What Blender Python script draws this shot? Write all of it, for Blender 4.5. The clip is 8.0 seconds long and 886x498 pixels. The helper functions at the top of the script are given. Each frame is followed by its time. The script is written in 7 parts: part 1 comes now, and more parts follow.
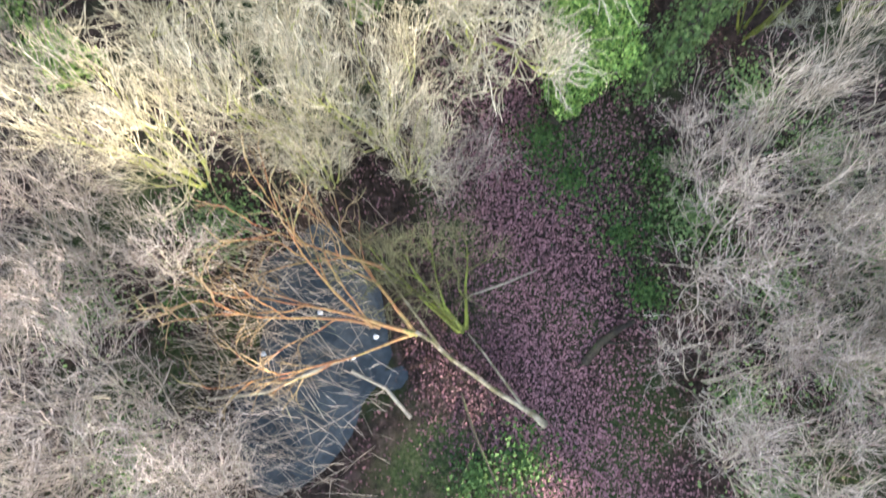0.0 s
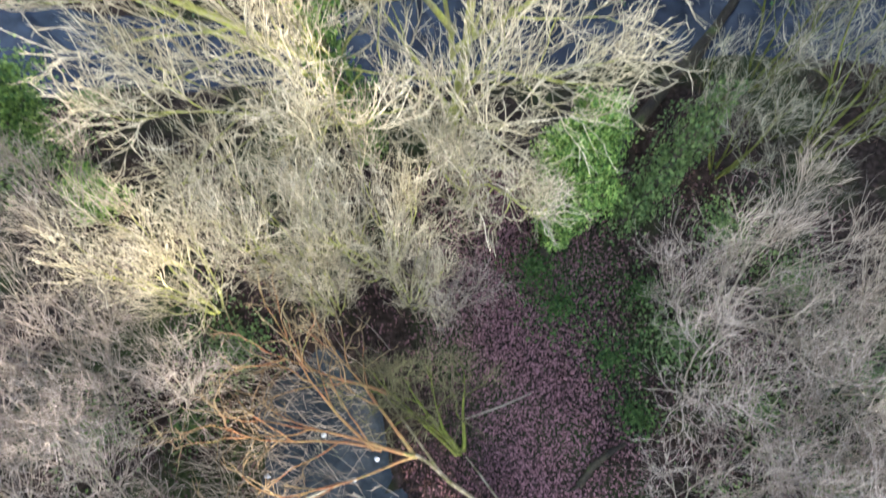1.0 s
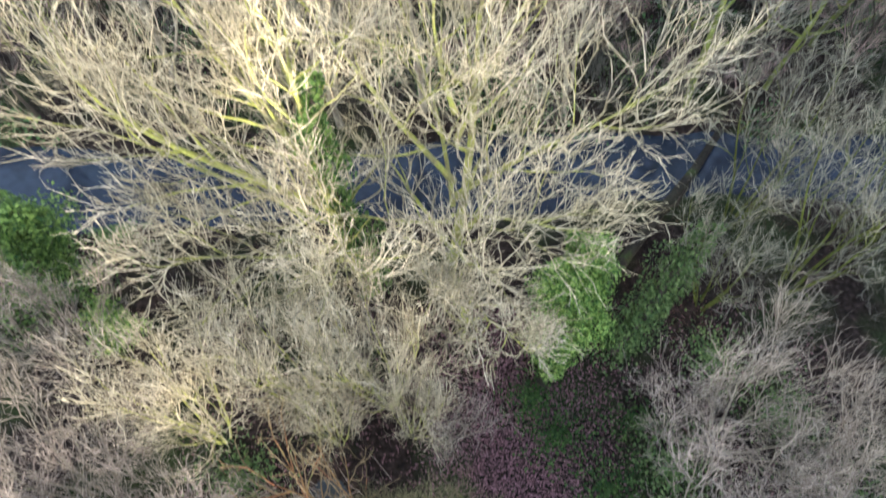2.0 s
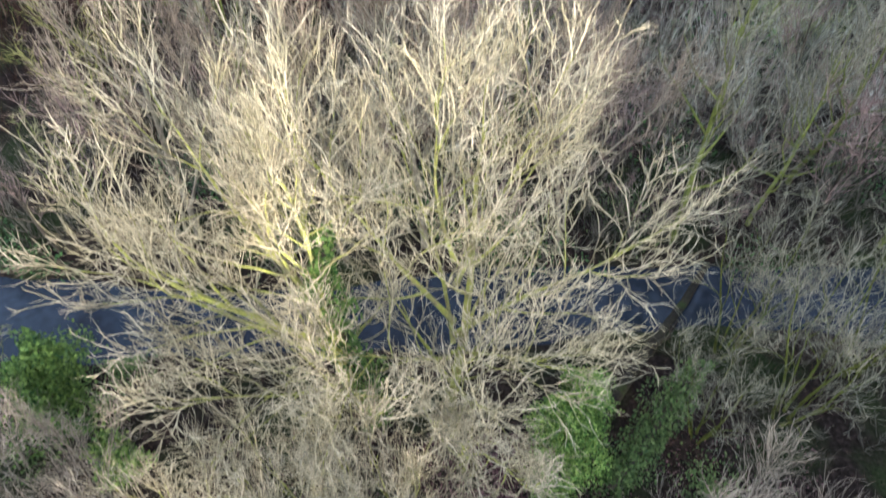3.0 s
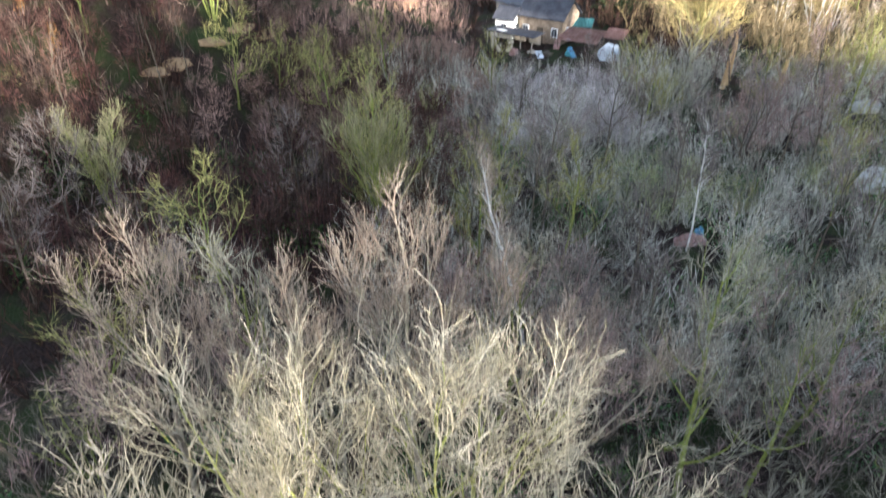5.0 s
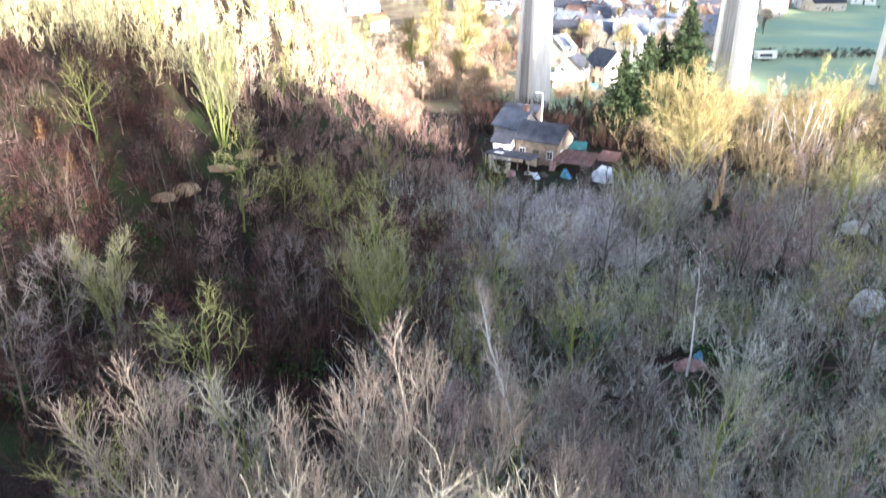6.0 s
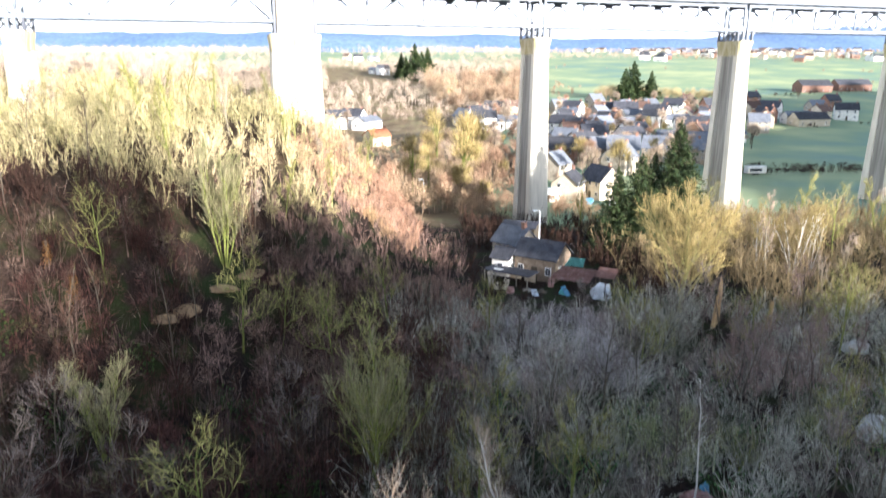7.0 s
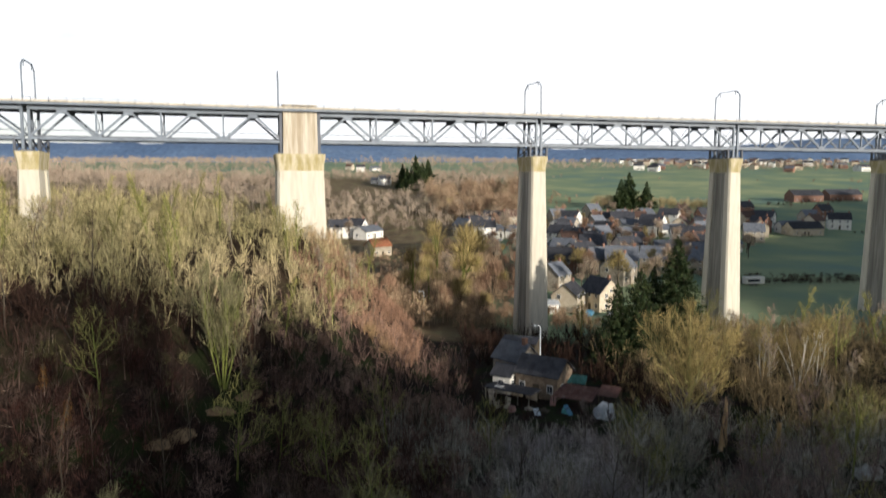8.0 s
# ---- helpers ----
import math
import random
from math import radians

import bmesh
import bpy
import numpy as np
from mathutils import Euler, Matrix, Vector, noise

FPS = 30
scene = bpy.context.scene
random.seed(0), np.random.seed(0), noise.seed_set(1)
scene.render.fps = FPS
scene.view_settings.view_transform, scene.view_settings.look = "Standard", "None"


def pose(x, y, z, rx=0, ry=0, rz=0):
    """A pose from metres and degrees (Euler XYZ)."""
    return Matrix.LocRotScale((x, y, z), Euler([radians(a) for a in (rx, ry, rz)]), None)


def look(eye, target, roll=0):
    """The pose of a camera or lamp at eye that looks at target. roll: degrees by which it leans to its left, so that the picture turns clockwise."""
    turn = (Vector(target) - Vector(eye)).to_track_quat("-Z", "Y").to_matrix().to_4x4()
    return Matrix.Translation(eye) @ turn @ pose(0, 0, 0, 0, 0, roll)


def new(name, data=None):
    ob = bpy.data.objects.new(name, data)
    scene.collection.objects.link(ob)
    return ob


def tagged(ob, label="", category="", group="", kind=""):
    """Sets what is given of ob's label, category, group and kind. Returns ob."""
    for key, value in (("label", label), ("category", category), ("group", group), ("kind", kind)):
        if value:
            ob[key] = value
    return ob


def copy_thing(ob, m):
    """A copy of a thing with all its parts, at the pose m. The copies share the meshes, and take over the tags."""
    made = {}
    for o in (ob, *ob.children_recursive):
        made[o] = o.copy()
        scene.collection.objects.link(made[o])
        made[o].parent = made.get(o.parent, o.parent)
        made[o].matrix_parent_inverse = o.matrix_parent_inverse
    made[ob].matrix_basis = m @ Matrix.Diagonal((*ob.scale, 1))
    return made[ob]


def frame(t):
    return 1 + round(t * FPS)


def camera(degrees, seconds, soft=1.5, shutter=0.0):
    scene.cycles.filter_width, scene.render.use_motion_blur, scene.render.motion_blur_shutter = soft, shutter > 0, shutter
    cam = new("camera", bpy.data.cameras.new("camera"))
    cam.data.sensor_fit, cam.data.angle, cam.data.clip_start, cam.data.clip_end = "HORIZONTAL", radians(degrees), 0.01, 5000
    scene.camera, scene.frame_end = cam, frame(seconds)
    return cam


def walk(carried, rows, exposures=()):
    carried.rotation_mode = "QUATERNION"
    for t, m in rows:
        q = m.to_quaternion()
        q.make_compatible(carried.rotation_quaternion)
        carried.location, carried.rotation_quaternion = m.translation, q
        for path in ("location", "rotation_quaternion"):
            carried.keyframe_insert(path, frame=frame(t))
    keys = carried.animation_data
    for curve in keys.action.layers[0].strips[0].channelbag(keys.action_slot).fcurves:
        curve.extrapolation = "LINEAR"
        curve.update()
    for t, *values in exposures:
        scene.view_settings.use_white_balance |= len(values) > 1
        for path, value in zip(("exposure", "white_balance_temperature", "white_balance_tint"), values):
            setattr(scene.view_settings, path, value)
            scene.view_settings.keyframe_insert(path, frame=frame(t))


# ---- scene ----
cam = camera(64.7, 8.0, 1.55, 0.55)
PATH = [
    (0.0, pose(0.00, 0.00, 20.20, 13.30, 0, 0)),
    (0.5, pose(0.02, 0.01, 20.95, 17.90, 0, 0)),
    (1.0, pose(0.04, 0.02, 21.72, 22.40, 0, 0)),
    (3.0, pose(0.00, 0.20, 24.90, 40.20, 0, 0)),
    (3.5, pose(0.00, 0.18, 25.66, 44.70, 0, 0)),
    (4.0, pose(0.01, 0.14, 26.40, 49.40, 0, 0)),
    (6.5, pose(0.07, 0.22, 30.36, 71.50, 0, 0)),
    (7.0, pose(0.11, 0.23, 31.23, 75.80, 0, 0)),
    (7.5, pose(0.08, 0.25, 32.18, 80.00, 0, 0)),
    (8.0, pose(0.08, 0.26, 32.96, 84.40, 0, 0)),
]
EXPOSURES = [(0.0, 4.85, 6400, 10), (1.0, 4.5, 6400, 10), (2.5, 4.05, 6400, 10), (4.5, 3.6, 6200, 10), (6.0, 3.7, 5800, 16), (6.5, 3.5, 5750, 16), (7.0, 2.85, 6000, 13), (7.5, 1.95, 6400, 10), (8.0, 1.0, 6500, 10)]
walk(cam, PATH, EXPOSURES)

# ---- sky and sun: low winter sun behind the camera's right shoulder ----
SUN_TO = Vector((0.65, -0.76, 0.205)).normalized()
SUN_ELEV = math.asin(SUN_TO.z)
SUN_AZ = math.atan2(SUN_TO.x, SUN_TO.y)
world = bpy.data.worlds.new("winter_sky")
scene.world = world
world.use_nodes = True
wn, wl = world.node_tree.nodes, world.node_tree.links
wn.clear()
w_out = wn.new("ShaderNodeOutputWorld")
w_bg = wn.new("ShaderNodeBackground")
w_sky = wn.new("ShaderNodeTexSky")
w_sky.sky_type = "NISHITA"
w_sky.sun_disc = False
w_sky.sun_elevation = SUN_ELEV
w_sky.sun_rotation = SUN_AZ
w_sky.air_density, w_sky.dust_density = 1.0, 0.8
w_co = wn.new("ShaderNodeTexCoord")
w_map = wn.new("ShaderNodeMapping")
w_map.inputs["Scale"].default_value = (1.0, 1.0, 3.0)
w_no = wn.new("ShaderNodeTexNoise")
w_no.inputs["Scale"].default_value = 1.6
w_no.inputs["Detail"].default_value = 6
w_ramp = wn.new("ShaderNodeValToRGB")
w_ramp.color_ramp.elements[0].position = 0.33
w_ramp.color_ramp.elements[1].position = 0.55
w_mix = wn.new("ShaderNodeMixRGB")
w_mix.inputs["Color2"].default_value = (12.5, 12.8, 13.4, 1)
# the haze and cloud thin out towards the zenith
w_sep = wn.new("ShaderNodeSeparateXYZ")
w_el = wn.new("ShaderNodeMapRange")
w_el.inputs["From Min"].default_value, w_el.inputs["From Max"].default_value = 0.20, 0.50
w_el.inputs["To Min"].default_value, w_el.inputs["To Max"].default_value = 1.0, 0.03
w_mul = wn.new("ShaderNodeMath")
w_mul.operation = "MULTIPLY"
wl.new(w_co.outputs["Generated"], w_sep.inputs[0])
wl.new(w_sep.outputs["Z"], w_el.inputs["Value"])
wl.new(w_co.outputs["Generated"], w_map.inputs["Vector"])
wl.new(w_map.outputs["Vector"], w_no.inputs["Vector"])
wl.new(w_no.outputs["Fac"], w_ramp.inputs["Fac"])
wl.new(w_ramp.outputs["Color"], w_mul.inputs[0])
wl.new(w_el.outputs["Result"], w_mul.inputs[1])
wl.new(w_mul.outputs["Value"], w_mix.inputs["Fac"])
wl.new(w_sky.outputs["Color"], w_mix.inputs["Color1"])
wl.new(w_mix.outputs["Color"], w_bg.inputs["Color"])
w_bg.inputs["Strength"].default_value = 0.05
wl.new(w_bg.outputs["Background"], w_out.inputs["Surface"])

sun = new("sun", bpy.data.lights.new("sun", "SUN"))
sun.data.energy = 2.75
sun.data.angle = radians(1.0)
sun.data.color = (1.0, 0.92, 0.80)
sun.matrix_world = look(SUN_TO * 300, (0, 0, 0))

# ---- materials ----
def nodes_of(name):
    m = bpy.data.materials.new(name)
    m.use_nodes = True
    return m, m.node_tree.nodes, m.node_tree.links, m.node_tree.nodes["Principled BSDF"]


def surface(name, a, b, c=None, scale=1.0, fine=12.0, rough=0.85, bump=0.3, rand=0.25, metal=0.0, spec=0.12, stretch=(1, 1, 1), space="Object", island=0.0, grain=0.26):
    """Two broad tones a and b by a large noise, darkened and lightened by a fine one; c: a third tone in patches."""
    m, n, l, p = nodes_of(name)
    co = n.new("ShaderNodeTexCoord")
    if space == "World":
        co = n.new("ShaderNodeNewGeometry")
        src = co.outputs["Position"]
    else:
        src = co.outputs["Object"]
    mp = n.new("ShaderNodeMapping")
    mp.inputs["Scale"].default_value = stretch
    l.new(src, mp.inputs["Vector"])
    big = n.new("ShaderNodeTexNoise")
    big.inputs["Scale"].default_value, big.inputs["Detail"].default_value = scale, 4
    small = n.new("ShaderNodeTexNoise")
    small.inputs["Scale"].default_value, small.inputs["Detail"].default_value = fine, 3
    for t in (big, small):
        l.new(mp.outputs["Vector"], t.inputs["Vector"])
    r = n.new("ShaderNodeValToRGB")
    r.color_ramp.elements[0].position, r.color_ramp.elements[0].color = 0.36, (*a, 1)
    r.color_ramp.elements[1].position, r.color_ramp.elements[1].color = 0.62, (*b, 1)
    if c:
        e = r.color_ramp.elements.new(0.72)
        e.color = (*c, 1)
    l.new(big.outputs["Fac"], r.inputs["Fac"])
    mr = n.new("ShaderNodeMapRange")
    mr.inputs["From Min"].default_value, mr.inputs["From Max"].default_value = 0.3, 0.7
    mr.inputs["To Min"].default_value, mr.inputs["To Max"].default_value = 1 - grain, 1 + grain
    l.new(small.outputs["Fac"], mr.inputs["Value"])
    oi = n.new("ShaderNodeObjectInfo")
    mo = n.new("ShaderNodeMapRange")
    mo.inputs["To Min"].default_value, mo.inputs["To Max"].default_value = 1 - rand, 1 + rand
    l.new(oi.outputs["Random"], mo.inputs["Value"])
    mul = n.new("ShaderNodeMath")
    mul.operation = "MULTIPLY"
    l.new(mr.outputs["Result"], mul.inputs[0])
    l.new(mo.outputs["Result"], mul.inputs[1])
    if island:
        gi = n.new("ShaderNodeNewGeometry")
        ri = n.new("ShaderNodeMapRange")
        ri.inputs["To Min"].default_value, ri.inputs["To Max"].default_value = 1 - island, 1 + island
        l.new(gi.outputs["Random Per Island"], ri.inputs["Value"])
        m2 = n.new("ShaderNodeMath")
        m2.operation = "MULTIPLY"
        l.new(mul.outputs["Value"], m2.inputs[0])
        l.new(ri.outputs["Result"], m2.inputs[1])
        mul = m2
    mx = n.new("ShaderNodeVectorMath")
    mx.operation = "SCALE"
    l.new(r.outputs["Color"], mx.inputs[0])
    l.new(mul.outputs["Value"], mx.inputs["Scale"])
    l.new(mx.outputs["Vector"], p.inputs["Base Color"])
    p.inputs["Roughness"].default_value, p.inputs["Metallic"].default_value = rough, metal
    p.inputs["Specular IOR Level"].default_value = spec
    if bump:
        bp = n.new("ShaderNodeBump")
        bp.inputs["Strength"].default_value, bp.inputs["Distance"].default_value = bump, 0.05
        l.new(small.outputs["Fac"], bp.inputs["Height"])
        l.new(bp.outputs["Normal"], p.inputs["Normal"])
    return m


def leafy(name, a, b, rough=0.55, see=0.25):
    """Leaves: a tone for each leaf between a and b, letting a little light through."""
    m, n, l, p = nodes_of(name)
    g = n.new("ShaderNodeNewGeometry")
    r = n.new("ShaderNodeValToRGB")
    r.color_ramp.elements[0].color, r.color_ramp.elements[1].color = (*a, 1), (*b, 1)
    l.new(g.outputs["Random Per Island"], r.inputs["Fac"])
    l.new(r.outputs["Color"], p.inputs["Base Color"])
    p.inputs["Roughness"].default_value = rough
    p.inputs["Specular IOR Level"].default_value = 0.2
    if see:
        tr = n.new("ShaderNodeBsdfTranslucent")
        mixs = n.new("ShaderNodeMixShader")
        mixs.inputs["Fac"].default_value = see
        l.new(r.outputs["Color"], tr.inputs["Color"])
        l.new(p.outputs["BSDF"], mixs.inputs[1])
        l.new(tr.outputs["BSDF"], mixs.inputs[2])
        l.new(mixs.outputs["Shader"], n["Material Output"].inputs["Surface"])
    return m


M = {}
M["lichen_bark"] = surface("lichen_bark", (0.27, 0.24, 0.13), (0.42, 0.43, 0.10), (0.38, 0.36, 0.2), 1.4, 14, bump=0.5)
M["grey_bark"] = surface("grey_bark", (0.22, 0.18, 0.14), (0.34, 0.30, 0.22), (0.28, 0.30, 0.13), 1.2, 16, bump=0.5)
M["lime_bark"] = surface("lime_bark", (0.16, 0.19, 0.045), (0.26, 0.29, 0.07), (0.22, 0.20, 0.09), 1.2, 12, bump=0.4)
M["gold_bark"] = surface("gold_bark", (0.24, 0.215, 0.085), (0.36, 0.325, 0.14), (0.28, 0.28, 0.095), 1.2, 12, bump=0.4)
M["dark_bark"] = surface("dark_bark", (0.06, 0.05, 0.04), (0.11, 0.09, 0.065), (0.08, 0.09, 0.035), 1.2, 14, bump=0.5)
M["birch_bark"] = surface("birch_bark", (0.22, 0.19, 0.14), (0.085, 0.072, 0.04), (0.085, 0.10, 0.03), 3.5, 9, bump=0.4, rand=0.08)
M["white_bark"] = surface("white_bark", (0.56, 0.53, 0.48), (0.66, 0.63, 0.58), (0.22, 0.19, 0.16), 2.5, 10, stretch=(1, 1, 3), bump=0.3, rand=0.08)
M["moss_stem"] = surface("moss_stem", (0.075, 0.08, 0.02), (0.13, 0.15, 0.03), (0.10, 0.075, 0.05), 1.5, 14, bump=0.6)
M["moss_twig"] = surface("moss_twig", (0.085, 0.075, 0.04), (0.15, 0.135, 0.07), (0.11, 0.13, 0.035), 0.6, 6, bump=0, rand=0.1, island=0.5)
M["mossy_log"] = surface("mossy_log", (0.028, 0.022, 0.018), (0.05, 0.042, 0.028), (0.05, 0.065, 0.022), 1.5, 12, bump=0.6)
M["orange_bark"] = surface("orange_bark", (0.30, 0.125, 0.065), (0.30, 0.20, 0.085), (0.15, 0.17, 0.055), 1.5, 10, bump=0.4)
M["moss_bark"] = surface("moss_bark", (0.12, 0.135, 0.04), (0.20, 0.225, 0.055), (0.15, 0.11, 0.075), 1.5, 14, bump=0.6)
M["pale_twig"] = surface("pale_twig", (0.39, 0.33, 0.205), (0.54, 0.465, 0.34), (0.46, 0.40, 0.29), 0.7, 6, bump=0, rand=0.15, island=0.5)
M["sage_twig"] = surface("sage_twig", (0.17, 0.155, 0.11), (0.31, 0.285, 0.22), (0.22, 0.23, 0.115), 0.6, 6, bump=0, rand=0.15, island=0.5)
M["tan_twig"] = surface("tan_twig", (0.29, 0.215, 0.16), (0.40, 0.325, 0.25), (0.30, 0.28, 0.15), 0.6, 6, bump=0, rand=0.22, island=0.5)
M["olive_twig"] = surface("olive_twig", (0.21, 0.20, 0.07), (0.34, 0.31, 0.115), (0.29, 0.31, 0.08), 0.5, 5, bump=0, rand=0.3, island=0.5)
M["grey_twig"] = surface("grey_twig", (0.125, 0.10, 0.088), (0.20, 0.165, 0.145), (0.145, 0.145, 0.085), 0.5, 5, bump=0, rand=0.25, island=0.5)
# red-brown twigs, darkened to carry the shade of the wood
M["red_twig"] = surface("red_twig", (0.068, 0.036, 0.0272), (0.112, 0.06, 0.04), (0.096, 0.072, 0.036), 0.5, 5, bump=0, rand=0.3, island=0.5)
M["gold_twig"] = surface("gold_twig", (0.26, 0.20, 0.085), (0.355, 0.28, 0.125), (0.25, 0.245, 0.08), 0.4, 5, bump=0, rand=0.25, island=0.5)
M["lime_twig"] = surface("lime_twig", (0.20, 0.20, 0.085), (0.30, 0.27, 0.155), (0.25, 0.21, 0.13), 0.5, 5, bump=0, rand=0.2, island=0.5)
# brush with shade put into its tones, darker than real bark
M["thicket_shade"] = surface("thicket_shade", (0.0252, 0.0144, 0.0108), (0.0562, 0.031, 0.023), (0.0302, 0.0302, 0.013), 0.11, 1.2, bump=0, rand=0, space="World", island=0.55)
M["thicket_grey"] = surface("thicket_grey", (0.19, 0.18, 0.13), (0.50, 0.475, 0.41), (0.29, 0.315, 0.17), 0.16, 1.2, bump=0, rand=0, space="World", island=0.5)
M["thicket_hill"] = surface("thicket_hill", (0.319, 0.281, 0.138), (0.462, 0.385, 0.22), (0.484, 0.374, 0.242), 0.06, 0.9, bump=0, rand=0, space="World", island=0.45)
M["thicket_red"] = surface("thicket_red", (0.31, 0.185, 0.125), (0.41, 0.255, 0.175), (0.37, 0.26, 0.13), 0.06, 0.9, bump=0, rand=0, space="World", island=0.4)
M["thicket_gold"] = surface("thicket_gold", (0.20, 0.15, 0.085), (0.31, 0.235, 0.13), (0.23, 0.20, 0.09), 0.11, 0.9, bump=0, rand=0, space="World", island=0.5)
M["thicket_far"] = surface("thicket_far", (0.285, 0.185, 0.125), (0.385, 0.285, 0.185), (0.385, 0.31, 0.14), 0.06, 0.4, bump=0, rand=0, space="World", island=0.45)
# far woods with the distance haze mixed into a paler tan
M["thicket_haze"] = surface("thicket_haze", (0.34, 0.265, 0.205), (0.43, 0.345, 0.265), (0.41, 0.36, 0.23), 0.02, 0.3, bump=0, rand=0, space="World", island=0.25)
M["thicket_bank"] = surface("thicket_bank", (0.075, 0.065, 0.05), (0.17, 0.15, 0.12), (0.10, 0.11, 0.05), 0.2, 1.2, bump=0, rand=0, space="World", island=0.5)
# maroon brush, lowered in tone to hold the slope's shade
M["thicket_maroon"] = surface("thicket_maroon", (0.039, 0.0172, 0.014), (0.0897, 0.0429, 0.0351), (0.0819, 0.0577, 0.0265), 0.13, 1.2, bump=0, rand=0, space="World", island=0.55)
M["thicket_lilac"] = surface("thicket_lilac", (0.338, 0.3, 0.294), (0.575, 0.525, 0.512), (0.413, 0.413, 0.312), 0.12, 1.2, bump=0, rand=0, space="World", island=0.5)
M["thicket_pink"] = surface("thicket_pink", (0.25, 0.17, 0.145), (0.40, 0.29, 0.25), (0.31, 0.26, 0.17), 0.12, 1.2, bump=0, rand=0, space="World", island=0.5)
M["thicket_sage"] = surface("thicket_sage", (0.195, 0.208, 0.0975), (0.351, 0.358, 0.195), (0.273, 0.312, 0.111), 0.12, 1.2, bump=0, rand=0, space="World", island=0.5)
# brown and olive crowns, both lowered to deepen the slope's shade
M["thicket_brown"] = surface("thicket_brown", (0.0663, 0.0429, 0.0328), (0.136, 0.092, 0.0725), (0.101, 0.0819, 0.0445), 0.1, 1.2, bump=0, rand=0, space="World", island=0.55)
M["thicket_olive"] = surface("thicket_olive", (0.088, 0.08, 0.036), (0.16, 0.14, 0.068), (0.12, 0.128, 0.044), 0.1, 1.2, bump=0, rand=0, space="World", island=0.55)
M["rose_twig"] = surface("rose_twig", (0.26, 0.205, 0.17), (0.42, 0.345, 0.29), (0.31, 0.31, 0.19), 0.7, 6, bump=0, rand=0.15, island=0.5)
M["thicket_mid"] = surface("thicket_mid", (0.15, 0.098, 0.08), (0.31, 0.205, 0.165), (0.19, 0.18, 0.09), 0.13, 1.2, bump=0, rand=0, space="World", island=0.55)
M["brown_twig"] = surface("brown_twig", (0.22, 0.18, 0.14), (0.38, 0.315, 0.255), (0.26, 0.27, 0.15), 0.7, 6, bump=0, rand=0.15, island=0.5)
# darker copy of the ivy: shaded gaps put into its leaf tones
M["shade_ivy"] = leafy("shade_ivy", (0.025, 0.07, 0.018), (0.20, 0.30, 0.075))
M["ivy_leaf"] = leafy("ivy_leaf", (0.06, 0.15, 0.035), (0.36, 0.50, 0.13))
M["dull_ivy"] = leafy("dull_ivy", (0.05, 0.095, 0.032), (0.18, 0.25, 0.085))
M["dark_ivy"] = leafy("dark_ivy", (0.03, 0.085, 0.03), (0.09, 0.19, 0.055))
M["spruce_needle"] = leafy("spruce_needle", (0.016, 0.036, 0.016), (0.062, 0.082, 0.026), 0.7, 0.1)
M["litter_leaf"] = leafy("litter_leaf", (0.075, 0.034, 0.036), (0.26, 0.135, 0.145), 0.85, 0.1)
M["dark_leaf"] = leafy("dark_leaf", (0.035, 0.016, 0.018), (0.13, 0.06, 0.066), 0.6, 0.05)
M["beech_leaf"] = leafy("beech_leaf", (0.12, 0.05, 0.02), (0.26, 0.14, 0.045), 0.7, 0.2)
M["bramble_leaf"] = leafy("bramble_leaf", (0.02, 0.045, 0.013), (0.075, 0.125, 0.03), 0.7, 0.15)
M["concrete"] = surface("concrete", (0.56, 0.52, 0.43), (0.63, 0.585, 0.49), (0.50, 0.46, 0.38), 1.1, 2.2, bump=0.08, rand=0.04, stretch=(0.8, 0.8, 0.10), grain=0.07)
M["stained_concrete"] = surface("stained_concrete", (0.38, 0.32, 0.16), (0.54, 0.48, 0.34), (0.59, 0.54, 0.44), 1.0, 6, bump=0.2, rand=0.04, stretch=(1.2, 1.2, 0.2), grain=0.12)
M["shaded_weathered_concrete"] = surface("shaded_weathered_concrete", (0.20, 0.185, 0.16), (0.33, 0.31, 0.275), (0.48, 0.45, 0.39), 0.9, 3, bump=0.1, rand=0.04, stretch=(1.3, 1.3, 0.07), grain=0.12)
M["streaked_concrete"] = surface("streaked_concrete", (0.38, 0.315, 0.23), (0.57, 0.515, 0.42), (0.60, 0.54, 0.44), 0.9, 3, bump=0.1, rand=0.04, stretch=(1.5, 1.5, 0.10), grain=0.12)
M["pink_twig"] = surface("pink_twig", (0.20, 0.135, 0.12), (0.28, 0.20, 0.18), (0.25, 0.19, 0.14), 0.5, 5, bump=0, rand=0.2, island=0.5)
M["rust_twig"] = surface("rust_twig", (0.25, 0.15, 0.10), (0.34, 0.22, 0.15), (0.30, 0.22, 0.13), 0.4, 5, bump=0, rand=0.25, island=0.5)
M["orange_twig"] = surface("orange_twig", (0.22, 0.145, 0.08), (0.27, 0.20, 0.11), (0.19, 0.18, 0.08), 0.6, 6, bump=0, rand=0.1, island=0.5)
M["dark_brick"] = surface("dark_brick", (0.15, 0.085, 0.065), (0.21, 0.125, 0.095), (0.12, 0.08, 0.07), 0.8, 7, bump=0.4, rand=0.1)
M["steel"] = surface("steel", (0.15, 0.18, 0.22), (0.20, 0.235, 0.28), (0.14, 0.15, 0.17), 0.4, 9, rough=0.55, bump=0.1, rand=0.05, spec=0.5)
M["dark_steel"] = surface("dark_steel", (0.07, 0.08, 0.10), (0.11, 0.12, 0.145), None, 0.4, 9, rough=0.6, bump=0.1, rand=0.1, spec=0.5)
M["deck_edge"] = surface("deck_edge", (0.50, 0.45, 0.35), (0.62, 0.56, 0.45), (0.36, 0.32, 0.26), 0.2, 3, bump=0.2, rand=0.05)
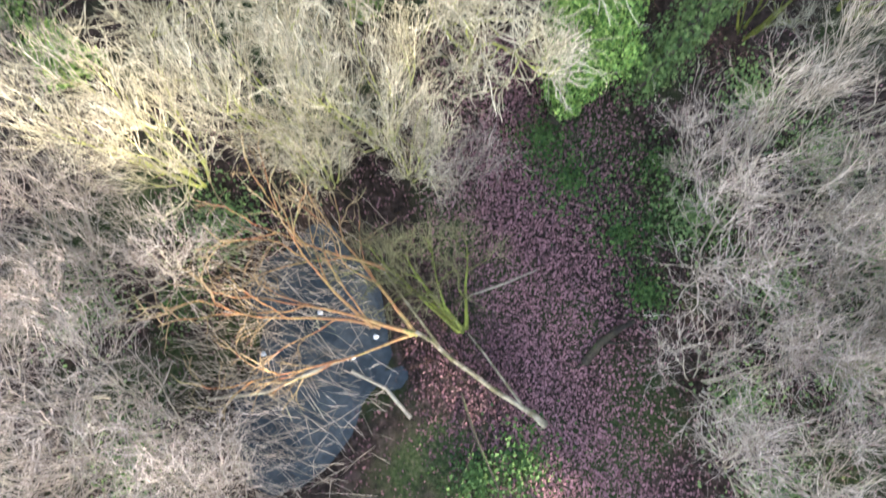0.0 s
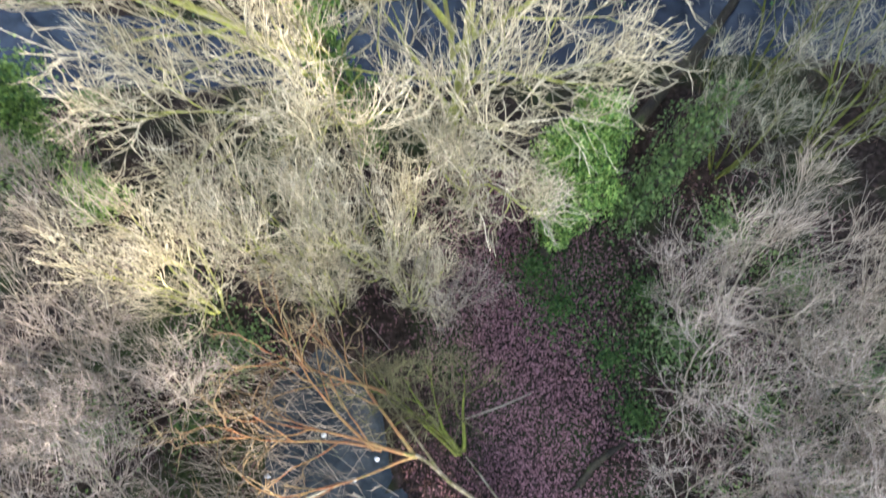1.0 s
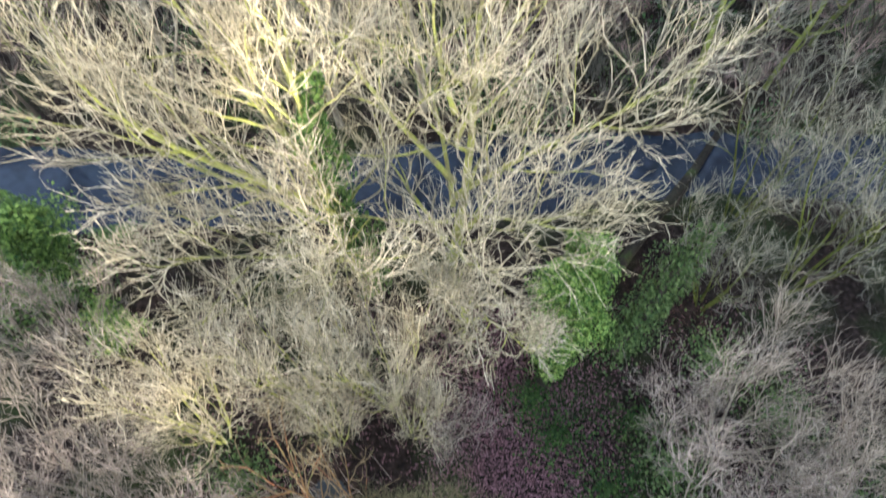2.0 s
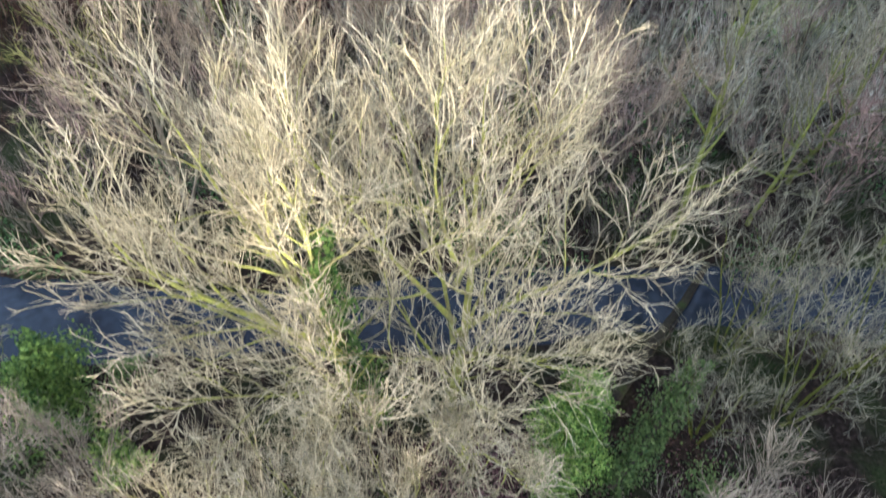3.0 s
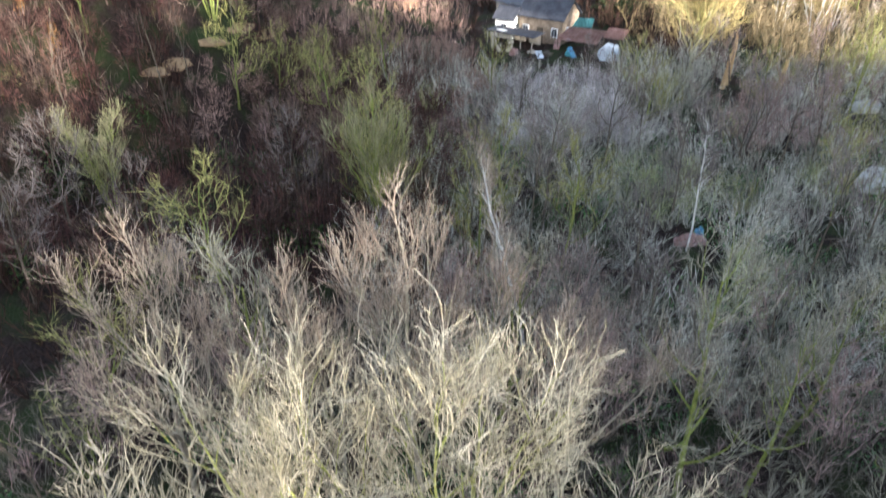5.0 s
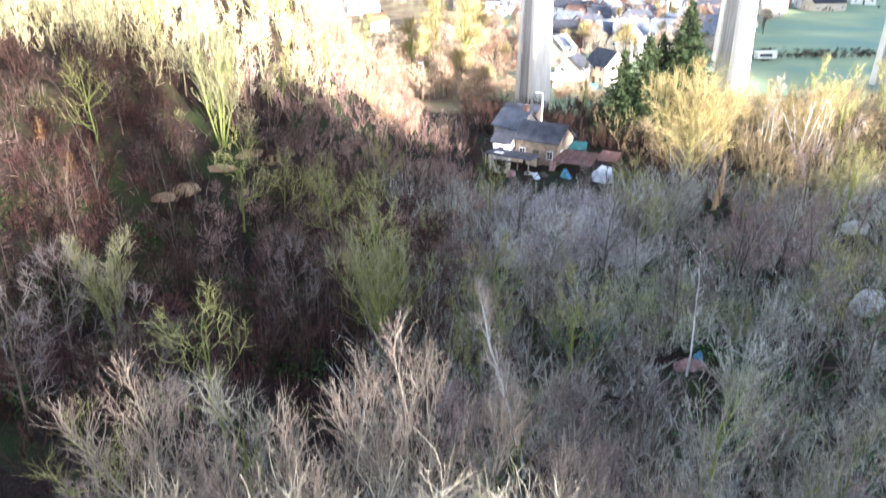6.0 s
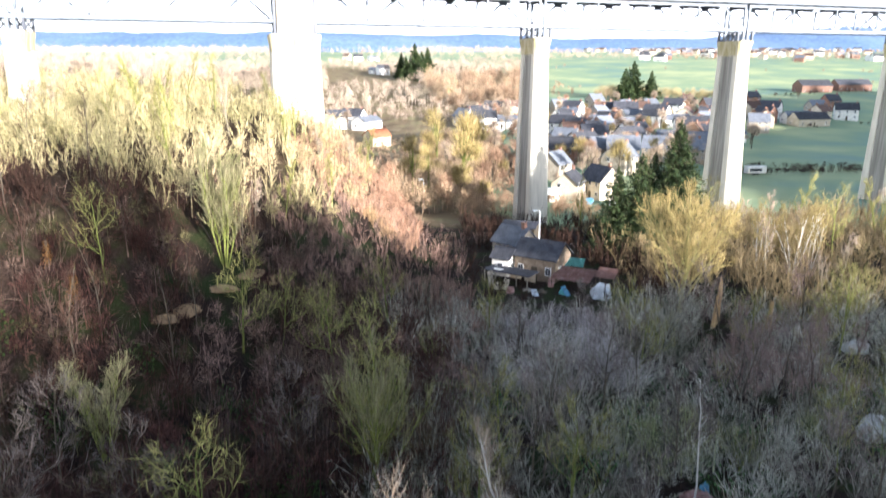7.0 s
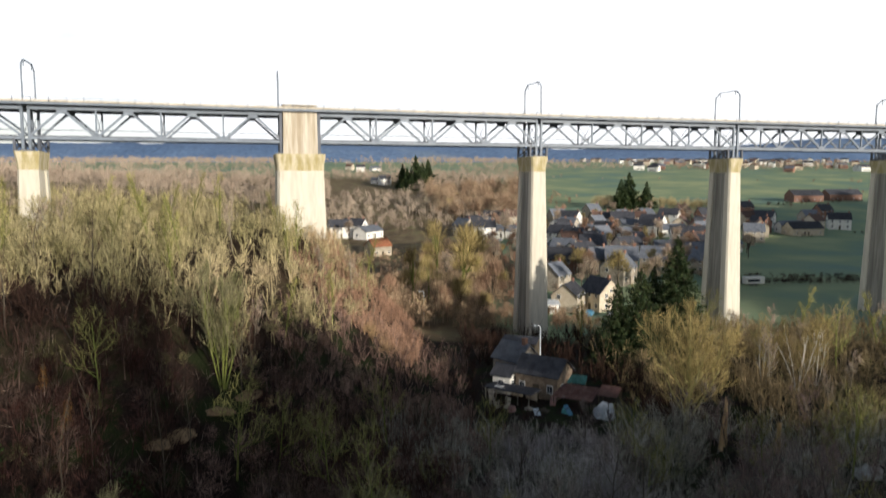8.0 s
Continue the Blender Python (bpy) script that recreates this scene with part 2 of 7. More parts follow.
M["ballast"] = surface("ballast", (0.20, 0.17, 0.14), (0.30, 0.26, 0.22), None, 0.5, 9, bump=0.5)
M["white_wall"] = surface("white_wall", (0.70, 0.68, 0.63), (0.80, 0.78, 0.73), (0.58, 0.55, 0.48), 0.4, 5, bump=0.15, rand=0.06)
M["cream_wall"] = surface("cream_wall", (0.46, 0.39, 0.29), (0.56, 0.49, 0.38), None, 0.4, 5, bump=0.15, rand=0.12)
M["stone_wall"] = surface("stone_wall", (0.30, 0.26, 0.21), (0.42, 0.37, 0.30), (0.24, 0.21, 0.17), 1.2, 4, bump=0.6, rand=0.1)
M["old_stone"] = surface("old_stone", (0.17, 0.13, 0.095), (0.27, 0.21, 0.155), (0.34, 0.28, 0.21), 1.6, 5, bump=0.7, rand=0.05)
M["brick_wall"] = surface("brick_wall", (0.24, 0.13, 0.095), (0.32, 0.18, 0.13), (0.2, 0.12, 0.1), 0.8, 7, bump=0.4, rand=0.12)
M["slate_roof"] = surface("slate_roof", (0.038, 0.040, 0.048), (0.066, 0.068, 0.08), (0.055, 0.056, 0.052), 0.8, 5, rough=0.8, bump=0.4, rand=0.2, spec=0.2)
M["tile_roof"] = surface("tile_roof", (0.34, 0.13, 0.07), (0.44, 0.19, 0.10), (0.24, 0.12, 0.08), 0.7, 6, bump=0.4, rand=0.15)
M["brown_roof"] = surface("brown_roof", (0.085, 0.052, 0.042), (0.13, 0.080, 0.062), (0.07, 0.06, 0.05), 0.8, 5, rough=0.8, bump=0.4, rand=0.2, spec=0.2)
M["grey_roof"] = surface("grey_roof", (0.10, 0.11, 0.13), (0.16, 0.175, 0.205), (0.12, 0.125, 0.135), 0.8, 5, rough=0.7, bump=0.4, rand=0.2, spec=0.3)
M["pane"] = surface("pane", (0.02, 0.025, 0.03), (0.05, 0.055, 0.065), None, 0.4, 3, rough=0.12, bump=0, rand=0.3, spec=0.6)
M["frame_white"] = surface("frame_white", (0.70, 0.70, 0.68), (0.80, 0.80, 0.78), None, 1, 5, bump=0, rand=0.05)
M["water"] = surface("water", (0.012, 0.016, 0.026), (0.022, 0.027, 0.042), None, 0.5, 2.2, rough=0.06, bump=0.16, rand=0, spec=0.4, space="World")
M["mud"] = surface("mud", (0.020, 0.025, 0.030), (0.045, 0.051, 0.056), (0.022, 0.021, 0.018), 0.9, 6, rough=0.3, bump=0.45, rand=0, spec=0.15, space="World")
M["sand"] = surface("sand", (0.24, 0.155, 0.085), (0.34, 0.23, 0.13), (0.10, 0.065, 0.042), 0.9, 5, bump=0.6, rand=0.1)
M["rubble"] = surface("rubble", (0.34, 0.33, 0.30), (0.50, 0.49, 0.45), (0.22, 0.22, 0.19), 0.9, 6, bump=0.7, rand=0.15)
M["blue_sheet"] = surface("blue_sheet", (0.08, 0.22, 0.34), (0.13, 0.32, 0.46), None, 1.2, 5, rough=0.45, bump=0.3, rand=0.15)
M["teal_sheet"] = surface("teal_sheet", (0.07, 0.24, 0.25), (0.12, 0.34, 0.34), None, 1.2, 5, rough=0.45, bump=0.3, rand=0.15)
M["rust_sheet"] = surface("rust_sheet", (0.22, 0.12, 0.10), (0.32, 0.20, 0.18), (0.40, 0.34, 0.34), 1.0, 6, rough=0.7, bump=0.4, rand=0.15)
M["pale_sheet"] = surface("pale_sheet", (0.42, 0.46, 0.5), (0.55, 0.58, 0.61), (0.33, 0.33, 0.33), 1.0, 6, rough=0.5, bump=0.3, rand=0.1)
M["broken_wood"] = surface("broken_wood", (0.50, 0.32, 0.16), (0.62, 0.44, 0.24), (0.38, 0.25, 0.14), 1.5, 9, bump=0.5, stretch=(1, 1, 0.3))
# distance haze is painted into the far woods as blue
M["far_wood_haze"] = surface("far_wood_haze", (0.12, 0.19, 0.32), (0.15, 0.225, 0.36), (0.19, 0.26, 0.36), 0.003, 0.05, bump=0, rand=0, space="World")
M["asphalt"] = surface("asphalt", (0.045, 0.047, 0.05), (0.065, 0.066, 0.07), None, 0.5, 6, rough=0.8, bump=0.2)
M["car_white"] = surface("car_white", (0.62, 0.63, 0.65), (0.72, 0.73, 0.75), None, 1, 3, rough=0.3, bump=0, rand=0.3, spec=0.6)

# ---- mesh helpers ----
def part(name, bm, material, parent=None, label=""):
    """Links a bmesh, or (verts, faces), as one mesh object."""
    me = bpy.data.meshes.new(name)
    if isinstance(bm, tuple):
        v, f = bm
        v = np.asarray(v, dtype=np.float32)
        f = np.asarray(f, dtype=np.int32)
        k = f.shape[1]
        me.vertices.add(len(v))
        me.vertices.foreach_set("co", v.ravel())
        me.loops.add(f.size)
        me.loops.foreach_set("vertex_index", f.ravel())
        me.polygons.add(len(f))
        me.polygons.foreach_set("loop_start", np.arange(len(f), dtype=np.int32) * k)
        me.update(calc_edges=True)
        me.validate()
    else:
        bm.normal_update()
        bm.to_mesh(me)
        bm.free()
    me.materials.append(material)
    ob = new(name, me)
    if parent:
        ob.parent = parent
    if label:
        ob["label"] = label
    return ob


def thing(name, place, label, category, group="", turn=0.0, kind=""):
    ob = new(name)
    ob.matrix_basis = pose(*place, 0, 0, turn)
    return tagged(ob, label, category, group, kind)


def box(bm, lo, hi, bevel=0.0):
    r = bmesh.ops.create_cube(bm, size=1.0)
    c = [(a + b) / 2 for a, b in zip(lo, hi)]
    s = [b - a for a, b in zip(lo, hi)]
    for v in r["verts"]:
        v.co = Vector([c[i] + v.co[i] * s[i] for i in range(3)])
    if bevel:
        es = list({e for v in r["verts"] for e in v.link_edges})
        bmesh.ops.bevel(bm, geom=es, offset=bevel, segments=1, affect="EDGES")
    return r["verts"]


def one_box(lo, hi, bevel=0.0):
    bm = bmesh.new()
    box(bm, lo, hi, bevel)
    return bm


def bar(bm, a, b, w, d, up=(0, 0, 1)):
    """A square bar from a to b, w wide sideways and d deep."""
    a, b = Vector(a), Vector(b)
    ax = (b - a).normalized()
    side = ax.cross(Vector(up))
    side = side.normalized() if side.length > 1e-4 else Vector((1, 0, 0))
    upv = side.cross(ax)
    vs = []
    for p in (a, b):
        for i, j in ((-1, -1), (1, -1), (1, 1), (-1, 1)):
            vs.append(bm.verts.new(p + side * (i * w / 2) + upv * (j * d / 2)))
    for f in ((3, 2, 1, 0), (4, 5, 6, 7), (0, 1, 5, 4), (1, 2, 6, 5), (2, 3, 7, 6), (3, 0, 4, 7)):
        bm.faces.new([vs[i] for i in f])


def one_bar(a, b, w, d, up=(0, 0, 1)):
    bm = bmesh.new()
    bar(bm, a, b, w, d, up)
    return bm


class Tubes:
    """Gathers tapered tubes along bent lines and thin twigs, as plain arrays."""
    def __init__(self):
        self.v, self.f, self.n = [], [], 0

    def tube(self, pts, rads, sides):
        pts = np.asarray(pts, float)
        k = len(pts)
        d = np.gradient(pts, axis=0)
        d /= np.linalg.norm(d, axis=1)[:, None] + 1e-9
        ref = np.array([0.31, 0.93, 0.2]) if abs(d[0, 2]) > 0.7 else np.array([0.1, 0.2, 0.97])
        a = np.cross(d, ref)
        a /= np.linalg.norm(a, axis=1)[:, None] + 1e-9
        b = np.cross(d, a)
        ang = np.arange(sides) * 2 * np.pi / sides
        ring = a[:, None, :] * np.cos(ang)[None, :, None] + b[:, None, :] * np.sin(ang)[None, :, None]
        v = pts[:, None, :] + ring * np.asarray(rads)[:, None, None]
        i = np.arange(k - 1)[:, None] * sides
        j = np.arange(sides)[None, :]
        q = np.stack([i + j, i + (j + 1) % sides, i + sides + (j + 1) % sides, i + sides + j], -1).reshape(-1, 4)
        self.f.append(np.concatenate([q[:, [0, 1, 2]], q[:, [0, 2, 3]]]) + self.n)
        self.v.append(v.reshape(-1, 3))
        self.n += k * sides

    def twigs(self, base, way, length, r, rng, bend=0.25, up=0.25):
        """Many thin bent twigs at once, three-sided, running to a point."""
        base, way = np.asarray(base, float), np.asarray(way, float)
        n = len(base)
        if not n:
            return
        length, r = np.broadcast_to(length, n)[:, None], np.broadcast_to(r, n)[:, None]
        way = way / (np.linalg.norm(way, axis=1)[:, None] + 1e-9)
        w2 = way + rng.normal(0, bend, (n, 3)) + np.array([0, 0, up])
        w2 /= np.linalg.norm(w2, axis=1)[:, None]
        mid = base + way * length * 0.5
        tip = mid + w2 * length * 0.5
        a = np.cross(way, np.array([0.3, 0.5, 0.81]))
        a /= np.linalg.norm(a, axis=1)[:, None] + 1e-9
        b = np.cross(way, a)
        rows = []
        for c, rr in ((base, r), (mid, r * 0.9)):
            for k in range(3):
                th = 2 * np.pi * k / 3
                rows.append(c + (a * np.cos(th) + b * np.sin(th)) * rr)
        rows.append(tip)
        v = np.stack(rows, 1).reshape(-1, 3)
        t = np.array([[0, 1, 4], [0, 4, 3], [1, 2, 5], [1, 5, 4], [2, 0, 3], [2, 3, 5], [3, 4, 6], [4, 5, 6], [5, 3, 6]])
        self.f.append((t[None] + (np.arange(n) * 7)[:, None, None]).reshape(-1, 3) + self.n)
        self.v.append(v)
        self.n += n * 7

    def slivers(self, base, way, length, r, rng):
        """Many thin far-off shoots at once, one triangle each."""
        n = len(base)
        way = way / (np.linalg.norm(way, axis=1)[:, None] + 1e-9)
        a = np.cross(way, rng.normal(0, 1, (n, 3)))
        a /= np.linalg.norm(a, axis=1)[:, None] + 1e-9
        r = np.broadcast_to(r, n)[:, None]
        v = np.stack([base - a * r, base + a * r, base + way * np.broadcast_to(length, n)[:, None]], 1).reshape(-1, 3)
        self.f.append(np.arange(n * 3).reshape(-1, 3) + self.n)
        self.v.append(v)
        self.n += n * 3

    def cones(self, base, way, length, r):
        """Many straight shoots at once, three triangles each."""
        n = len(base)
        way = way / (np.linalg.norm(way, axis=1)[:, None] + 1e-9)
        a = np.cross(way, np.array([0.3, 0.5, 0.81]))
        a /= np.linalg.norm(a, axis=1)[:, None] + 1e-9
        b = np.cross(way, a)
        r = np.broadcast_to(r, n)[:, None]
        rows = [base + (a * np.cos(2 * np.pi * k / 3) + b * np.sin(2 * np.pi * k / 3)) * r for k in range(3)]
        rows.append(base + way * np.broadcast_to(length, n)[:, None])
        t = np.array([[0, 1, 3], [1, 2, 3], [2, 0, 3]])
        self.f.append((t[None] + (np.arange(n) * 4)[:, None, None]).reshape(-1, 3) + self.n)
        self.v.append(np.stack(rows, 1).reshape(-1, 3))
        self.n += n * 4

    def mesh(self):
        return np.concatenate(self.v), np.concatenate(self.f)


def unit(v):
    return v / (np.linalg.norm(v) + 1e-9)


def swerve(d, angle, rng):
    """A way that leaves d by that angle, to a random side."""
    s = np.cross(d, rng.normal(0, 1, 3))
    return unit(d * math.cos(angle) + unit(s) * math.sin(angle))


def bough(start, d, length, r0, rng, steps, wobble, up, r1=0.35):
    """The points and thicknesses of one wavering branch."""
    pts, p, d = [np.array(start, float)], np.array(start, float), unit(np.array(d, float))
    for i in range(steps):
        d = unit(d + rng.normal(0, wobble, 3) + np.array([0, 0, up]))
        p = p + d * length / steps
        pts.append(p)
    return np.array(pts), np.linspace(r0, r0 * r1, steps + 1)


def tree_meshes(seed, stems, limbs, subs, fines, twigs, twig_len, limb_len, fine_r=0.008, spread=0.75, up=0.10, first=0.3, droop=0.0, sides=7, wob=0.14, tight=1.0):
    """A bare tree: stems = [(start, way, length, radius)]. Returns wood (stems and limbs) and crown (fine branches and twigs).
    limbs, subs, fines, twigs: how many on each stem, limb, branch and fine branch."""
    rng = np.random.default_rng(seed)
    wood, crown = Tubes(), Tubes()
    for start, way, length, r in stems:
        pts, rads = bough(start, way, length, r, rng, 9, wob * 0.5, 0.03, 0.22)
        rads[0] *= 1.25
        wood.tube(pts, rads, sides)
        for i in range(limbs):
            t = first + (1 - first) * (i + rng.random()) / limbs
            k = min(int(t * 9), 8)
            p = pts[k] + (pts[k + 1] - pts[k]) * (t * 9 - k)
            d = unit(pts[k + 1] - pts[k])
            ld = swerve(d, spread * rng.uniform(0.7, 1.25) * (1.4 - 0.75 * t), rng)
            ll = limb_len * (1.15 - 0.65 * t) * rng.uniform(0.75, 1.2)
            lr = max(0.02, rads[k] * 0.55)
            lp, lrad = bough(p, ld, ll, lr, rng, 7, wob * 1.2, up, 0.2)
            wood.tube(lp, lrad, 5)
            for j in range(subs):
                u = 0.2 + 0.8 * (j + rng.random()) / subs
                m = min(int(u * 7), 6)
                q = lp[m] + (lp[m + 1] - lp[m]) * (u * 7 - m)
                sd = swerve(unit(lp[m + 1] - lp[m]), rng.uniform(0.35, 0.8) * tight, rng)
                sl = ll * (0.62 - 0.28 * u) * rng.uniform(0.7, 1.3)
                sr = max(fine_r * 1.6, lrad[m] * 0.5)
                sp, srad = bough(q, sd, sl, sr, rng, 5, wob * 1.7, up * 1.4 - droop, 0.3)
                crown.tube(sp, srad, 3)
                fb, fw, fl, tb, tw, tl = [], [], [], [], [], []
                for f in range(fines):
                    w = 0.15 + 0.85 * (f + rng.random()) / fines
                    e = min(int(w * 5), 4)
                    g = sp[e] + (sp[e + 1] - sp[e]) * (w * 5 - e)
                    fd = swerve(unit(sp[e + 1] - sp[e]), rng.uniform(0.3, 1.0) * tight, rng)
                    ln = sl * (0.75 - 0.25 * w) * rng.uniform(0.6, 1.4)
                    fb.append(g)
                    fw.append(fd)
                    fl.append(ln)
                    for h in range(twigs):
                        z = rng.uniform(0.1, 0.9)
                        tb.append(g + fd * ln * 0.5 * z * 1.1)
                        tw.append(swerve(fd, rng.uniform(0.2, 0.95) * tight, rng) + np.array([0, 0, up * 1.5 - droop]))
                        tl.append(twig_len * rng.uniform(0.5, 1.4))
                crown.twigs(fb, fw, np.array(fl), fine_r, rng, 0.42 * tight, up * 2 - droop * 2)
                crown.cones(np.array(tb), np.array(tw), np.array(tl), fine_r * 0.7)
    return wood.mesh(), crown.mesh()


def ash_meshes(seed, stems, n1, n2, n3, n4, l1, l2, l3, l4, r3=0.013, spread=0.8, turnup=0.10, wob=0.12, first=0.2, fork=0.6, sides=8):
    """A bare tree whose boughs arch outward and turn up at their blunt tips: stems = [(start, way, length, radius)].
    n1 to n4 count limbs on a stem, branches on a limb, shoots on a branch and spurs on a shoot; l1 to l4 are their lengths."""
    rng = np.random.default_rng(seed)
    wood, crown = Tubes(), Tubes()

    def along(pts, t):
        k = len(pts) - 1
        i = min(int(t * k), k - 1)
        return pts[i] + (pts[i + 1] - pts[i]) * (t * k - i), unit(pts[i + 1] - pts[i]), i

    def leave(d, angle, turn):
        a = unit(np.cross(d, np.array([0.31, 0.2, 0.93]) if abs(d[2]) < 0.9 else np.array([0.9, 0.3, 0.1])))
        return unit(d * math.cos(angle) + (a * math.cos(turn) + np.cross(d, a) * math.sin(turn)) * math.sin(angle))

    for start, way, length, r in stems:
        pts, rads = bough(start, way, length, r, rng, 10, wob * 0.45, 0.035, 0.2)
        rads[0] *= 1.3
        wood.tube(pts, rads, sides)
        turn = rng.uniform(0, 6.28)
        for i in range(n1 + 1):
            t = 1.0 if i == n1 else first + (1 - first) * (i + rng.random()) / n1
            p, d, k = along(pts, t)
            turn += 2.4 + rng.normal(0, 0.3)
            ld = d if i == n1 else leave(d, spread * rng.uniform(0.75, 1.2) * (1.35 - 0.65 * t), turn)
            ll = l1 * (1.2 - 0.62 * t) * rng.uniform(0.8, 1.2)
            lp, lr = bough(p, ld, ll, max(r3 * 1.9, rads[k] * 0.5), rng, 7, wob, turnup * 0.8, 0.3)
            wood.tube(lp, np.maximum(lr, r3 * 1.1), 5)
            tw2 = rng.uniform(0, 6.28)
            for j in range(n2 + 1):
                u = 1.0 if j == n2 else 0.18 + 0.8 * (j + rng.random()) / n2
                q, e, m = along(lp, u)
                tw2 += 2.4 + rng.normal(0, 0.4)
                sd = e if j == n2 else leave(e, fork * rng.uniform(0.7, 1.3), tw2)
                sl = l2 * (1.15 - 0.5 * u) * rng.uniform(0.65, 1.25)
                sp, sr = bough(q, sd, sl, max(r3 * 1.35, lr[m] * 0.55), rng, 5, wob * 1.3, turnup, 0.5)
                crown.tube(sp, np.maximum(sr, r3), 4)
                tb, tw = [], []
                for f in range(n3):
                    w = 0.15 + 0.85 * (f + rng.random()) / n3
                    g, h, x = along(sp, w)
                    fd = swerve(h, fork * rng.uniform(0.6, 1.4), rng)
                    fp, fr = bough(g, fd, l3 * rng.uniform(0.5, 1.3), r3, rng, 3, wob * 1.8, turnup * 2.0, 0.6)
                    crown.tube(fp, fr, 3)
                    for y in range(n4):
                        z, v, x = along(fp, rng.uniform(0.2, 1.0))
                        tb.append(z)
                        tw.append(swerve(v, fork * rng.uniform(0.5, 1.5), rng))
                if tb:
                    crown.twigs(tb, tw, l4 * rng.uniform(0.5, 1.4, len(tb)), r3 * 0.6, rng, 0.35, turnup * 3)
    return wood.mesh(), crown.mesh()


def make_tree(name, place, meshes, bark, twig, label, category="tree", group="", turn=0.0):
    t = thing(name, place, label, category, group, turn)
    part("trunk", meshes[0], bark, t)
    part("crown", meshes[1], twig, t)
    return t


def leaf_cloud(points, normals, size, rng, droop=0.3):
    """Small pointed leaves, two triangles each, about the given points."""
    n = len(points)
    w = normals + rng.normal(0, 0.6, (n, 3))
    w[:, 2] -= droop
    w /= np.linalg.norm(w, axis=1)[:, None]
    a = np.cross(w, rng.normal(0, 1, (n, 3)))
    a /= np.linalg.norm(a, axis=1)[:, None]
    b = np.cross(w, a)
    s = (size * rng.uniform(0.6, 1.4, n))[:, None]
    v = np.stack([points - b * s * 0.5, points + a * s * 0.42, points + b * s * 0.6, points - a * s * 0.42], 1).reshape(-1, 3)
    f = (np.array([[0, 1, 2], [0, 2, 3]])[None] + (np.arange(n) * 4)[:, None, None]).reshape(-1, 3)
    return v, f

# ---- the lie of the land ----
POOL = (-3.5, 2.5)


def sstep(t):
    t = np.clip(t, 0, 1)
    return t * t * (3 - 2 * t)


def stream_y(x):
    return 18.0 + 0.6 * np.sin(x / 6.5) + 0.012 * x


def land(x, y):
    """Height of the ground: a flat valley floor, a wooded hill on one side, fields that rise to far ridges, and an
    unseen hill behind, shaped to cast shade.
    """
    x, y = np.asarray(x, float), np.asarray(y, float)
    z = np.interp(y, [0, 330, 420, 500, 650, 900, 1300, 1600, 2500, 4800], [0, 0, 4, 10, 20, 40, 60, 74, 95, 120])
    z = z - np.interp(y, [120, 170, 330, 500], [0, 1.5, 1.5, 0])
    foot = np.interp(y, [28, 40, 52, 75, 110, 139, 200, 300, 420], [-110, -55, -22, -7, 1, 2, -17, -85, -150])
    top = np.interp(y, [40, 75, 139, 250, 400, 560], [13, 18, 24.5, 29, 22, 0]) + np.clip(-28 - x, -20, 120) * 0.045
    z = z + top * sstep((foot - x) / 34.0) * sstep((600 - y) / 200)
    # unseen ridge, its heights set to place shadows over valley, house and farm
    a, s = -0.65 * x + 0.76 * y, 0.76 * x + 0.65 * y
    ridge = np.interp(s, [-120, -60, 10, 17, 24, 40, 58, 72, 86, 110, 150, 200, 240, 340, 400, 425, 650, 690, 900], [8, 10, 15, 21, 43, 48.5, 42, 37, 29, 26, 27, 38, 60, 60, 58, 95, 92, 40, 30])
    z = z + ridge * np.exp(-((a + 92) / 28.0) ** 2)
    z = z + 0.22 * np.sin(x * 0.31 + 1.0) * np.sin(y * 0.27) + 0.08 * np.sin(x * 1.3 + y * 0.7) + 0.05 * np.sin(y * 1.9 - x * 0.8)
    near = sstep((70 - np.abs(x)) / 25)
    z = z - near * 0.9 * np.exp(-((y - stream_y(x)) / 1.9) ** 4)
    bank = 1 + 0.24 * np.sin(2.3 * x + 1.2 * y) + 0.22 * np.sin(2.1 * y - 1.3 * x + 1) + 0.1 * np.sin(4.1 * x - 3.3 * y)
    z = z - 0.62 * np.exp(-((((x - POOL[0]) / 2.0) ** 2 + ((y - POOL[1]) / 2.5) ** 2) * bank) ** 2)
    z = z - 0.5 * np.exp(-((((x + 4.2) / 1.7) ** 2 + ((y + 0.5) / 1.9) ** 2) * bank) ** 2)
    return z


def hgt(x, y):
    return float(land(x, y))


def ground_mesh():
    def axis(lo, hi, core_lo, core_hi, step, grow):
        out = list(np.arange(core_lo, core_hi + step / 2, step))
        s = step
        while out[-1] < hi:
            s *= grow
            out.append(out[-1] + s)
        s = step
        while out[0] > lo:
            s *= grow
            out.insert(0, out[0] - s)
        return np.array(out)
    xs = axis(-4700, 4700, -18, 18, 0.7, 1.055)
    ys = axis(-1500, 4700, -6, 26, 0.7, 1.045)
    gx, gy = np.meshgrid(xs, ys)
    v = np.stack([gx, gy, land(gx, gy)], -1).reshape(-1, 3)
    nx, ny = len(xs), len(ys)
    i = (np.arange(ny - 1)[:, None] * nx + np.arange(nx - 1)[None, :]).ravel()
    return v, np.stack([i, i + 1, i + nx + 1, i + nx], -1)


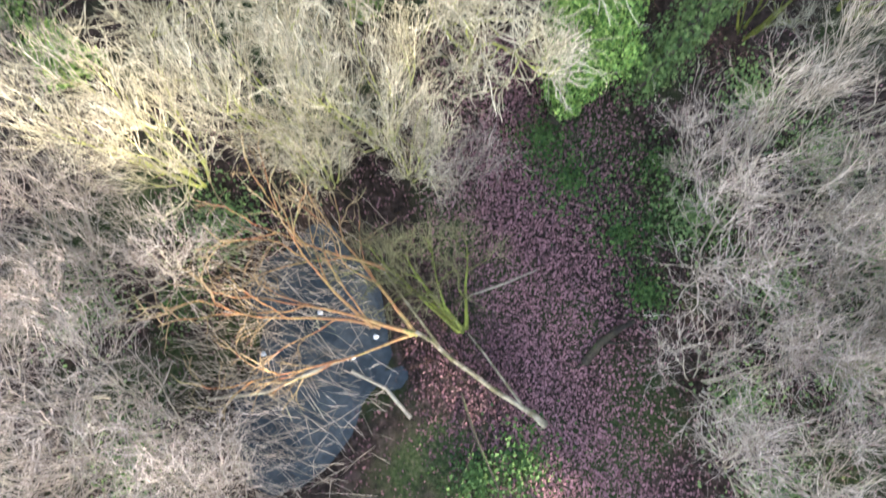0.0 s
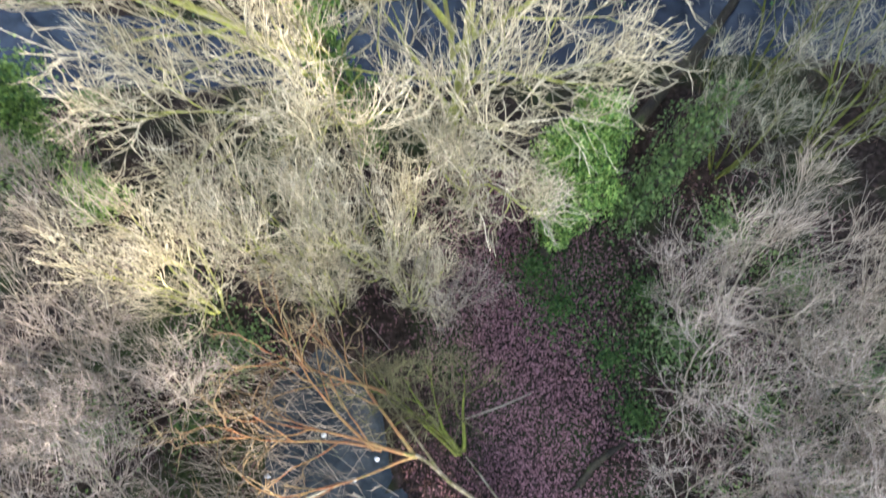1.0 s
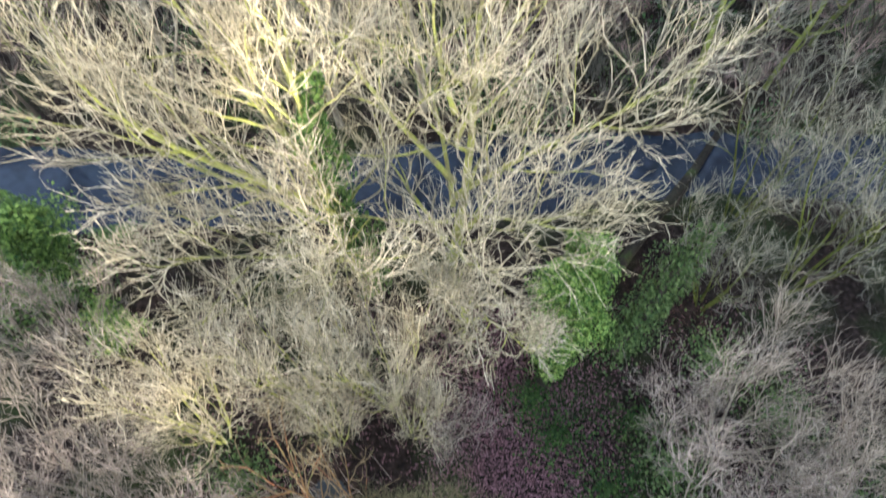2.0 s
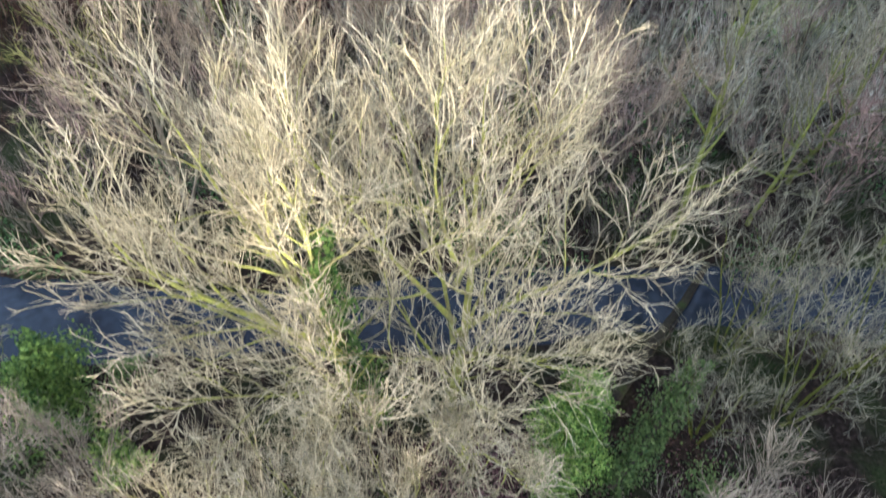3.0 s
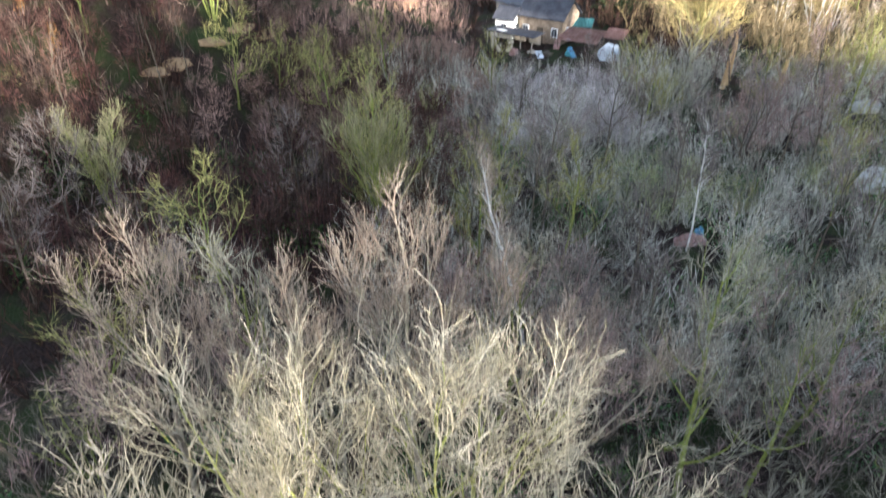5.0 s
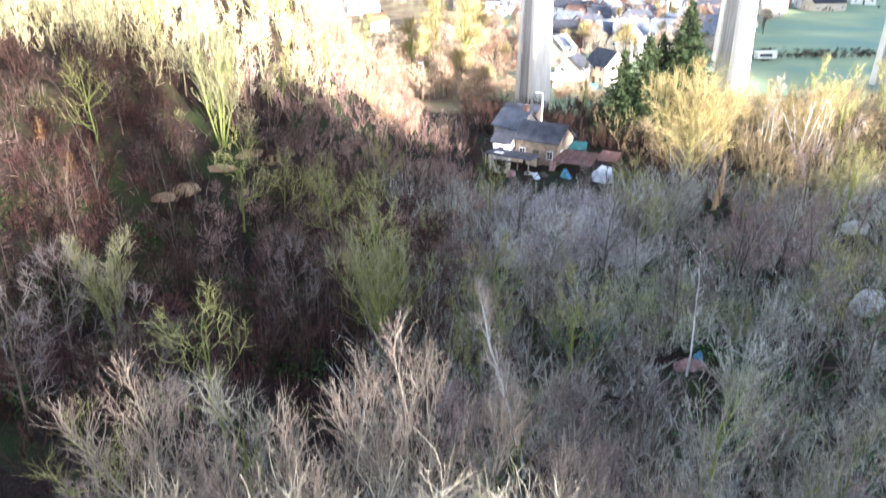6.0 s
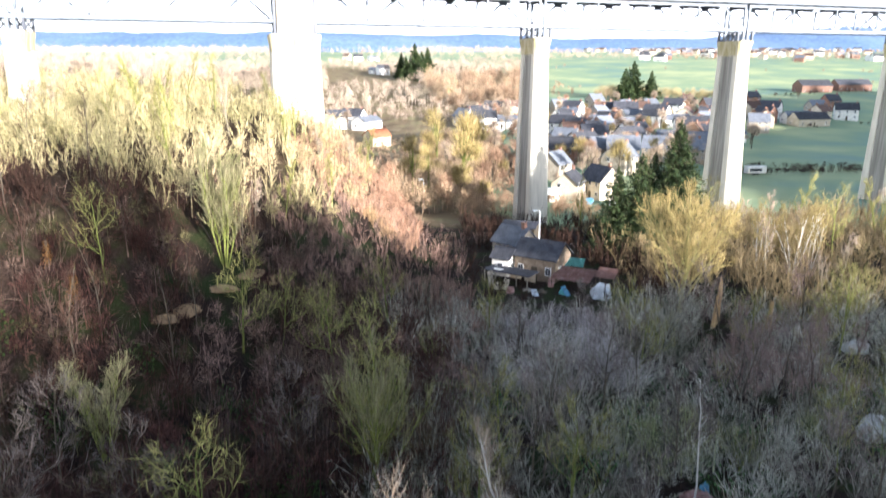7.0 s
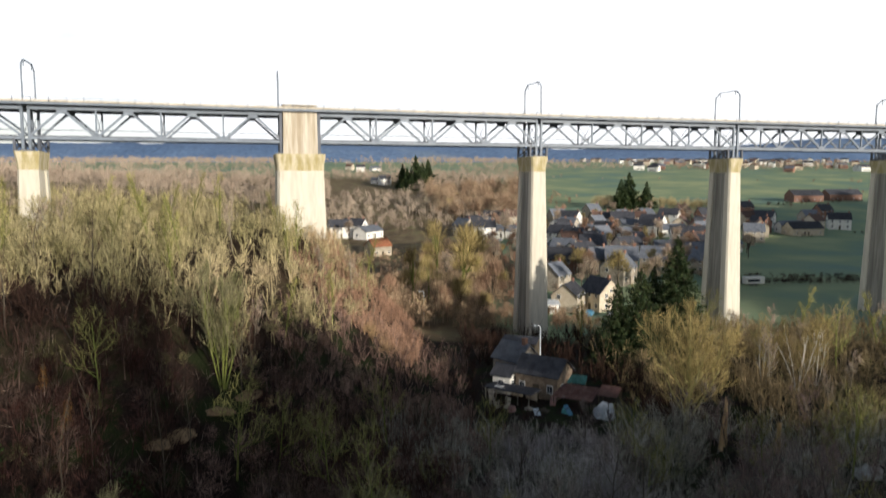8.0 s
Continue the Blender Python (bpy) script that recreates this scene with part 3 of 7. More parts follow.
def ground_material():
    """Leaf litter and moss in the wood, frosty grass in the fields."""
    m, n, l, p = nodes_of("ground")
    g = n.new("ShaderNodeNewGeometry")
    sep = n.new("ShaderNodeSeparateXYZ")
    l.new(g.outputs["Position"], sep.inputs[0])

    def noise_of(scale, detail=5):
        t = n.new("ShaderNodeTexNoise")
        t.inputs["Scale"].default_value, t.inputs["Detail"].default_value = scale, detail
        l.new(g.outputs["Position"], t.inputs["Vector"])
        return t.outputs["Fac"]

    def ramp(fac, stops):
        r = n.new("ShaderNodeValToRGB")
        while len(r.color_ramp.elements) < len(stops):
            r.color_ramp.elements.new(0.5)
        for e, (pos, col) in zip(r.color_ramp.elements, stops):
            e.position, e.color = pos, (*col, 1)
        l.new(fac, r.inputs["Fac"])
        return r.outputs["Color"]

    def mix(fac, a, b):
        x = n.new("ShaderNodeMixRGB")
        l.new(fac, x.inputs["Fac"])
        l.new(a, x.inputs["Color1"])
        l.new(b, x.inputs["Color2"])
        return x.outputs["Color"]

    def band(value, a, b):
        r = n.new("ShaderNodeMapRange")
        r.inputs["From Min"].default_value, r.inputs["From Max"].default_value = a, b
        l.new(value, r.inputs["Value"])
        return r.outputs["Result"]

    litter = ramp(noise_of(5.0, 8), [(0.30, (0.010, 0.007, 0.006)), (0.5, (0.024, 0.016, 0.013)), (0.68, (0.048, 0.032, 0.027))])
    moss = ramp(noise_of(9.0, 6), [(0.30, (0.012, 0.014, 0.007)), (0.52, (0.024, 0.034, 0.012)), (0.7, (0.05, 0.047, 0.026))])
    patch = band(noise_of(0.28, 4), 0.47, 0.60)
    wood = mix(patch, litter, moss)
    grass = ramp(noise_of(0.02, 8), [(0.34, (0.16, 0.245, 0.19)), (0.5, (0.23, 0.30, 0.175)), (0.66, (0.35, 0.38, 0.21))])
    # pastures start beyond the viaduct
    edge = n.new("ShaderNodeMath")
    edge.operation = "MULTIPLY_ADD"
    l.new(noise_of(0.008, 2), edge.inputs[0])
    edge.inputs[1].default_value = 60.0
    l.new(sep.outputs["Y"], edge.inputs[2])
    scrub = ramp(noise_of(0.12, 6), [(0.32, (0.12, 0.088, 0.055)), (0.52, (0.20, 0.15, 0.09)), (0.68, (0.22, 0.205, 0.10))])
    slant = n.new("ShaderNodeMath")
    slant.operation = "MULTIPLY_ADD"
    l.new(sep.outputs["Y"], slant.inputs[0])
    slant.inputs[1].default_value = -0.07
    l.new(sep.outputs["X"], slant.inputs[2])
    ragged = n.new("ShaderNodeMath")
    ragged.operation = "MULTIPLY_ADD"
    l.new(noise_of(0.015, 4), ragged.inputs[0])
    ragged.inputs[1].default_value = 60.0
    l.new(slant.outputs["Value"], ragged.inputs[2])
    both = n.new("ShaderNodeMath")
    both.operation = "MULTIPLY"
    l.new(band(ragged.outputs["Value"], 36, 30), both.inputs[0])
    l.new(band(edge.outputs["Value"], 980, 860), both.inputs[1])
    grass = mix(both.outputs["Value"], grass, scrub)
    # lighter russet litter: sunlight on the hillside put into the colour, by height
    lit_dry = ramp(noise_of(1.2, 8), [(0.32, (0.02, 0.013, 0.009)), (0.5, (0.045, 0.03, 0.02)), (0.68, (0.075, 0.054, 0.032))])
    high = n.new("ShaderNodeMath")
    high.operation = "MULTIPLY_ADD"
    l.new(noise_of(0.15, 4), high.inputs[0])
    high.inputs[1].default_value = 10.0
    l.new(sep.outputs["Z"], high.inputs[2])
    wood = mix(band(high.outputs["Value"], 17.0, 25.0), wood, lit_dry)
    col = mix(band(edge.outputs["Value"], 172, 182), wood, grass)
    l.new(col, p.inputs["Base Color"])
    p.inputs["Roughness"].default_value = 0.95
    p.inputs["Specular IOR Level"].default_value = 0.08
    bp = n.new("ShaderNodeBump")
    bp.inputs["Strength"].default_value, bp.inputs["Distance"].default_value = 0.7, 0.08
    l.new(noise_of(14.0, 4), bp.inputs["Height"])
    l.new(bp.outputs["Normal"], p.inputs["Normal"])
    return m


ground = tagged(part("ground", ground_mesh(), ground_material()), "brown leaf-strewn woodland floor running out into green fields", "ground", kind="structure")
for poly in ground.data.polygons:
    poly.use_smooth = True


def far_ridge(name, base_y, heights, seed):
    """A long wooded ridge on the skyline, with a rounded back, its haze in the blue tone."""
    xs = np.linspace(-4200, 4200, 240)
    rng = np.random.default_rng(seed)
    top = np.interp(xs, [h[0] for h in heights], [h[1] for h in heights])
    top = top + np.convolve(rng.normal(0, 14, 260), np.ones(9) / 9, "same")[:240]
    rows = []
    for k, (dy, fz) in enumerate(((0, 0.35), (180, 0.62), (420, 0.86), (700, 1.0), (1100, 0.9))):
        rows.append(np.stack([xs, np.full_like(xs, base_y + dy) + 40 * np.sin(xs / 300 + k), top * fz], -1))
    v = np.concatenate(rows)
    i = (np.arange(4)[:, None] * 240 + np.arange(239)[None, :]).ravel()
    ob = part(name, (v, np.stack([i, i + 1, i + 241, i + 240], -1)), M["far_wood_haze"])
    return tagged(ob, "distant wooded ridge, coloured blue with haze along the horizon", "hills", kind="structure")


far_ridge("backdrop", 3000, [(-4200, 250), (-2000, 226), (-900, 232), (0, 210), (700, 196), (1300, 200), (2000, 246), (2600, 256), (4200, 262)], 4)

# stream and pond
def ribbon(name, xs, mid, half, z, material, label):
    a = np.stack([xs, mid - half, np.full_like(xs, z)], -1)
    b = np.stack([xs, mid + half, np.full_like(xs, z)], -1)
    n = len(xs)
    i = np.arange(n - 1)
    return tagged(part(name, (np.concatenate([a, b]), np.stack([i, i + 1, i + n + 1, i + n], -1)), material), label, "water", kind="structure")


sx = np.linspace(-75, 75, 120)
ribbon("water", sx, stream_y(sx), 2.2, -0.34, M["water"], "dark still stream winding between the trees")
pa = np.linspace(0, 2 * math.pi, 40, endpoint=False)
pr = 1 + 0.16 * np.sin(3 * pa + 0.6) + 0.12 * np.sin(5 * pa) + 0.09 * np.sin(9 * pa + 2) + 0.05 * np.sin(14 * pa)
pv = np.stack([POOL[0] - 0.3 + 3.0 * pr * np.cos(pa), POOL[1] - 1.0 + 4.6 * pr * np.sin(pa), np.full(40, -0.26)], -1)
pond_v = np.concatenate([[[*POOL, -0.26]], pv])
pf = np.array([[0, 1 + k, 1 + (k + 1) % 40] for k in range(40)])
tagged(part("water", (pond_v, pf), M["mud"]), "shallow grey-blue pool among fallen branches", "pool", kind="structure")

# ---- the viaduct ----
B_DIR = Vector((0.9577, 0.2877, 0))
B_TURN = math.degrees(math.atan2(B_DIR.y, B_DIR.x))
PIER_1 = Vector((19.4, 153.0, 0))
STEP = 49.7


def frustum(bm, z0, z1, a0, b0, a1, b1, cham=0.0):
    """A tapering block, a along x and b along y at its foot and top, with cut corners."""
    rings = []
    for z, a, b in ((z0, a0, b0), (z1, a1, b1)):
        c = cham * a / a0
        pts = [(-a / 2 + c, -b / 2), (a / 2 - c, -b / 2), (a / 2, -b / 2 + c), (a / 2, b / 2 - c),
               (a / 2 - c, b / 2), (-a / 2 + c, b / 2), (-a / 2, b / 2 - c), (-a / 2, -b / 2 + c)] if cham else \
              [(-a / 2, -b / 2), (a / 2, -b / 2), (a / 2, b / 2), (-a / 2, b / 2)]
        rings.append([bm.verts.new((x, y, z)) for x, y in pts])
    k = len(rings[0])
    for i in range(k):
        bm.faces.new((rings[0][i], rings[0][(i + 1) % k], rings[1][(i + 1) % k], rings[1][i]))
    bm.faces.new(rings[1])
    bm.faces.new(list(reversed(rings[0])))


def grooved(bm, z0, z1, a0, b0, a1, b1, deep, cham):
    """A tapering pier shaft with cut corners and a shallow recess down each broad side."""
    rings = []
    for z, a, b in ((z0, a0, b0), (z1, a1, b1)):
        x, y, c, g = a / 2, b / 2, cham, b * 0.27
        pts = [(-x + c, -y), (x - c, -y), (x, -y + c), (x, -g), (x - deep, -g), (x - deep, g), (x, g), (x, y - c),
               (x - c, y), (-x + c, y), (-x, y - c), (-x, g), (-x + deep, g), (-x + deep, -g), (-x, -g), (-x, -y + c)]
        rings.append([bm.verts.new((px_, py_, z)) for px_, py_ in pts])
    for i in range(16):
        bm.faces.new((rings[0][i], rings[0][(i + 1) % 16], rings[1][(i + 1) % 16], rings[1][i]))
    bm.faces.new(rings[1])
    bm.faces.new(list(reversed(rings[0])))


def side_panel(side, z0, z1, a0, b0, a1, b1, deep):
    """The weathered, shade-darkened facing in a pier's recess, a thin slab that follows the taper."""
    bm = bmesh.new()
    vs = []
    for z, a, b in ((z0, a0, b0), (z1, a1, b1)):
        for x in (a / 2 - deep - 0.02, a / 2 - deep + 0.05):
            for y in (-b * 0.26, b * 0.26):
                vs.append(bm.verts.new((side * x, y, z)))
    for f in ((0, 1, 3, 2), (4, 6, 7, 5), (0, 4, 5, 1), (2, 3, 7, 6), (0, 2, 6, 4), (1, 5, 7, 3)):
        bm.faces.new([vs[i] for i in f])
    bmesh.ops.recalc_face_normals(bm, faces=bm.faces)
    return bm


def pier_place(k):
    return PIER_1 + B_DIR * (STEP * (k - 1) + (3.2 if k < 0 else 0.0))


def make_pier(k, wide):
    p = pier_place(k)
    foot = hgt(p.x, p.y) - 1.5
    a, la = (9.0, 10.2) if wide else (3.5, 4.6)
    t = thing("viaduct_pier", (p.x, p.y, foot), "tall tapering pale concrete pier carrying the railway viaduct" if not wide else
              "broad concrete group pier rising up to the track level", "pier", "piers of the viaduct", B_TURN)
    h = 37.0 - foot
    lean = (la - a) * h / 38
    bm = bmesh.new()
    if wide:
        frustum(bm, 0, h - 2.2, a + lean, 7.6 + 2.0 * h / 38, a - 0.2, 7.4, 0.45)
    else:
        grooved(bm, 0, h - 2.2, a + lean, 7.6 + 2.0 * h / 38, a - 0.2, 7.4, 0.35, 0.35)
    part("shaft", bm, M["concrete"], t)
    # panel on the shaded side only: rain stains and shade in one tone
    if not wide:
        part("side_panel", side_panel(-1, 0.02, h - 2.25, a + lean, 7.6 + 2.0 * h / 38, a - 0.2, 7.4, 0.35), M["shaded_weathered_concrete"], t, "grey weathered recess, streaked by rain and darkened for its shaded side")
    bm = bmesh.new()
    frustum(bm, h - 2.2, h - 0.9, a - 0.2, 7.4, a - 0.05, 7.55, 0.35)
    frustum(bm, h - 0.9, h + 0.45, a - 0.05, 7.55, a + 0.4, 8.1, 0.35)
    frustum(bm, h + 0.45, h + 1.0, a + 0.4, 8.1, a + 0.4, 8.1, 0.3)
    part("cap", bm, M["stained_concrete"], t, "stained concrete cap with yellow-brown streaks")
    if wide:
        bm = bmesh.new()
        frustum(bm, h + 1.0, h + 10.0, 6.5, 7.9, 6.3, 7.7)
        box(bm, (-3.25, -4.1, h + 10.0), (3.25, 4.1, h + 10.25))
        part("upper_block", bm, M["streaked_concrete"], t, "streaked concrete block between two spans")
    return t


for k in range(-2, 6):
    make_pier(k, k in (0, 5))


def make_span(k):
    """The steel truss between pier k and pier k + 1: two trusses, the track deck, its parapet and posts."""
    p = pier_place(k)
    reach = (pier_place(k + 1) - p).length
    t = thing("bridge_span", (p.x, p.y, 40.0), "grey-blue steel truss span with diagonal and upright members", "bridge span", "spans of the viaduct", B_TURN)
    s0 = 3.3 if k in (0, 5) else 0.35
    s1 = reach - (3.3 if k + 1 in (0, 5) else 0.35)
    n = 4
    w = (s1 - s0) / n
    for y in (-3.2, 3.2):
        part("top_chord", one_bar((s0, y, 5.55), (s1, y, 5.55), 0.5, 0.75), M["steel"], t)
        part("bottom_chord", one_bar((s0, y, 0.3), (s1, y, 0.3), 0.45, 0.5), M["steel"], t)
        for i in range(n):
            x0, x1, x2 = s0 + w * i, s0 + w * (i + 0.5), s0 + w * (i + 1)
            part("diagonal", one_bar((x0, y, 0.4), (x1, y, 5.3), 0.3, 0.38), M["steel"], t)
            part("diagonal", one_bar((x1, y, 5.3), (x2, y, 0.4), 0.3, 0.38), M["steel"], t)
            bm = bmesh.new()
            frustum(bm, 4.55, 5.3, 1.0, 0.34, 2.1, 0.34)
            for v in bm.verts:
                v.co += Vector((x1, y, 0))
            part("gusset", bm, M["steel"], t)
            if i:
                part("upright", one_bar((x0, y, 0.4), (x0, y, 5.3), 0.28, 0.34), M["steel"], t)
                bm = bmesh.new()
                frustum(bm, 0.5, 1.15, 1.9, 0.34, 0.9, 0.34)
                for v in bm.verts:
                    v.co += Vector((x0, y, 0))
                part("gusset", bm, M["steel"], t)
        for x in (s0 + 0.2, s1 - 0.2):
            part("end_post", one_bar((x, y, -2.0), (x, y, 5.4), 0.42, 0.5), M["steel"], t)
            part("bearing", one_box((x - 0.5, y - 0.45, -2.05), (x + 0.5, y + 0.45, -1.7), 0.05), M["dark_steel"], t)
    for x, inner, wide in ((s0 + 0.3, 1, k in (0, 5)), (s1 - 0.3, -1, k + 1 in (0, 5))):
        if wide:
            part("end_frame", one_box((x - 0.25, -3.5, -1.9), (x + 0.25, -2.9, 5.6)), M["dark_steel"], t, "dark steel frame against the pier")
            continue
        for y in (-3.2, 3.2):
            part("pier_post", one_bar((x + inner * 1.25, y, -2.0), (x + inner * 1.25, y, 0.2), 0.4, 0.45), M["dark_steel"], t, "short dark steel post on the pier cap")
        for xx in (x, x + inner * 1.25):
            part("tower_brace", one_bar((xx, -3.1, -1.9), (xx, 3.1, 0.2), 0.2, 0.2), M["dark_steel"], t)
            part("tower_brace", one_bar((xx, 3.1, -1.9), (xx, -3.1, 0.2), 0.2, 0.2), M["dark_steel"], t)
    for i in range(n + 1):
        x = s0 + w * i + (0.25 if i == 0 else -0.25 if i == n else 0)
        part("cross_beam", one_bar((x, -3.0, 5.2), (x, 3.0, 5.2), 0.3, 0.5), M["dark_steel"], t)
        part("cross_brace", one_bar((x, -3.0, 0.5), (x, 3.0, 5.0), 0.08, 0.08), M["dark_steel"], t)
        part("cross_brace", one_bar((x, 3.0, 0.5), (x, -3.0, 5.0), 0.08, 0.08), M["dark_steel"], t)
    part("walkway", one_box((s0, -0.5, 0.75), (s1, 0.5, 0.9)), M["dark_steel"], t)
    for y in (-0.5, 0.5):
        part("walkway_rail", one_bar((s0, y, 1.9), (s1, y, 1.9), 0.06, 0.06), M["dark_steel"], t)
    part("deck", one_box((0.02, -4.9, 5.95), (reach - 0.02, 4.9, 6.4)), M["steel"], t, "grey steel deck under the track")
    part("parapet", one_box((0.02, -5.05, 6.4), (reach - 0.02, -4.85, 6.68)), M["deck_edge"], t, "pale deck edge strip")
    part("parapet", one_box((0.02, 4.85, 6.4), (reach - 0.02, 5.05, 6.82)), M["deck_edge"], t, "pale deck edge strip")
    part("track_bed", one_box((0.02, -4.8, 6.41), (reach - 0.02, 4.8, 6.75)), M["ballast"], t, "brown track ballast")
    for y in (-2.6, -1.15, 1.15, 2.6):
        part("rail", one_bar((0.02, y, 6.85), (reach - 0.02, y, 6.85), 0.08, 0.16), M["dark_steel"], t)
    for i in range(17):
        x = 1.4 + i * (reach - 2.8) / 16
        part("railing_post", one_bar((x, -5.1, 6.3), (x, -5.1, 7.25), 0.08, 0.08, (0, 1, 0)), M["dark_steel"], t)
    for z in (6.95, 7.22):
        part("handrail", one_bar((0.02, -5.1, z), (reach - 0.02, -5.1, z), 0.05, 0.05), M["steel"], t)
    return t


for k in range(-2, 5):
    make_span(k)


def make_gantry(k):
    p = pier_place(k)
    t = thing("catenary_gantry", (p.x, p.y, 46.4), "slender steel catenary portal standing over the railway tracks", "gantry", "gantries along the viaduct", B_TURN)
    if k in (0,):
        t.matrix_basis = pose(p.x - 3.6, p.y - 1.1, 46.3, 0, 0, 12.0)
    for y in (-4.3, 4.3):
        part("mast", one_bar((0, y, -0.4), (0, y * 0.98, 6.2), 0.24, 0.24, (0, 1, 0)), M["steel"], t)
        part("knee", one_bar((0, y * 0.98, 6.15), (0, y * 0.66, 7.2), 0.2, 0.2, (1, 0, 0)), M["steel"], t)
        part("insulator", one_bar((0, y * 0.6, 7.1), (0, y * 0.6, 6.1), 0.14, 0.14, (1, 0, 0)), M["steel"], t)
    part("cross_arm", one_bar((0, -2.86, 7.2), (0, 2.86, 7.2), 0.2, 0.2), M["steel"], t)
    return t


for k in (-2, -1, 0, 1, 2, 3, 4):
    make_gantry(k)

# ---- houses ----
def gabled(w, d, h, rise):
    bm = bmesh.new()
    a = [bm.verts.new(p) for p in ((-w / 2, -d / 2, -0.6), (w / 2, -d / 2, -0.6), (w / 2, d / 2, -0.6), (-w / 2, d / 2, -0.6))]
    b = [bm.verts.new(p) for p in ((-w / 2, -d / 2, h), (w / 2, -d / 2, h), (w / 2, d / 2, h), (-w / 2, d / 2, h))]
    g = [bm.verts.new((-w / 2, 0, h + rise)), bm.verts.new((w / 2, 0, h + rise))]
    for f in ((a[0], a[1], b[1], b[0]), (a[1], a[2], b[2], g[1], b[1]), (a[2], a[3], b[3], b[2]), (a[3], a[0], b[0], g[0], b[3]),
              (b[0], b[1], g[1], g[0]), (b[2], b[3], g[0], g[1]), (a[3], a[2], a[1], a[0])):
        bm.faces.new(f)
    return bm


def roof_slabs(w, d, h, rise, over=0.35, thick=0.18):
    bm = bmesh.new()
    slope = rise / (d / 2)
    for s in (-1, 1):
        y1 = s * (d / 2 + over)
        z1 = h - over * slope
        pts = [(-w / 2 - over, 0, h + rise), (w / 2 + over, 0, h + rise), (w / 2 + over, y1, z1), (-w / 2 - over, y1, z1)]
        lo = [bm.verts.new((x, y, z + 0.02)) for x, y, z in pts]
        hi = [bm.verts.new((x, y, z + 0.02 + thick)) for x, y, z in pts]
        bm.faces.new(hi if s < 0 else list(reversed(hi)))
        bm.faces.new(list(reversed(lo)) if s < 0 else lo)
        for i in range(4):
            bm.faces.new((lo[i], lo[(i + 1) % 4], hi[(i + 1) % 4], hi[i]))
    bmesh.ops.recalc_face_normals(bm, faces=bm.faces)
    return bm


def house_window(parent, x, y, z, face, ww=1.0, hh=1.25):
    """face: 0 front (-y), 1 back, 2 right end (+x), 3 left end."""
    turn = {0: 0, 1: 180, 2: 90, 3: -90}[face]
    f = part("window", one_box((-ww / 2, -0.09, -hh / 2), (ww / 2, 0.02, hh / 2)), M["frame_white"], parent)
    f.matrix_basis = pose(x, y, z, 0, 0, turn)
    part("pane", one_box((-ww / 2 + 0.09, -0.11, -hh / 2 + 0.09), (-0.035, -0.05, hh / 2 - 0.09)), M["pane"], f)
    part("pane", one_box((0.035, -0.11, -hh / 2 + 0.09), (ww / 2 - 0.09, -0.05, hh / 2 - 0.09)), M["pane"], f)


def make_house(place, turn, w, d, h, rise, wall, roof, label, storeys=1, chimneys=1, name="house", category="house", group="", door=True, cols=3):
    t = thing(name, place, label, category, group, turn)
    part("wall", gabled(w, d, h, rise), wall, t)
    part("roof", roof_slabs(w, d, h, rise), roof, t)
    for i in range(chimneys):
        cx = (w / 2 - 0.8) * (1 if i == 0 else -1)
        bm = one_box((cx - 0.35, -0.3, h + rise - 0.7), (cx + 0.35, 0.3, h + rise + 0.9))
        box(bm, (cx - 0.42, -0.37, h + rise + 0.9), (cx + 0.42, 0.37, h + rise + 1.02))
        part("chimney", bm, M["brick_wall"], t)
    for s in range(storeys):
        z = 1.6 + s * 2.7
        for c in range(cols):
            x = (c - (cols - 1) / 2) * w / cols
            if not (s == 0 and door and c == cols // 2):
                house_window(t, x, -d / 2, z, 0)
        house_window(t, w / 2, -d * 0.2, z, 2)
        house_window(t, -w / 2, d * 0.2, z, 3)
    if rise > 2.2:
        house_window(t, w / 2, 0, h + 0.55, 2, 0.8, 0.9)
    if door:
        part("door", one_box((-0.5, -d / 2 - 0.06, -0.1), (0.5, -d / 2 + 0.02, 2.1)), M["dark_bark"], t)
    return t


VILLAGE = "houses of the village"
kinds = [
    make_house((31.6, 443.6, 5.0), -12, 11, 8, 5.4, 3.4, M["white_wall"], M["slate_roof"], "white rendered house with a dark slate roof", 2, 1, group=VILLAGE),
    make_house((62.2, 308.4, -1.5), 24, 10, 7.5, 5.2, 3.2, M["cream_wall"], M["brown_roof"], "cream house with a steep brown roof", 2, 2, group=VILLAGE),
    make_house((53.6, 278.7, -1.4), 60, 9, 7, 5.2, 3.4, M["brick_wall"], M["slate_roof"], "red brick village house with a slate roof", 2, 1, group=VILLAGE),
    make_house((79.3, 401.2, 2.1), -5, 14, 8, 3.4, 2.6, M["white_wall"], M["grey_roof"], "low white house with a wide grey roof", 1, 1, group=VILLAGE, cols=4),
    make_house((-30.0, 322.0, -1.4), 40, 10, 8, 4.4, 3.2, M["cream_wall"], M["tile_roof"], "pale house with an orange tiled roof", 1, 1, group=VILLAGE),
    make_house((35.4, 220.9, -1.5), 55, 9, 7.5, 5.0, 3.6, M["stone_wall"], M["grey_roof"], "grey stone house with a blue-grey slate roof", 2, 1, group=VILLAGE),
]


def settle(rows):
    for x, y, turn, k in rows:
        copy_thing(kinds[k], pose(x, y, hgt(x, y) + 0.1, 0, 0, turn) @ Matrix.Scale(1.12, 4))


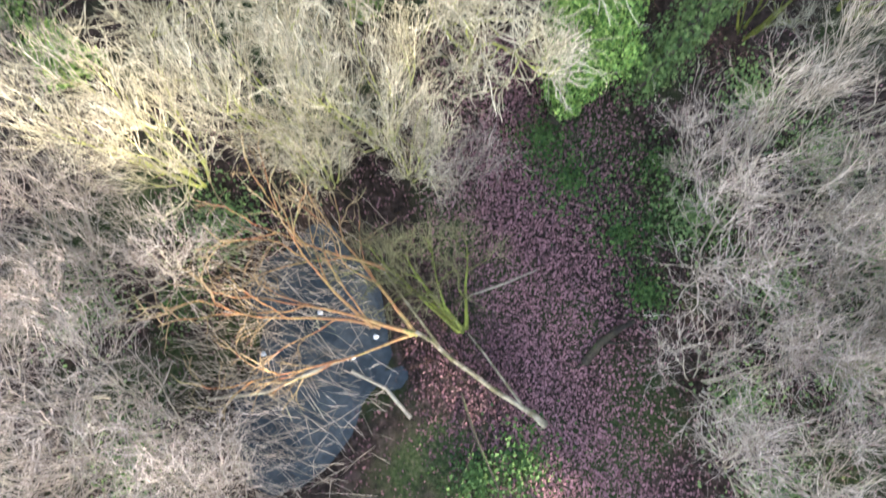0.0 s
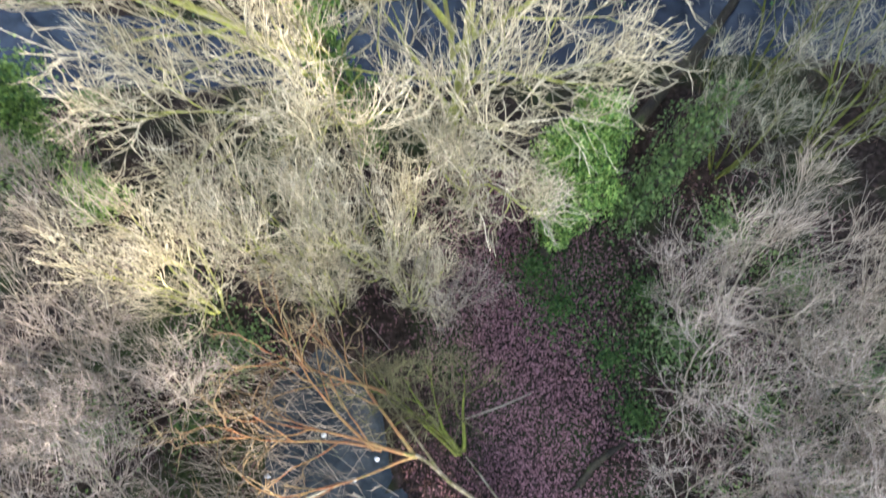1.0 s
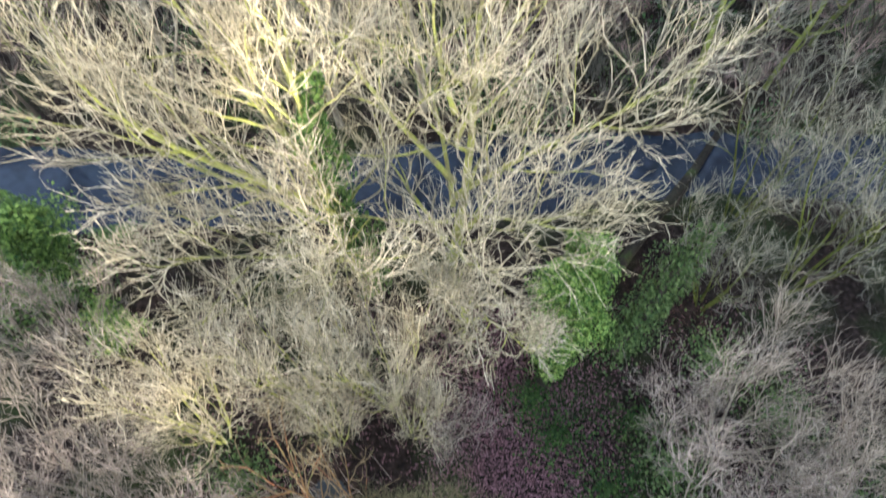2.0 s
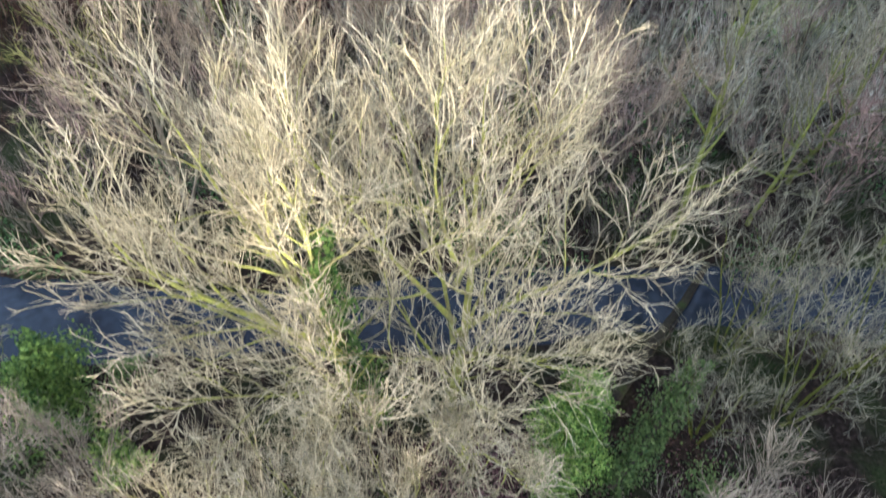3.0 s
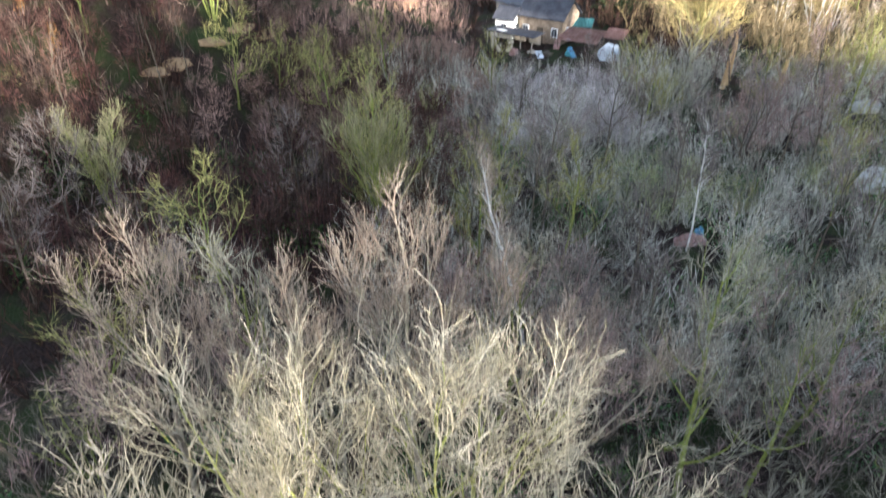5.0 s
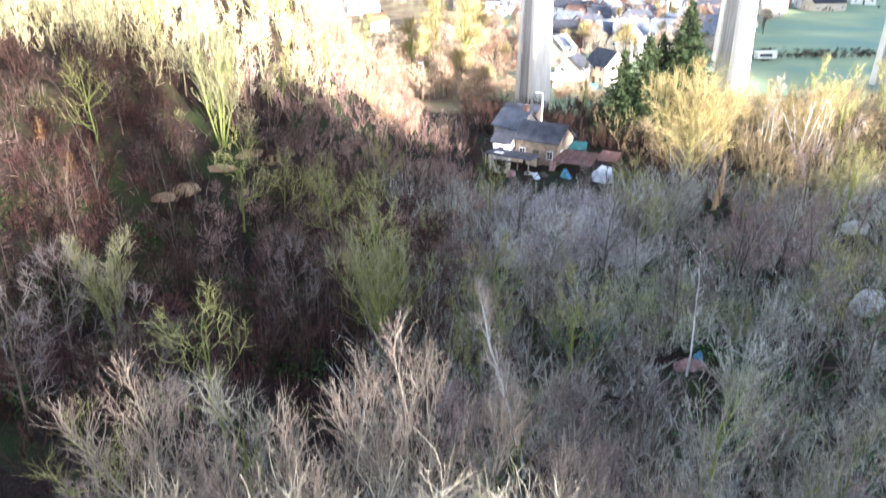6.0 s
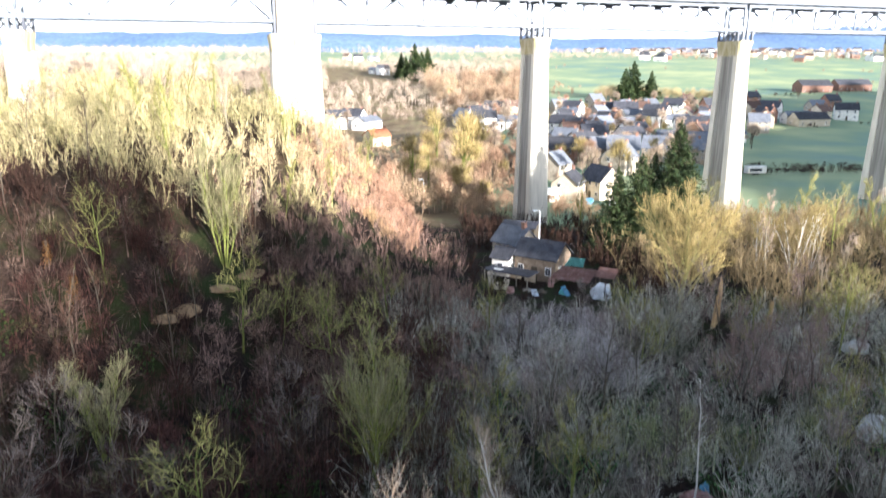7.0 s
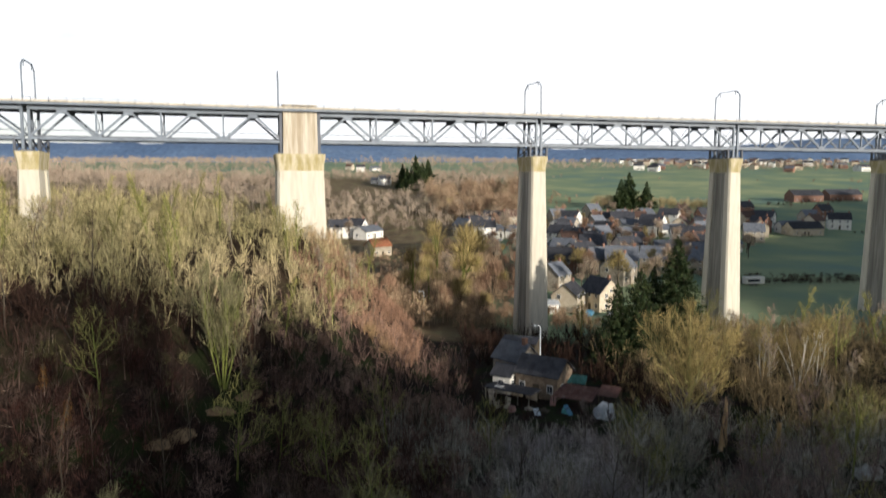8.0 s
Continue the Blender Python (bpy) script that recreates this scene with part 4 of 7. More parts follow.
settle([(22, 383, 10, 0), (34, 386, -30, 3), (18, 409, 35, 2), (43, 440, 15, 1), (12, 396, -50, 5), (-57, 386, 20, 0), (-49, 389, -20, 0), (-41, 384, 60, 3),
        (72, 442, 20, 5), (79, 434, -40, 0), (97, 432, 10, 1), (104, 425, -25, 0), (59, 363, 15, 3), (68, 350, -60, 2), (90, 410, 40, 5), (113, 415, 5, 3)])
settle([(57, 260, 35, 5), (44, 258, -20, 2), (59, 233, 50, 5), (120, 434, -10, 1), (129, 446, 30, 5), (144, 444, -35, 0), (139, 407, 60, 1), (147, 398, 15, 2),
        (80, 262, -25, 5), (128, 392, 12, 3), (88, 380, -40, 2), (66, 392, 50, 0), (188, 434, 30, 1), (165, 371, -15, 5), (209, 486, 20, 2), (199, 434, -40, 0)])
settle([(203, 407, 5, 3), (222, 419, 35, 1), (240, 424, -20, 0), (178, 392, 70, 1), (186, 410, -60, 2), (230, 440, 12, 5), (-63, 757, 25, 0), (-70, 768, -20, 3),
        (-118, 1010, 10, 0), (-100, 1040, 40, 3), (-140, 1060, -30, 1), (255, 470, 15, 2), (100, 470, 30, 5), (60, 470, -20, 0), (160, 470, 45, 1), (25, 430, 70, 3)])
for i in range(34):
    rr = np.random.default_rng(700 + i)
    vy = rr.uniform(250, 480)
    vx = vy * rr.uniform(0.15, 0.40)
    copy_thing(kinds[(0, 1, 2, 3, 5, 0, 5)[int(rr.integers(0, 7))]], pose(vx, vy, hgt(vx, vy) + 0.1, 0, 0, rr.uniform(-50, 50)) @ Matrix.Scale(rr.uniform(0.95, 1.25), 4))
# the far town along the ridge
def make_far_house(place, turn, w, d, h, rise, wall, roof, label):
    t = thing("house", place, label, "house", "houses of the far town", turn)
    part("wall", gabled(w, d, h, rise), wall, t)
    part("roof", roof_slabs(w, d, h, rise), roof, t)
    part("chimney", one_box((w / 2 - 1.2, -0.3, h + rise - 0.7), (w / 2 - 0.5, 0.3, h + rise + 0.9)), M["brick_wall"], t)
    part("window", one_box((-w * 0.32, -d / 2 - 0.05, 1.0), (w * 0.32, -d / 2 + 0.02, 2.2)), M["pane"], t)
    return t


far_kinds = [make_far_house((470, 1600, hgt(470, 1600)), 5, 16, 9, 6.0, 3.4, M["white_wall"], M["slate_roof"], "far white house with a dark roof"),
             make_far_house((500, 1620, hgt(500, 1620)), 25, 12, 9, 5.6, 3.6, M["cream_wall"], M["brown_roof"], "far cream house with a brown roof"),
             make_far_house((520, 1500, hgt(520, 1500)), -20, 12, 8, 5.4, 3.4, M["brick_wall"], M["grey_roof"], "far brick house with a grey roof")]
for i in range(110):
    rr = np.random.default_rng(900 + i)
    fx, fy = rr.uniform(300, 1050), rr.uniform(980, 1750)
    copy_thing(far_kinds[int(rr.integers(0, 3))], pose(fx, fy, hgt(fx, fy) + 0.1, 0, 0, rr.uniform(-60, 60)))

# the pair of cream houses just behind the viaduct
make_house((33.5, 184.0, -1.6), 62, 8, 7, 4.6, 3.0, M["cream_wall"], M["slate_roof"], "cream rendered house with grey slates and a porch", 2, 1, group=VILLAGE)
make_house((42.5, 186.5, -1.6), -62, 8, 7.5, 5.0, 3.6, M["cream_wall"], M["slate_roof"], "tall cream gabled house with a brick band", 2, 1, group=VILLAGE)
make_house((27.0, 181.5, -1.6), 5, 6, 4.5, 2.5, 0.8, M["white_wall"], M["pale_sheet"], "low white outhouse with a pale sheet roof", 1, 0, group=VILLAGE, cols=2)
# barns in the field
BARNS = "farm barns"
make_house((300, 583, 15.2), 6, 26, 14, 5.5, 4.6, M["dark_brick"], M["slate_roof"], "long brick barn with a dark roof in the fields", 1, 0, "barn", "barn", BARNS, cols=5)
make_house((338, 596, 16.2), 8, 30, 13, 5.0, 4.2, M["dark_brick"], M["slate_roof"], "long red brick barn with rows of openings", 1, 0, "barn", "barn", BARNS, cols=6)
make_house((205, 398, 2.0), 12, 20, 10, 4.0, 3.6, M["cream_wall"], M["slate_roof"], "yellowish barn with a broad low roof", 1, 0, "barn", "barn", BARNS, cols=4)

# the old house below the viaduct
make_house((15.8, 106.6, 0.0), -34, 7.0, 5.6, 3.6, 2.1, M["old_stone"], M["slate_roof"], "old stone house with a dark slate roof and sunlit gable", 1, 0)
make_house((10.0, 107.6, 0.0), -34, 3.0, 3.2, 3.0, 1.3, M["white_wall"], M["slate_roof"], "small whitewashed cottage with a slate roof", 1, 0, door=False, cols=1)
make_house((12.0, 112.6, 0.0), -48, 5.4, 5.0, 4.3, 2.3, M["stone_wall"], M["grey_roof"], "taller cottage with a grey slate roof behind the stone house", 1, 1)
make_house((13.8, 119.5, 0.0), -20, 5.5, 4.5, 5.4, 0.6, M["dark_bark"], M["slate_roof"], "dark boarded shed with a nearly flat roof", 1, 0, "shed", "shed", door=False, cols=1)


def make_leanto(x, y, turn):
    t = thing("lean_to", (x, y, hgt(x, y)), "ramshackle flat-roofed lean-to on thin pale posts", "lean-to", "", turn)
    part("roof", one_box((-4, -1.8, 1.75), (4, 1.8, 1.9), 0.02), M["slate_roof"], t)
    for i in range(5):
        part("post", one_bar((-3.7 + i * 1.85, -1.7, -0.3), (-3.7 + i * 1.85, -1.7, 1.75), 0.12, 0.12, (0, 1, 0)), M["stone_wall"], t)
    part("roof_light", one_box((-2.6, -1.2, 1.91), (-1.2, -0.3, 1.95)), M["white_wall"], t, "white sheet lying on the roof")
    for i in range(3):
        part("panel", one_box((-3.5 + i * 2.5, 1.5, -0.2), (-1.6 + i * 2.5, 1.6, 1.6)), M["stone_wall" if i != 1 else "cream_wall"], t)
    return t


make_leanto(10.6, 103.6, -35)


def make_sheet_roof(x, y, z, turn, w, d, mat, label, tilt=6):
    """A corrugated sheet shelter on posts."""
    t = thing("sheet_shelter", (x, y, hgt(x, y)), label, "shelter", "", turn)
    bm = bmesh.new()
    n = 24
    rows = []
    for j in (0, 1):
        rows.append([bm.verts.new((-w / 2 + w * i / n, -d / 2 + d * j, z + 0.05 * (-1) ** i + (0.9 * j if tilt else 0))) for i in range(n + 1)])
    for i in range(n):
        bm.faces.new((rows[0][i], rows[0][i + 1], rows[1][i + 1], rows[1][i]))
    bmesh.ops.solidify(bm, geom=bm.faces[:], thickness=0.03)
    part("roof_sheet", bm, mat, t)
    for sx_ in (-1, 1):
        for sy_ in (-1, 1):
            part("post", one_bar((sx_ * (w / 2 - 0.2), sy_ * (d / 2 - 0.2), -0.3), (sx_ * (w / 2 - 0.2), sy_ * (d / 2 - 0.2), z + (0.05 if sy_ < 0 else 0.8)), 0.1, 0.1, (0, 1, 0)), M["dark_bark"], t)
    return t


make_sheet_roof(19.8, 101.2, 1.1, -28, 6.0, 4.4, M["rust_sheet"], "rusty pinkish corrugated shelter beside the stone house")
make_sheet_roof(20.6, 105.6, 2.0, -20, 3.2, 1.8, M["teal_sheet"], "teal sheet-covered shelter beside the stone house")
make_sheet_roof(24.6, 100.6, 1.4, -30, 3.0, 2.6, M["rust_sheet"], "low rusty sheet roof over stored timber")


def crumpled(name, place, size, mat, label, category, seed, turn=0.0):
    """A heap or rock with an uneven skin."""
    rng = np.random.default_rng(seed)
    bm = bmesh.new()
    bmesh.ops.create_icosphere(bm, subdivisions=3, radius=1.0)
    off = rng.uniform(0, 50, 3)
    for v in bm.verts:
        q = v.co * 1.6 + Vector(off)
        k = 1 + 0.34 * noise.noise(q) + 0.16 * noise.noise(q * 2.7)
        v.co = Vector((v.co.x * size[0] * k, v.co.y * size[1] * k, max(-0.25, v.co.z) * size[2] * k))
    ob = part(name, bm, mat)
    ob.matrix_basis = pose(*place, 0, 0, turn)
    return tagged(ob, label, category)


crumpled("covered_trailer", (22.7, 95.0, 0.1), (1.5, 1.2, 2.0), M["pale_sheet"], "bulky load under a pale blue-white tarpaulin", "tarpaulin heap", 3, -20)
crumpled("rock", (47.5, 75.5, 0.0), (1.7, 1.1, 1.3), M["rubble"], "pale grey boulder lying in the brush", "rock", 5, 15)
crumpled("rock", (38.4, 56.5, 0.0), (2.3, 1.4, 1.6), M["rubble"], "large pale grey boulder among dark bushes", "rock", 6, 40)
crumpled("rock", (40.2, 55.0, 0.0), (1.2, 1.0, 0.9), M["rubble"], "smaller grey boulder beside a larger one", "rock", 8)
crumpled("rock", (41.6, 79.8, 0.0), (0.9, 0.7, 1.5), M["rubble"], "grey upright stone by the broken trunks", "rock", 9)
for i, (px_, py_, pz_) in enumerate(((-22.8, 78.4, 0), (-20.6, 80.6, 0), (-26.6, 68.8, 0), (-28.2, 66.6, 0), (-24.4, 73.5, 0))):
    crumpled("sand_bank", (px_, py_, hgt(px_, py_) - 0.22), (2.0 - 0.2 * i, 2.2, 0.32 + 0.08 * (i % 3)), M["sand"], "bare sandy scar on the wooded hillside", "bank", 20 + i, 20 * i)
# uncovered heaps of junk about the yard, one mound each
for i, (px_, py_, mt) in enumerate(((12.6, 99.4, "stone_wall"), (14.6, 98.0, "dark_bark"), (10.0, 98.6, "rust_sheet"), (17.6, 97.0, "teal_sheet"), (8.2, 100.0, "cream_wall"))):
    crumpled("covered_bundle", (px_, py_, hgt(px_, py_)), (0.7 + 0.15 * (i % 3), 0.6, 0.5 + 0.12 * i), M[mt], "small heap of junk in the yard", "bundle", 40 + i, 30 * i)


def make_board(x, y, turn, length, lean, mat, label):
    """A loose board propped up in the yard, with a cross batten."""
    t = thing("board", (x, y, hgt(x, y)), label, "board", "loose boards in the yard", turn)
    part("plank", one_bar((0, 0, -0.1), (0, math.sin(lean) * length, math.cos(lean) * length), 0.9, 0.05), mat, t)
    part("batten", one_bar((-0.42, math.sin(lean) * length * 0.7 - 0.06, math.cos(lean) * length * 0.7), (0.42, math.sin(lean) * length * 0.7 - 0.06, math.cos(lean) * length * 0.7), 0.06, 0.1), M["dark_bark"], t)
    return t


make_board(7.4, 101.0, 20, 2.4, 0.25, M["stone_wall"], "weathered pale board propped up in the yard")
make_board(9.2, 99.2, -30, 1.8, 0.5, M["cream_wall"], "short cream board leaning in the yard")
make_board(13.6, 96.4, 10, 1.6, 1.2, M["pale_sheet"], "pale grey sheet tilted against scrap")
make_board(16.2, 100.4, -15, 1.6, 0.9, M["rust_sheet"], "rusty sheet lying nearly flat in the yard")
make_board(18.2, 96.0, 40, 1.7, 0.8, M["blue_sheet"], "blue sheet tilted in the yard")


def make_street_lamp(x, y, h):
    t = thing("street_lamp", (x, y, hgt(x, y)), "pale street lamp with a short bent arm", "street lamp")
    tb = Tubes()
    tb.tube([(0, 0, -0.2), (0, 0, h * 0.5), (0, 0, h)], [0.14, 0.11, 0.09], 8)
    part("pole", tb.mesh(), M["pale_sheet"], t)
    tb = Tubes()
    tb.tube([(0, 0, h - 0.05), (-0.15, -0.1, h + 0.35), (-0.7, -0.3, h + 0.5)], [0.08, 0.07, 0.06], 6)
    part("arm", tb.mesh(), M["pale_sheet"], t)
    bm = one_box((-1.3, -0.5, h + 0.38), (-0.65, -0.2, h + 0.55), 0.05)
    part("lamp_head", bm, M["pale_sheet"], t)
    return t


make_street_lamp(16.6, 117.0, 8.0)
make_street_lamp(-4.6, 170.0, 7.0)


def make_car(x, y, turn, mat, label):
    t = thing("car", (x, y, hgt(x, y) + 0.02), label, "car", "", turn)
    prof = [(-2.1, 0.35), (-2.1, 0.85), (-1.3, 0.98), (-0.8, 1.45), (0.9, 1.45), (1.6, 0.95), (2.1, 0.8), (2.1, 0.35)]
    bm = bmesh.new()
    a = [bm.verts.new((px_, -0.85, pz_)) for px_, pz_ in prof]
    b = [bm.verts.new((px_, 0.85, pz_)) for px_, pz_ in prof]
    bm.faces.new(a)
    bm.faces.new(list(reversed(b)))
    for i in range(8):
        bm.faces.new((b[i], b[(i + 1) % 8], a[(i + 1) % 8], a[i]))
    bmesh.ops.recalc_face_normals(bm, faces=bm.faces)
    part("body", bm, mat, t)
    for s in (-1, 1):
        part("side_window", one_box((-0.7, s * 0.86 - 0.01, 1.0), (1.0, s * 0.86 + 0.01, 1.38)), M["pane"], t)
        for wx in (-1.3, 1.3):
            bm = bmesh.new()
            bmesh.ops.create_cone(bm, cap_ends=True, segments=12, radius1=0.33, radius2=0.33, depth=0.2)
            w_ = part("wheel", bm, M["asphalt"], t)
            w_.matrix_basis = pose(wx, s * 0.8, 0.33, 90)
    return t


make_car(44.0, 176.0, 20, M["car_white"], "pale grey car parked by the cream houses")
make_car(37.5, 176.5, 70, M["blue_sheet"], "blue car parked by the cream houses")
make_car(30, 372, 15, M["car_white"], "white car parked in the village")


def make_caravan(x, y, turn):
    t = thing("caravan", (x, y, hgt(x, y)), "white caravan with dark window openings in the meadow", "caravan", "", turn)
    part("body", one_box((-3.4, -1.2, 0.6), (3.4, 1.2, 2.9), 0.18), M["white_wall"], t)
    part("window", one_box((-2.6, -1.23, 1.3), (1.6, -1.15, 2.2)), M["pane"], t)
    for wx in (-0.6, 0.6):
        part("wheel", one_box((wx - 0.32, -1.1, -0.05), (wx + 0.32, 1.1, 0.62), 0.15), M["asphalt"], t)
    return t


make_caravan(103, 230, 8)

# ---- trees close to the camera ----
def fan(rng, n, length, r, lean, base=0.25, bias=(0, 0)):
    """Stems that rise from one root and fan outward, as for a shrub."""
    out = []
    for i in range(n):
        a = 2 * math.pi * (i + rng.random() * 0.7) / n
        k = lean * rng.uniform(0.5, 1.2)
        out.append(((base * math.cos(a), base * math.sin(a), -0.2), (math.cos(a) * k + bias[0], math.sin(a) * k + bias[1], 1), length * rng.uniform(0.75, 1.1), r * rng.uniform(0.7, 1.1)))
    return out


rng0 = np.random.default_rng(11)
# the pale-limbed tree in the middle, its stem dividing high up
big_a = ash_meshes(21, [((0, 0, -0.3), (0.02, 0.10, 1), 12.8, 0.22), ((0.1, 0.55, 5.0), (0.72, 0.15, 0.85), 6.4, 0.10), ((0.1, 0.6, 5.8), (-0.66, 0.0, 1), 7.6, 0.10),
                        ((0.15, 0.8, 7.5), (0.50, 0.32, 1), 6.0, 0.09), ((0.1, 0.5, 4.6), (-0.15, 0.75, 0.9), 7.6, 0.08), ((0.1, 0.9, 8.6), (-0.40, 0.1, 1), 4.8, 0.08),
                        ((0.1, 0.3, 3.4), (0.22, -0.9, 0.5), 3.4, 0.07), ((0.05, 0.4, 4.2), (0.95, -0.40, 0.50), 3.4, 0.06), ((0, 0.3, 4.0), (-0.75, -0.45, 0.6), 4.6, 0.06)],
                   8, 6, 5, 2, 3.6, 2.0, 1.05, 0.5, 0.0135, 0.80, 0.09, 0.12, 0.15, 0.62)
make_tree("tree", (0.25, 12.7, hgt(0.25, 12.7)), big_a, M["lichen_bark"], M["pale_twig"], "tall bare tree with yellow-lichened trunk and pale twigs")
# its ivy-clad neighbour, leaning and spreading to one side
big_b = ash_meshes(22, [((0, 0, -0.3), (-0.14, -0.04, 1), 10.0, 0.24), ((-0.8, -0.2, 5.6), (-0.92, -0.12, 0.66), 8.0, 0.14), ((-0.95, -0.2, 6.8), (-0.68, 0.30, 1), 7.0, 0.13),
                        ((-0.7, -0.2, 4.6), (-1.0, 0.15, 0.26), 7.0, 0.11), ((-1.1, -0.4, 8.0), (0.06, 0.15, 1), 4.6, 0.11), ((-0.9, -0.3, 6.2), (-0.25, 0.70, 0.9), 6.8, 0.10),
                        ((-0.5, -0.2, 3.8), (-0.70, -0.65, 0.46), 5.2, 0.07), ((-0.6, -0.2, 4.4), (0.20, -0.80, 0.50), 4.2, 0.06)],
                   8, 6, 5, 2, 3.5, 1.9, 1.05, 0.5, 0.0135, 0.72, 0.085, 0.12, 0.15, 0.56)
make_tree("tree", (-2.5, 12.6, hgt(-2.5, 12.6)), big_b, M["lichen_bark"], M["pale_twig"], "leaning bare tree with lichened limbs and pale twigs")


def ivy_on(name, place, line, thick, count, size, mat, label, seed, trunk=True, category="ivy"):
    """Ivy wrapped about a stem: line = points of the stem, thick = radius of the leaf coat at each."""
    rng = np.random.default_rng(seed)
    t = thing(name, place, label, category)
    line, thick = np.asarray(line, float), np.asarray(thick, float)
    if trunk:
        tb = Tubes()
        tb.tube(line, np.full(len(line), 0.14), 6)
        part("stem", tb.mesh(), M["dark_bark"], t)
    u = rng.random(count) * (len(line) - 1)
    i = np.minimum(u.astype(int), len(line) - 2)
    f = (u - i)[:, None]
    c = line[i] * (1 - f) + line[i + 1] * f
    r = thick[i] * (1 - f[:, 0]) + thick[i + 1] * f[:, 0]
    nrm = rng.normal(0, 1, (count, 3))
    nrm /= np.linalg.norm(nrm, axis=1)[:, None]
    lump = 0.75 + 0.45 * np.sin(c[:, 0] * 2.1 + nrm[:, 0] * 3.1) * np.sin(nrm[:, 1] * 3.7 + c[:, 2] * 1.7 + nrm[:, 2] * 2.2)
    p = c + nrm * (r * lump * rng.uniform(0.6, 1.05, count))[:, None]
    p[:, 2] = np.maximum(p[:, 2], 0.03)
    part("leaves", leaf_cloud(p, nrm, size, rng), mat, t)
    return t


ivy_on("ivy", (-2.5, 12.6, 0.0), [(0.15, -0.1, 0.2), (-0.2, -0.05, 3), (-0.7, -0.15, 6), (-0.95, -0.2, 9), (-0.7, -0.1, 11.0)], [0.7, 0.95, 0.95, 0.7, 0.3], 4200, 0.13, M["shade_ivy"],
       "dark green ivy climbing a leaning tree trunk", 31)
ivy_on("ivy_bush", (4.3, 11.0, hgt(4.3, 11)), [(-0.5, -1.7, 0.2), (-0.1, -0.5, 1.8), (0.2, 0.5, 3.2), (0.5, 0.9, 3.9)], [0.8, 1.7, 1.75, 0.8], 19000, 0.095, M["ivy_leaf"], "rounded bright green ivy-covered stump", 32)
ivy_on("ivy_bush", (6.0, 9.8, hgt(6.0, 9.8)), [(0, 0, 0.2), (0.9, 0.8, 1.4), (1.8, 1.8, 2.8), (2.8, 2.7, 4.0)], [1.0, 1.2, 1.1, 0.5], 5200, 0.11, M["dull_ivy"], "leaning dead trunk clad in dull green ivy", 33)
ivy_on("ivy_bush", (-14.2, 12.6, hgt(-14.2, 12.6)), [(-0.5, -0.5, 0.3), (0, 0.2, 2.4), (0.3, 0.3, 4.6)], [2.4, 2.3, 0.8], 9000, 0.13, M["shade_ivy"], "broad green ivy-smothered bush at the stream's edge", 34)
ivy_on("ivy_bush", (-11.5, 10.6, hgt(-11.5, 10.6)), [(0, 0, 0.1), (-0.8, 0.4, 1.0)], [1.2, 0.8], 3000, 0.13, M["ivy_leaf"], "low green ivy mound beneath pale shrubs", 35)

for i, (x, y, r_) in enumerate(((-34.4, 62.6, 0.8), (-37.5, 64.4, 0.6))):
    ivy_on("beech_bush", (x, y, hgt(x, y)), [(0, 0, 0.3), (0.1, 0, 1.6), (0, 0.1, 2.8)], [r_, r_ * 1.2, r_ * 0.5], 420, 0.15, M["beech_leaf"], "small beech bush holding its orange winter leaves", 36 + i, category="bush")

# hanging bundle of pale twigs on a small tree in front of the tall one
small_t = ash_meshes(23, [((0, 0, -0.2), (0.10, -0.42, 1), 4.6, 0.09), ((0, 0, 0.9), (0.45, -0.35, 0.9), 4.0, 0.06), ((0, 0, 1.0), (-0.4, -0.3, 0.9), 3.8, 0.06)], 6, 5, 5, 2, 1.8, 1.0, 0.75, 0.35, 0.0145, 0.95, 0.10, 0.2, 0.4, 0.75)
make_tree("small_tree", (0.7, 10.6, hgt(0.7, 10.6)), small_t, M["lichen_bark"], M["pale_twig"], "small pale tree with crooked upturned twigs")

# pale shrubs about the clearing: three forms, set out in turn
shrub_a = ash_meshes(24, fan(rng0, 7, 5.6, 0.065, 0.30, bias=(-0.10, 0.06)), 4, 4, 4, 2, 2.1, 1.4, 1.0, 0.6, 0.0105, 0.45, 0.10, 0.11, 0.12, 0.42, 6)
shrub_b = ash_meshes(25, fan(rng0, 6, 5.2, 0.055, 0.38), 4, 4, 4, 2, 2.2, 1.5, 1.0, 0.6, 0.0095, 0.50, 0.09, 0.13, 0.12, 0.45, 6)
shrub_c = ash_meshes(26, fan(rng0, 7, 4.4, 0.045, 0.52), 4, 4, 3, 2, 2.0, 1.3, 0.9, 0.55, 0.0085, 0.60, 0.08, 0.15, 0.12, 0.5, 6)
SHRUBS = "pale shrubs round the clearing"
sh = [make_tree("shrub", (-1.8, 8.2, hgt(-1.8, 8.2)), shrub_a, M["lichen_bark"], M["pale_twig"], "pale many-stemmed bare shrub with fine twigs", "shrub", SHRUBS),
      make_tree("shrub", (9.2, 6.8, hgt(9.2, 6.8)), shrub_b, M["grey_bark"], M["brown_twig"], "spreading grey-tan bare shrub", "shrub", SHRUBS),
      make_tree("shrub", (10.8, 1.6, hgt(10.8, 1.6)), shrub_c, M["grey_bark"], M["rose_twig"], "low tangled bare shrub with whitish twigs", "shrub", SHRUBS)]
